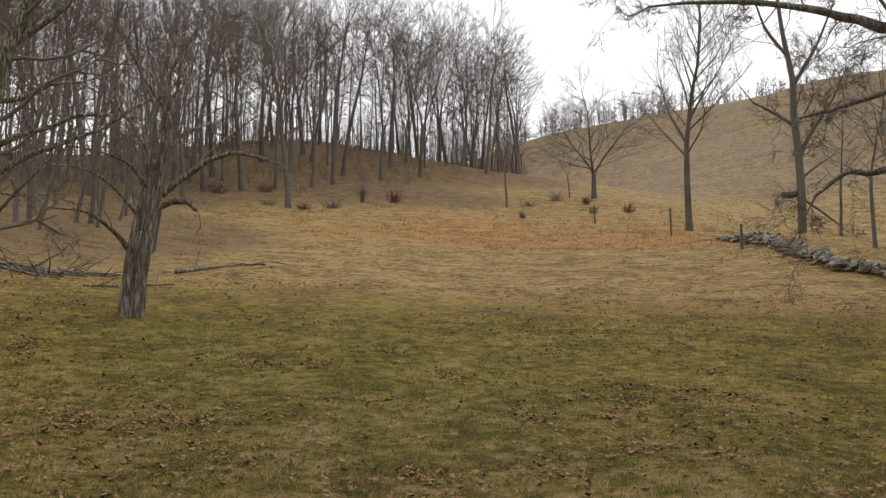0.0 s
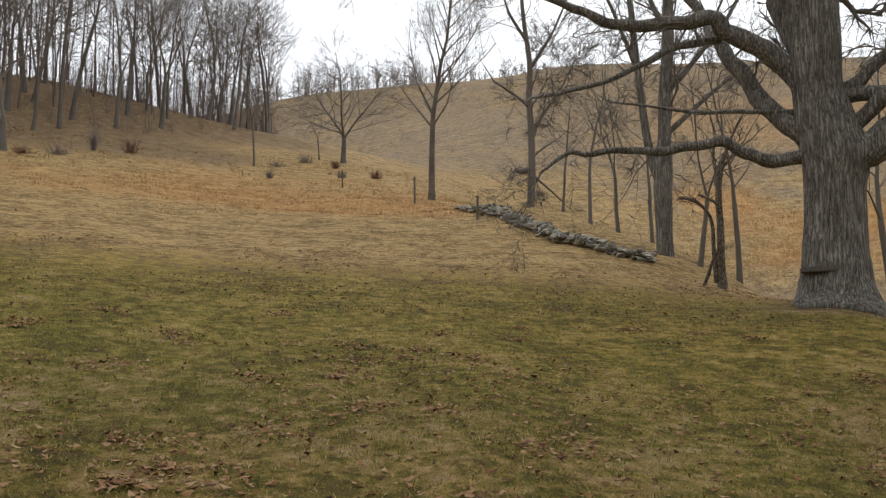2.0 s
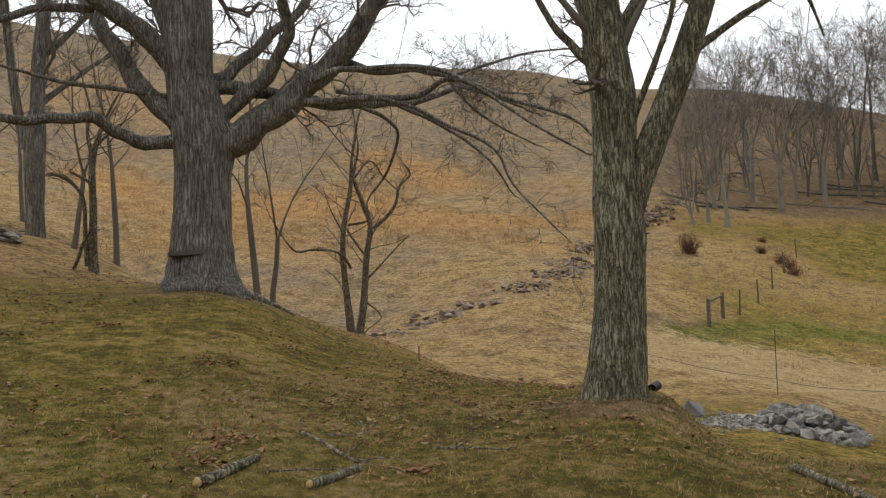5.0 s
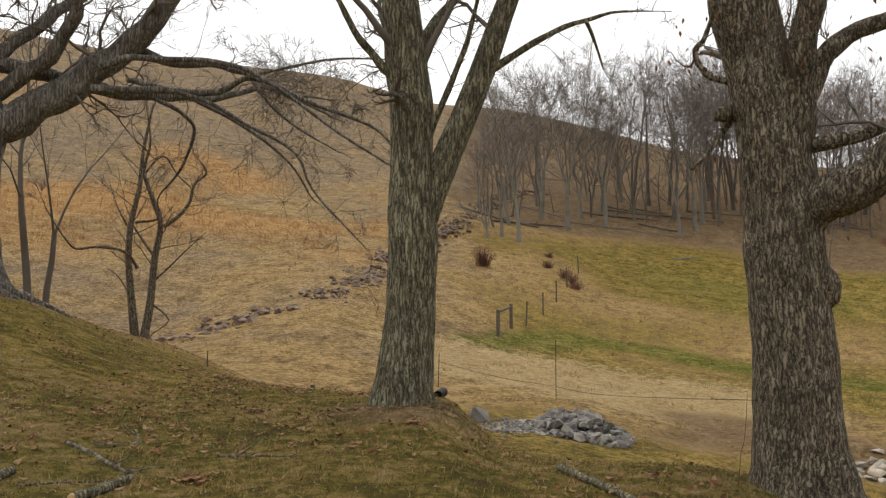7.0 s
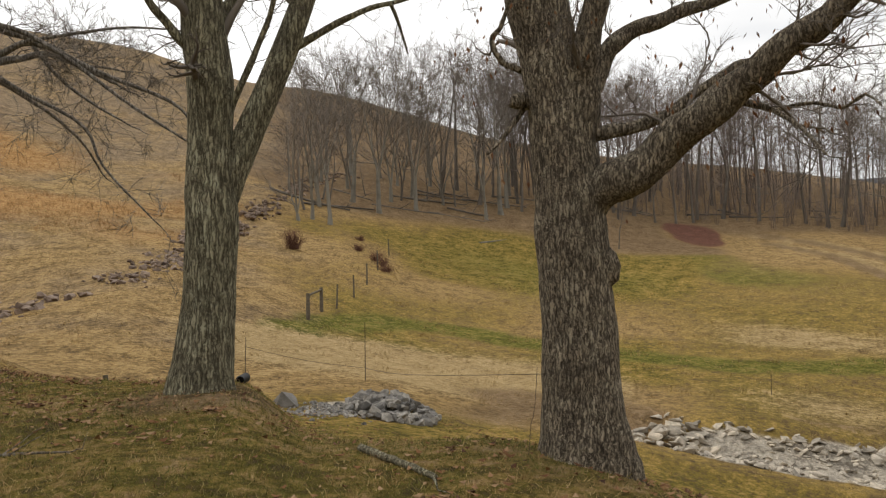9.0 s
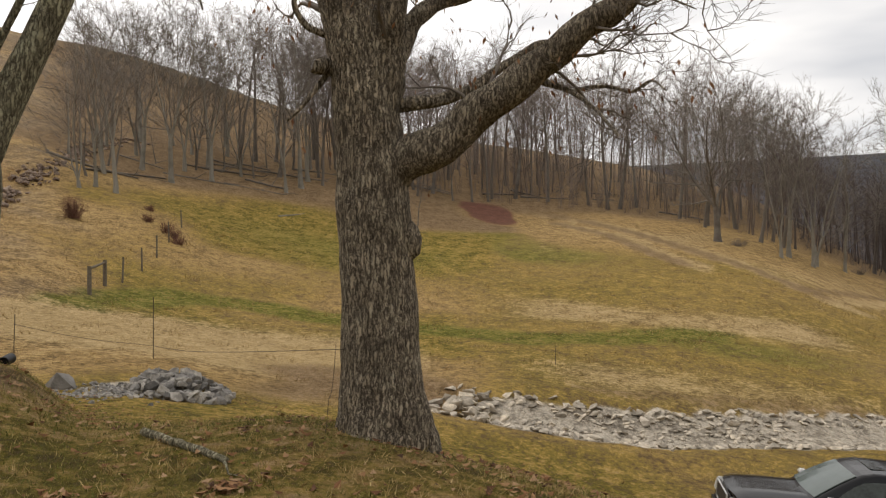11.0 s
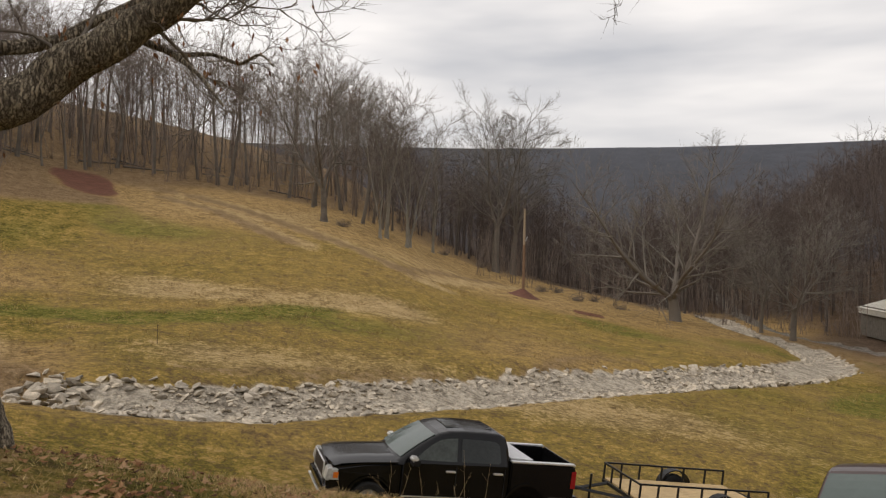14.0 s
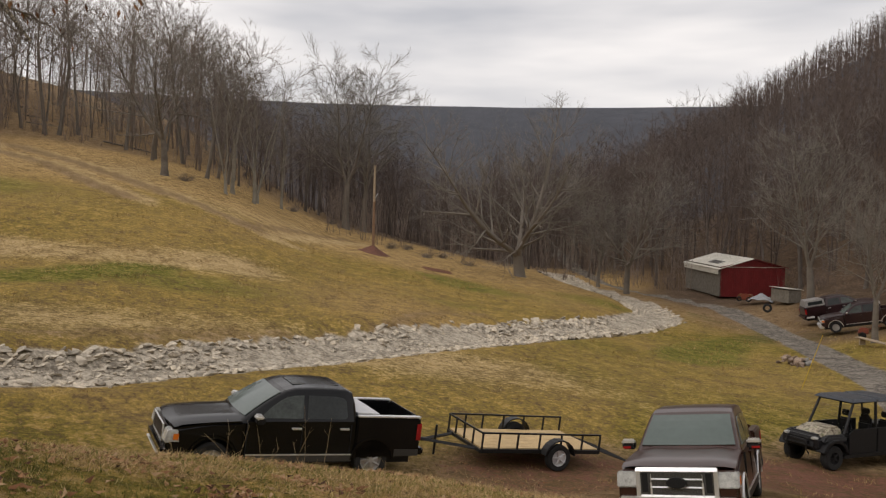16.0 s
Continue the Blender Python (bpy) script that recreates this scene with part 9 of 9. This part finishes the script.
def weed_stalks():
    rnd = random.Random(12)
    b = Build()
    for k in range(44):
        bear, r = (rnd.gauss(114, 2.2), rnd.uniform(7, 8.2)) if k < 8 else (rnd.uniform(106, 132), rnd.uniform(6.5, 8.5))
        if k > 24:
            bear, r = rnd.uniform(48, 64), rnd.uniform(24, 34)
        x, y = 0.5 + r * math.sin(radians(bear)), r * math.cos(radians(bear))
        q = bend(rnd, (x, y, gz(x, y) - 0.03), (rnd.gauss(0, 0.25), rnd.gauss(0, 0.25), 1), rnd.uniform(0.3, 0.65) * (1.4 if k > 24 else 0.9 if k < 8 else 0.35), 4, 0.1, -0.02)
        b.tube(q, [0.0022, 0.002, 0.0017, 0.0013, 0.0008], 3, False)
        twigs_on(rnd, b, q[2:], 0.10, 2, 0.0014)
    tagged(new("weed_stalks", b.mesh("weed_stalks", plain("dead_stalks", (0.34, 0.25, 0.14), 0.9, 0.0, 0.3, 6.0))), "thin dead weed stalks standing in the grass", "weeds", kind="stuff")


weed_stalks()


def leaves():
    """Fallen leaves, each a small cupped blade."""
    rs2 = np.random.RandomState(8)
    x, y = polar(rs2, 52000, -42, 140, 2.6, 22, 0.75)
    ok = (lumps(x, y, 1.3, 5) + 0.5 * lumps(x, y, 0.4, 6) > rs2.uniform(-0.35, 0.55, len(x)))
    x, y = x[ok], y[ok]
    cx, cy = polar(rs2, 150, -42, 140, 2.8, 13, 0.9)
    many = rs2.randint(12, 70, 150)
    size = np.repeat(rs2.uniform(0.05, 0.22, 150), many)
    x = np.concatenate([x, np.repeat(cx, many) + rs2.normal(0, 1, many.sum()) * size])
    y = np.concatenate([y, np.repeat(cy, many) + rs2.normal(0, 1, many.sum()) * size])
    n = len(x)
    r = np.hypot(x - 0.5, y)
    z = ground_z(x, y) + np.clip(r / 30, 0.25, 1) * (0.10 * lumps(x, y, 1.6, 1) + 0.05 * lumps(x, y, 0.5, 2)) + rs2.uniform(0.004, 0.03, n)
    a, s, tip, roll = rs2.uniform(0, 6.283, n), rs2.uniform(0.015, 0.042, n), rs2.normal(0, 0.4, n), rs2.normal(0, 0.5, n)
    ca, sa = np.cos(a), np.sin(a)
    v = np.empty((n, 4, 3))
    for k, (u, w, h) in enumerate(((-1.0, 0, 0.25), (0.0, 0.55, -0.1), (1.0, 0, 0.3), (0.0, -0.55, -0.1))):
        v[:, k, 0] = x + s * (u * ca - w * sa)
        v[:, k, 1] = y + s * (u * sa + w * ca)
        v[:, k, 2] = z + s * (h + u * tip * 0.5 + w * roll * 0.6)
    f = np.arange(n * 4).reshape(n, 4)
    me = bpy.data.meshes.new("fallen_leaves")
    me.from_pydata(v.reshape(-1, 3).tolist(), [], np.concatenate([f[:, [0, 1, 2]], f[:, [0, 2, 3]]]).tolist())
    me.materials.append(LEAF)
    tagged(new("fallen_leaves", me), "scattered dry brown oak leaves on the grass", "leaves", kind="stuff")


leaves()
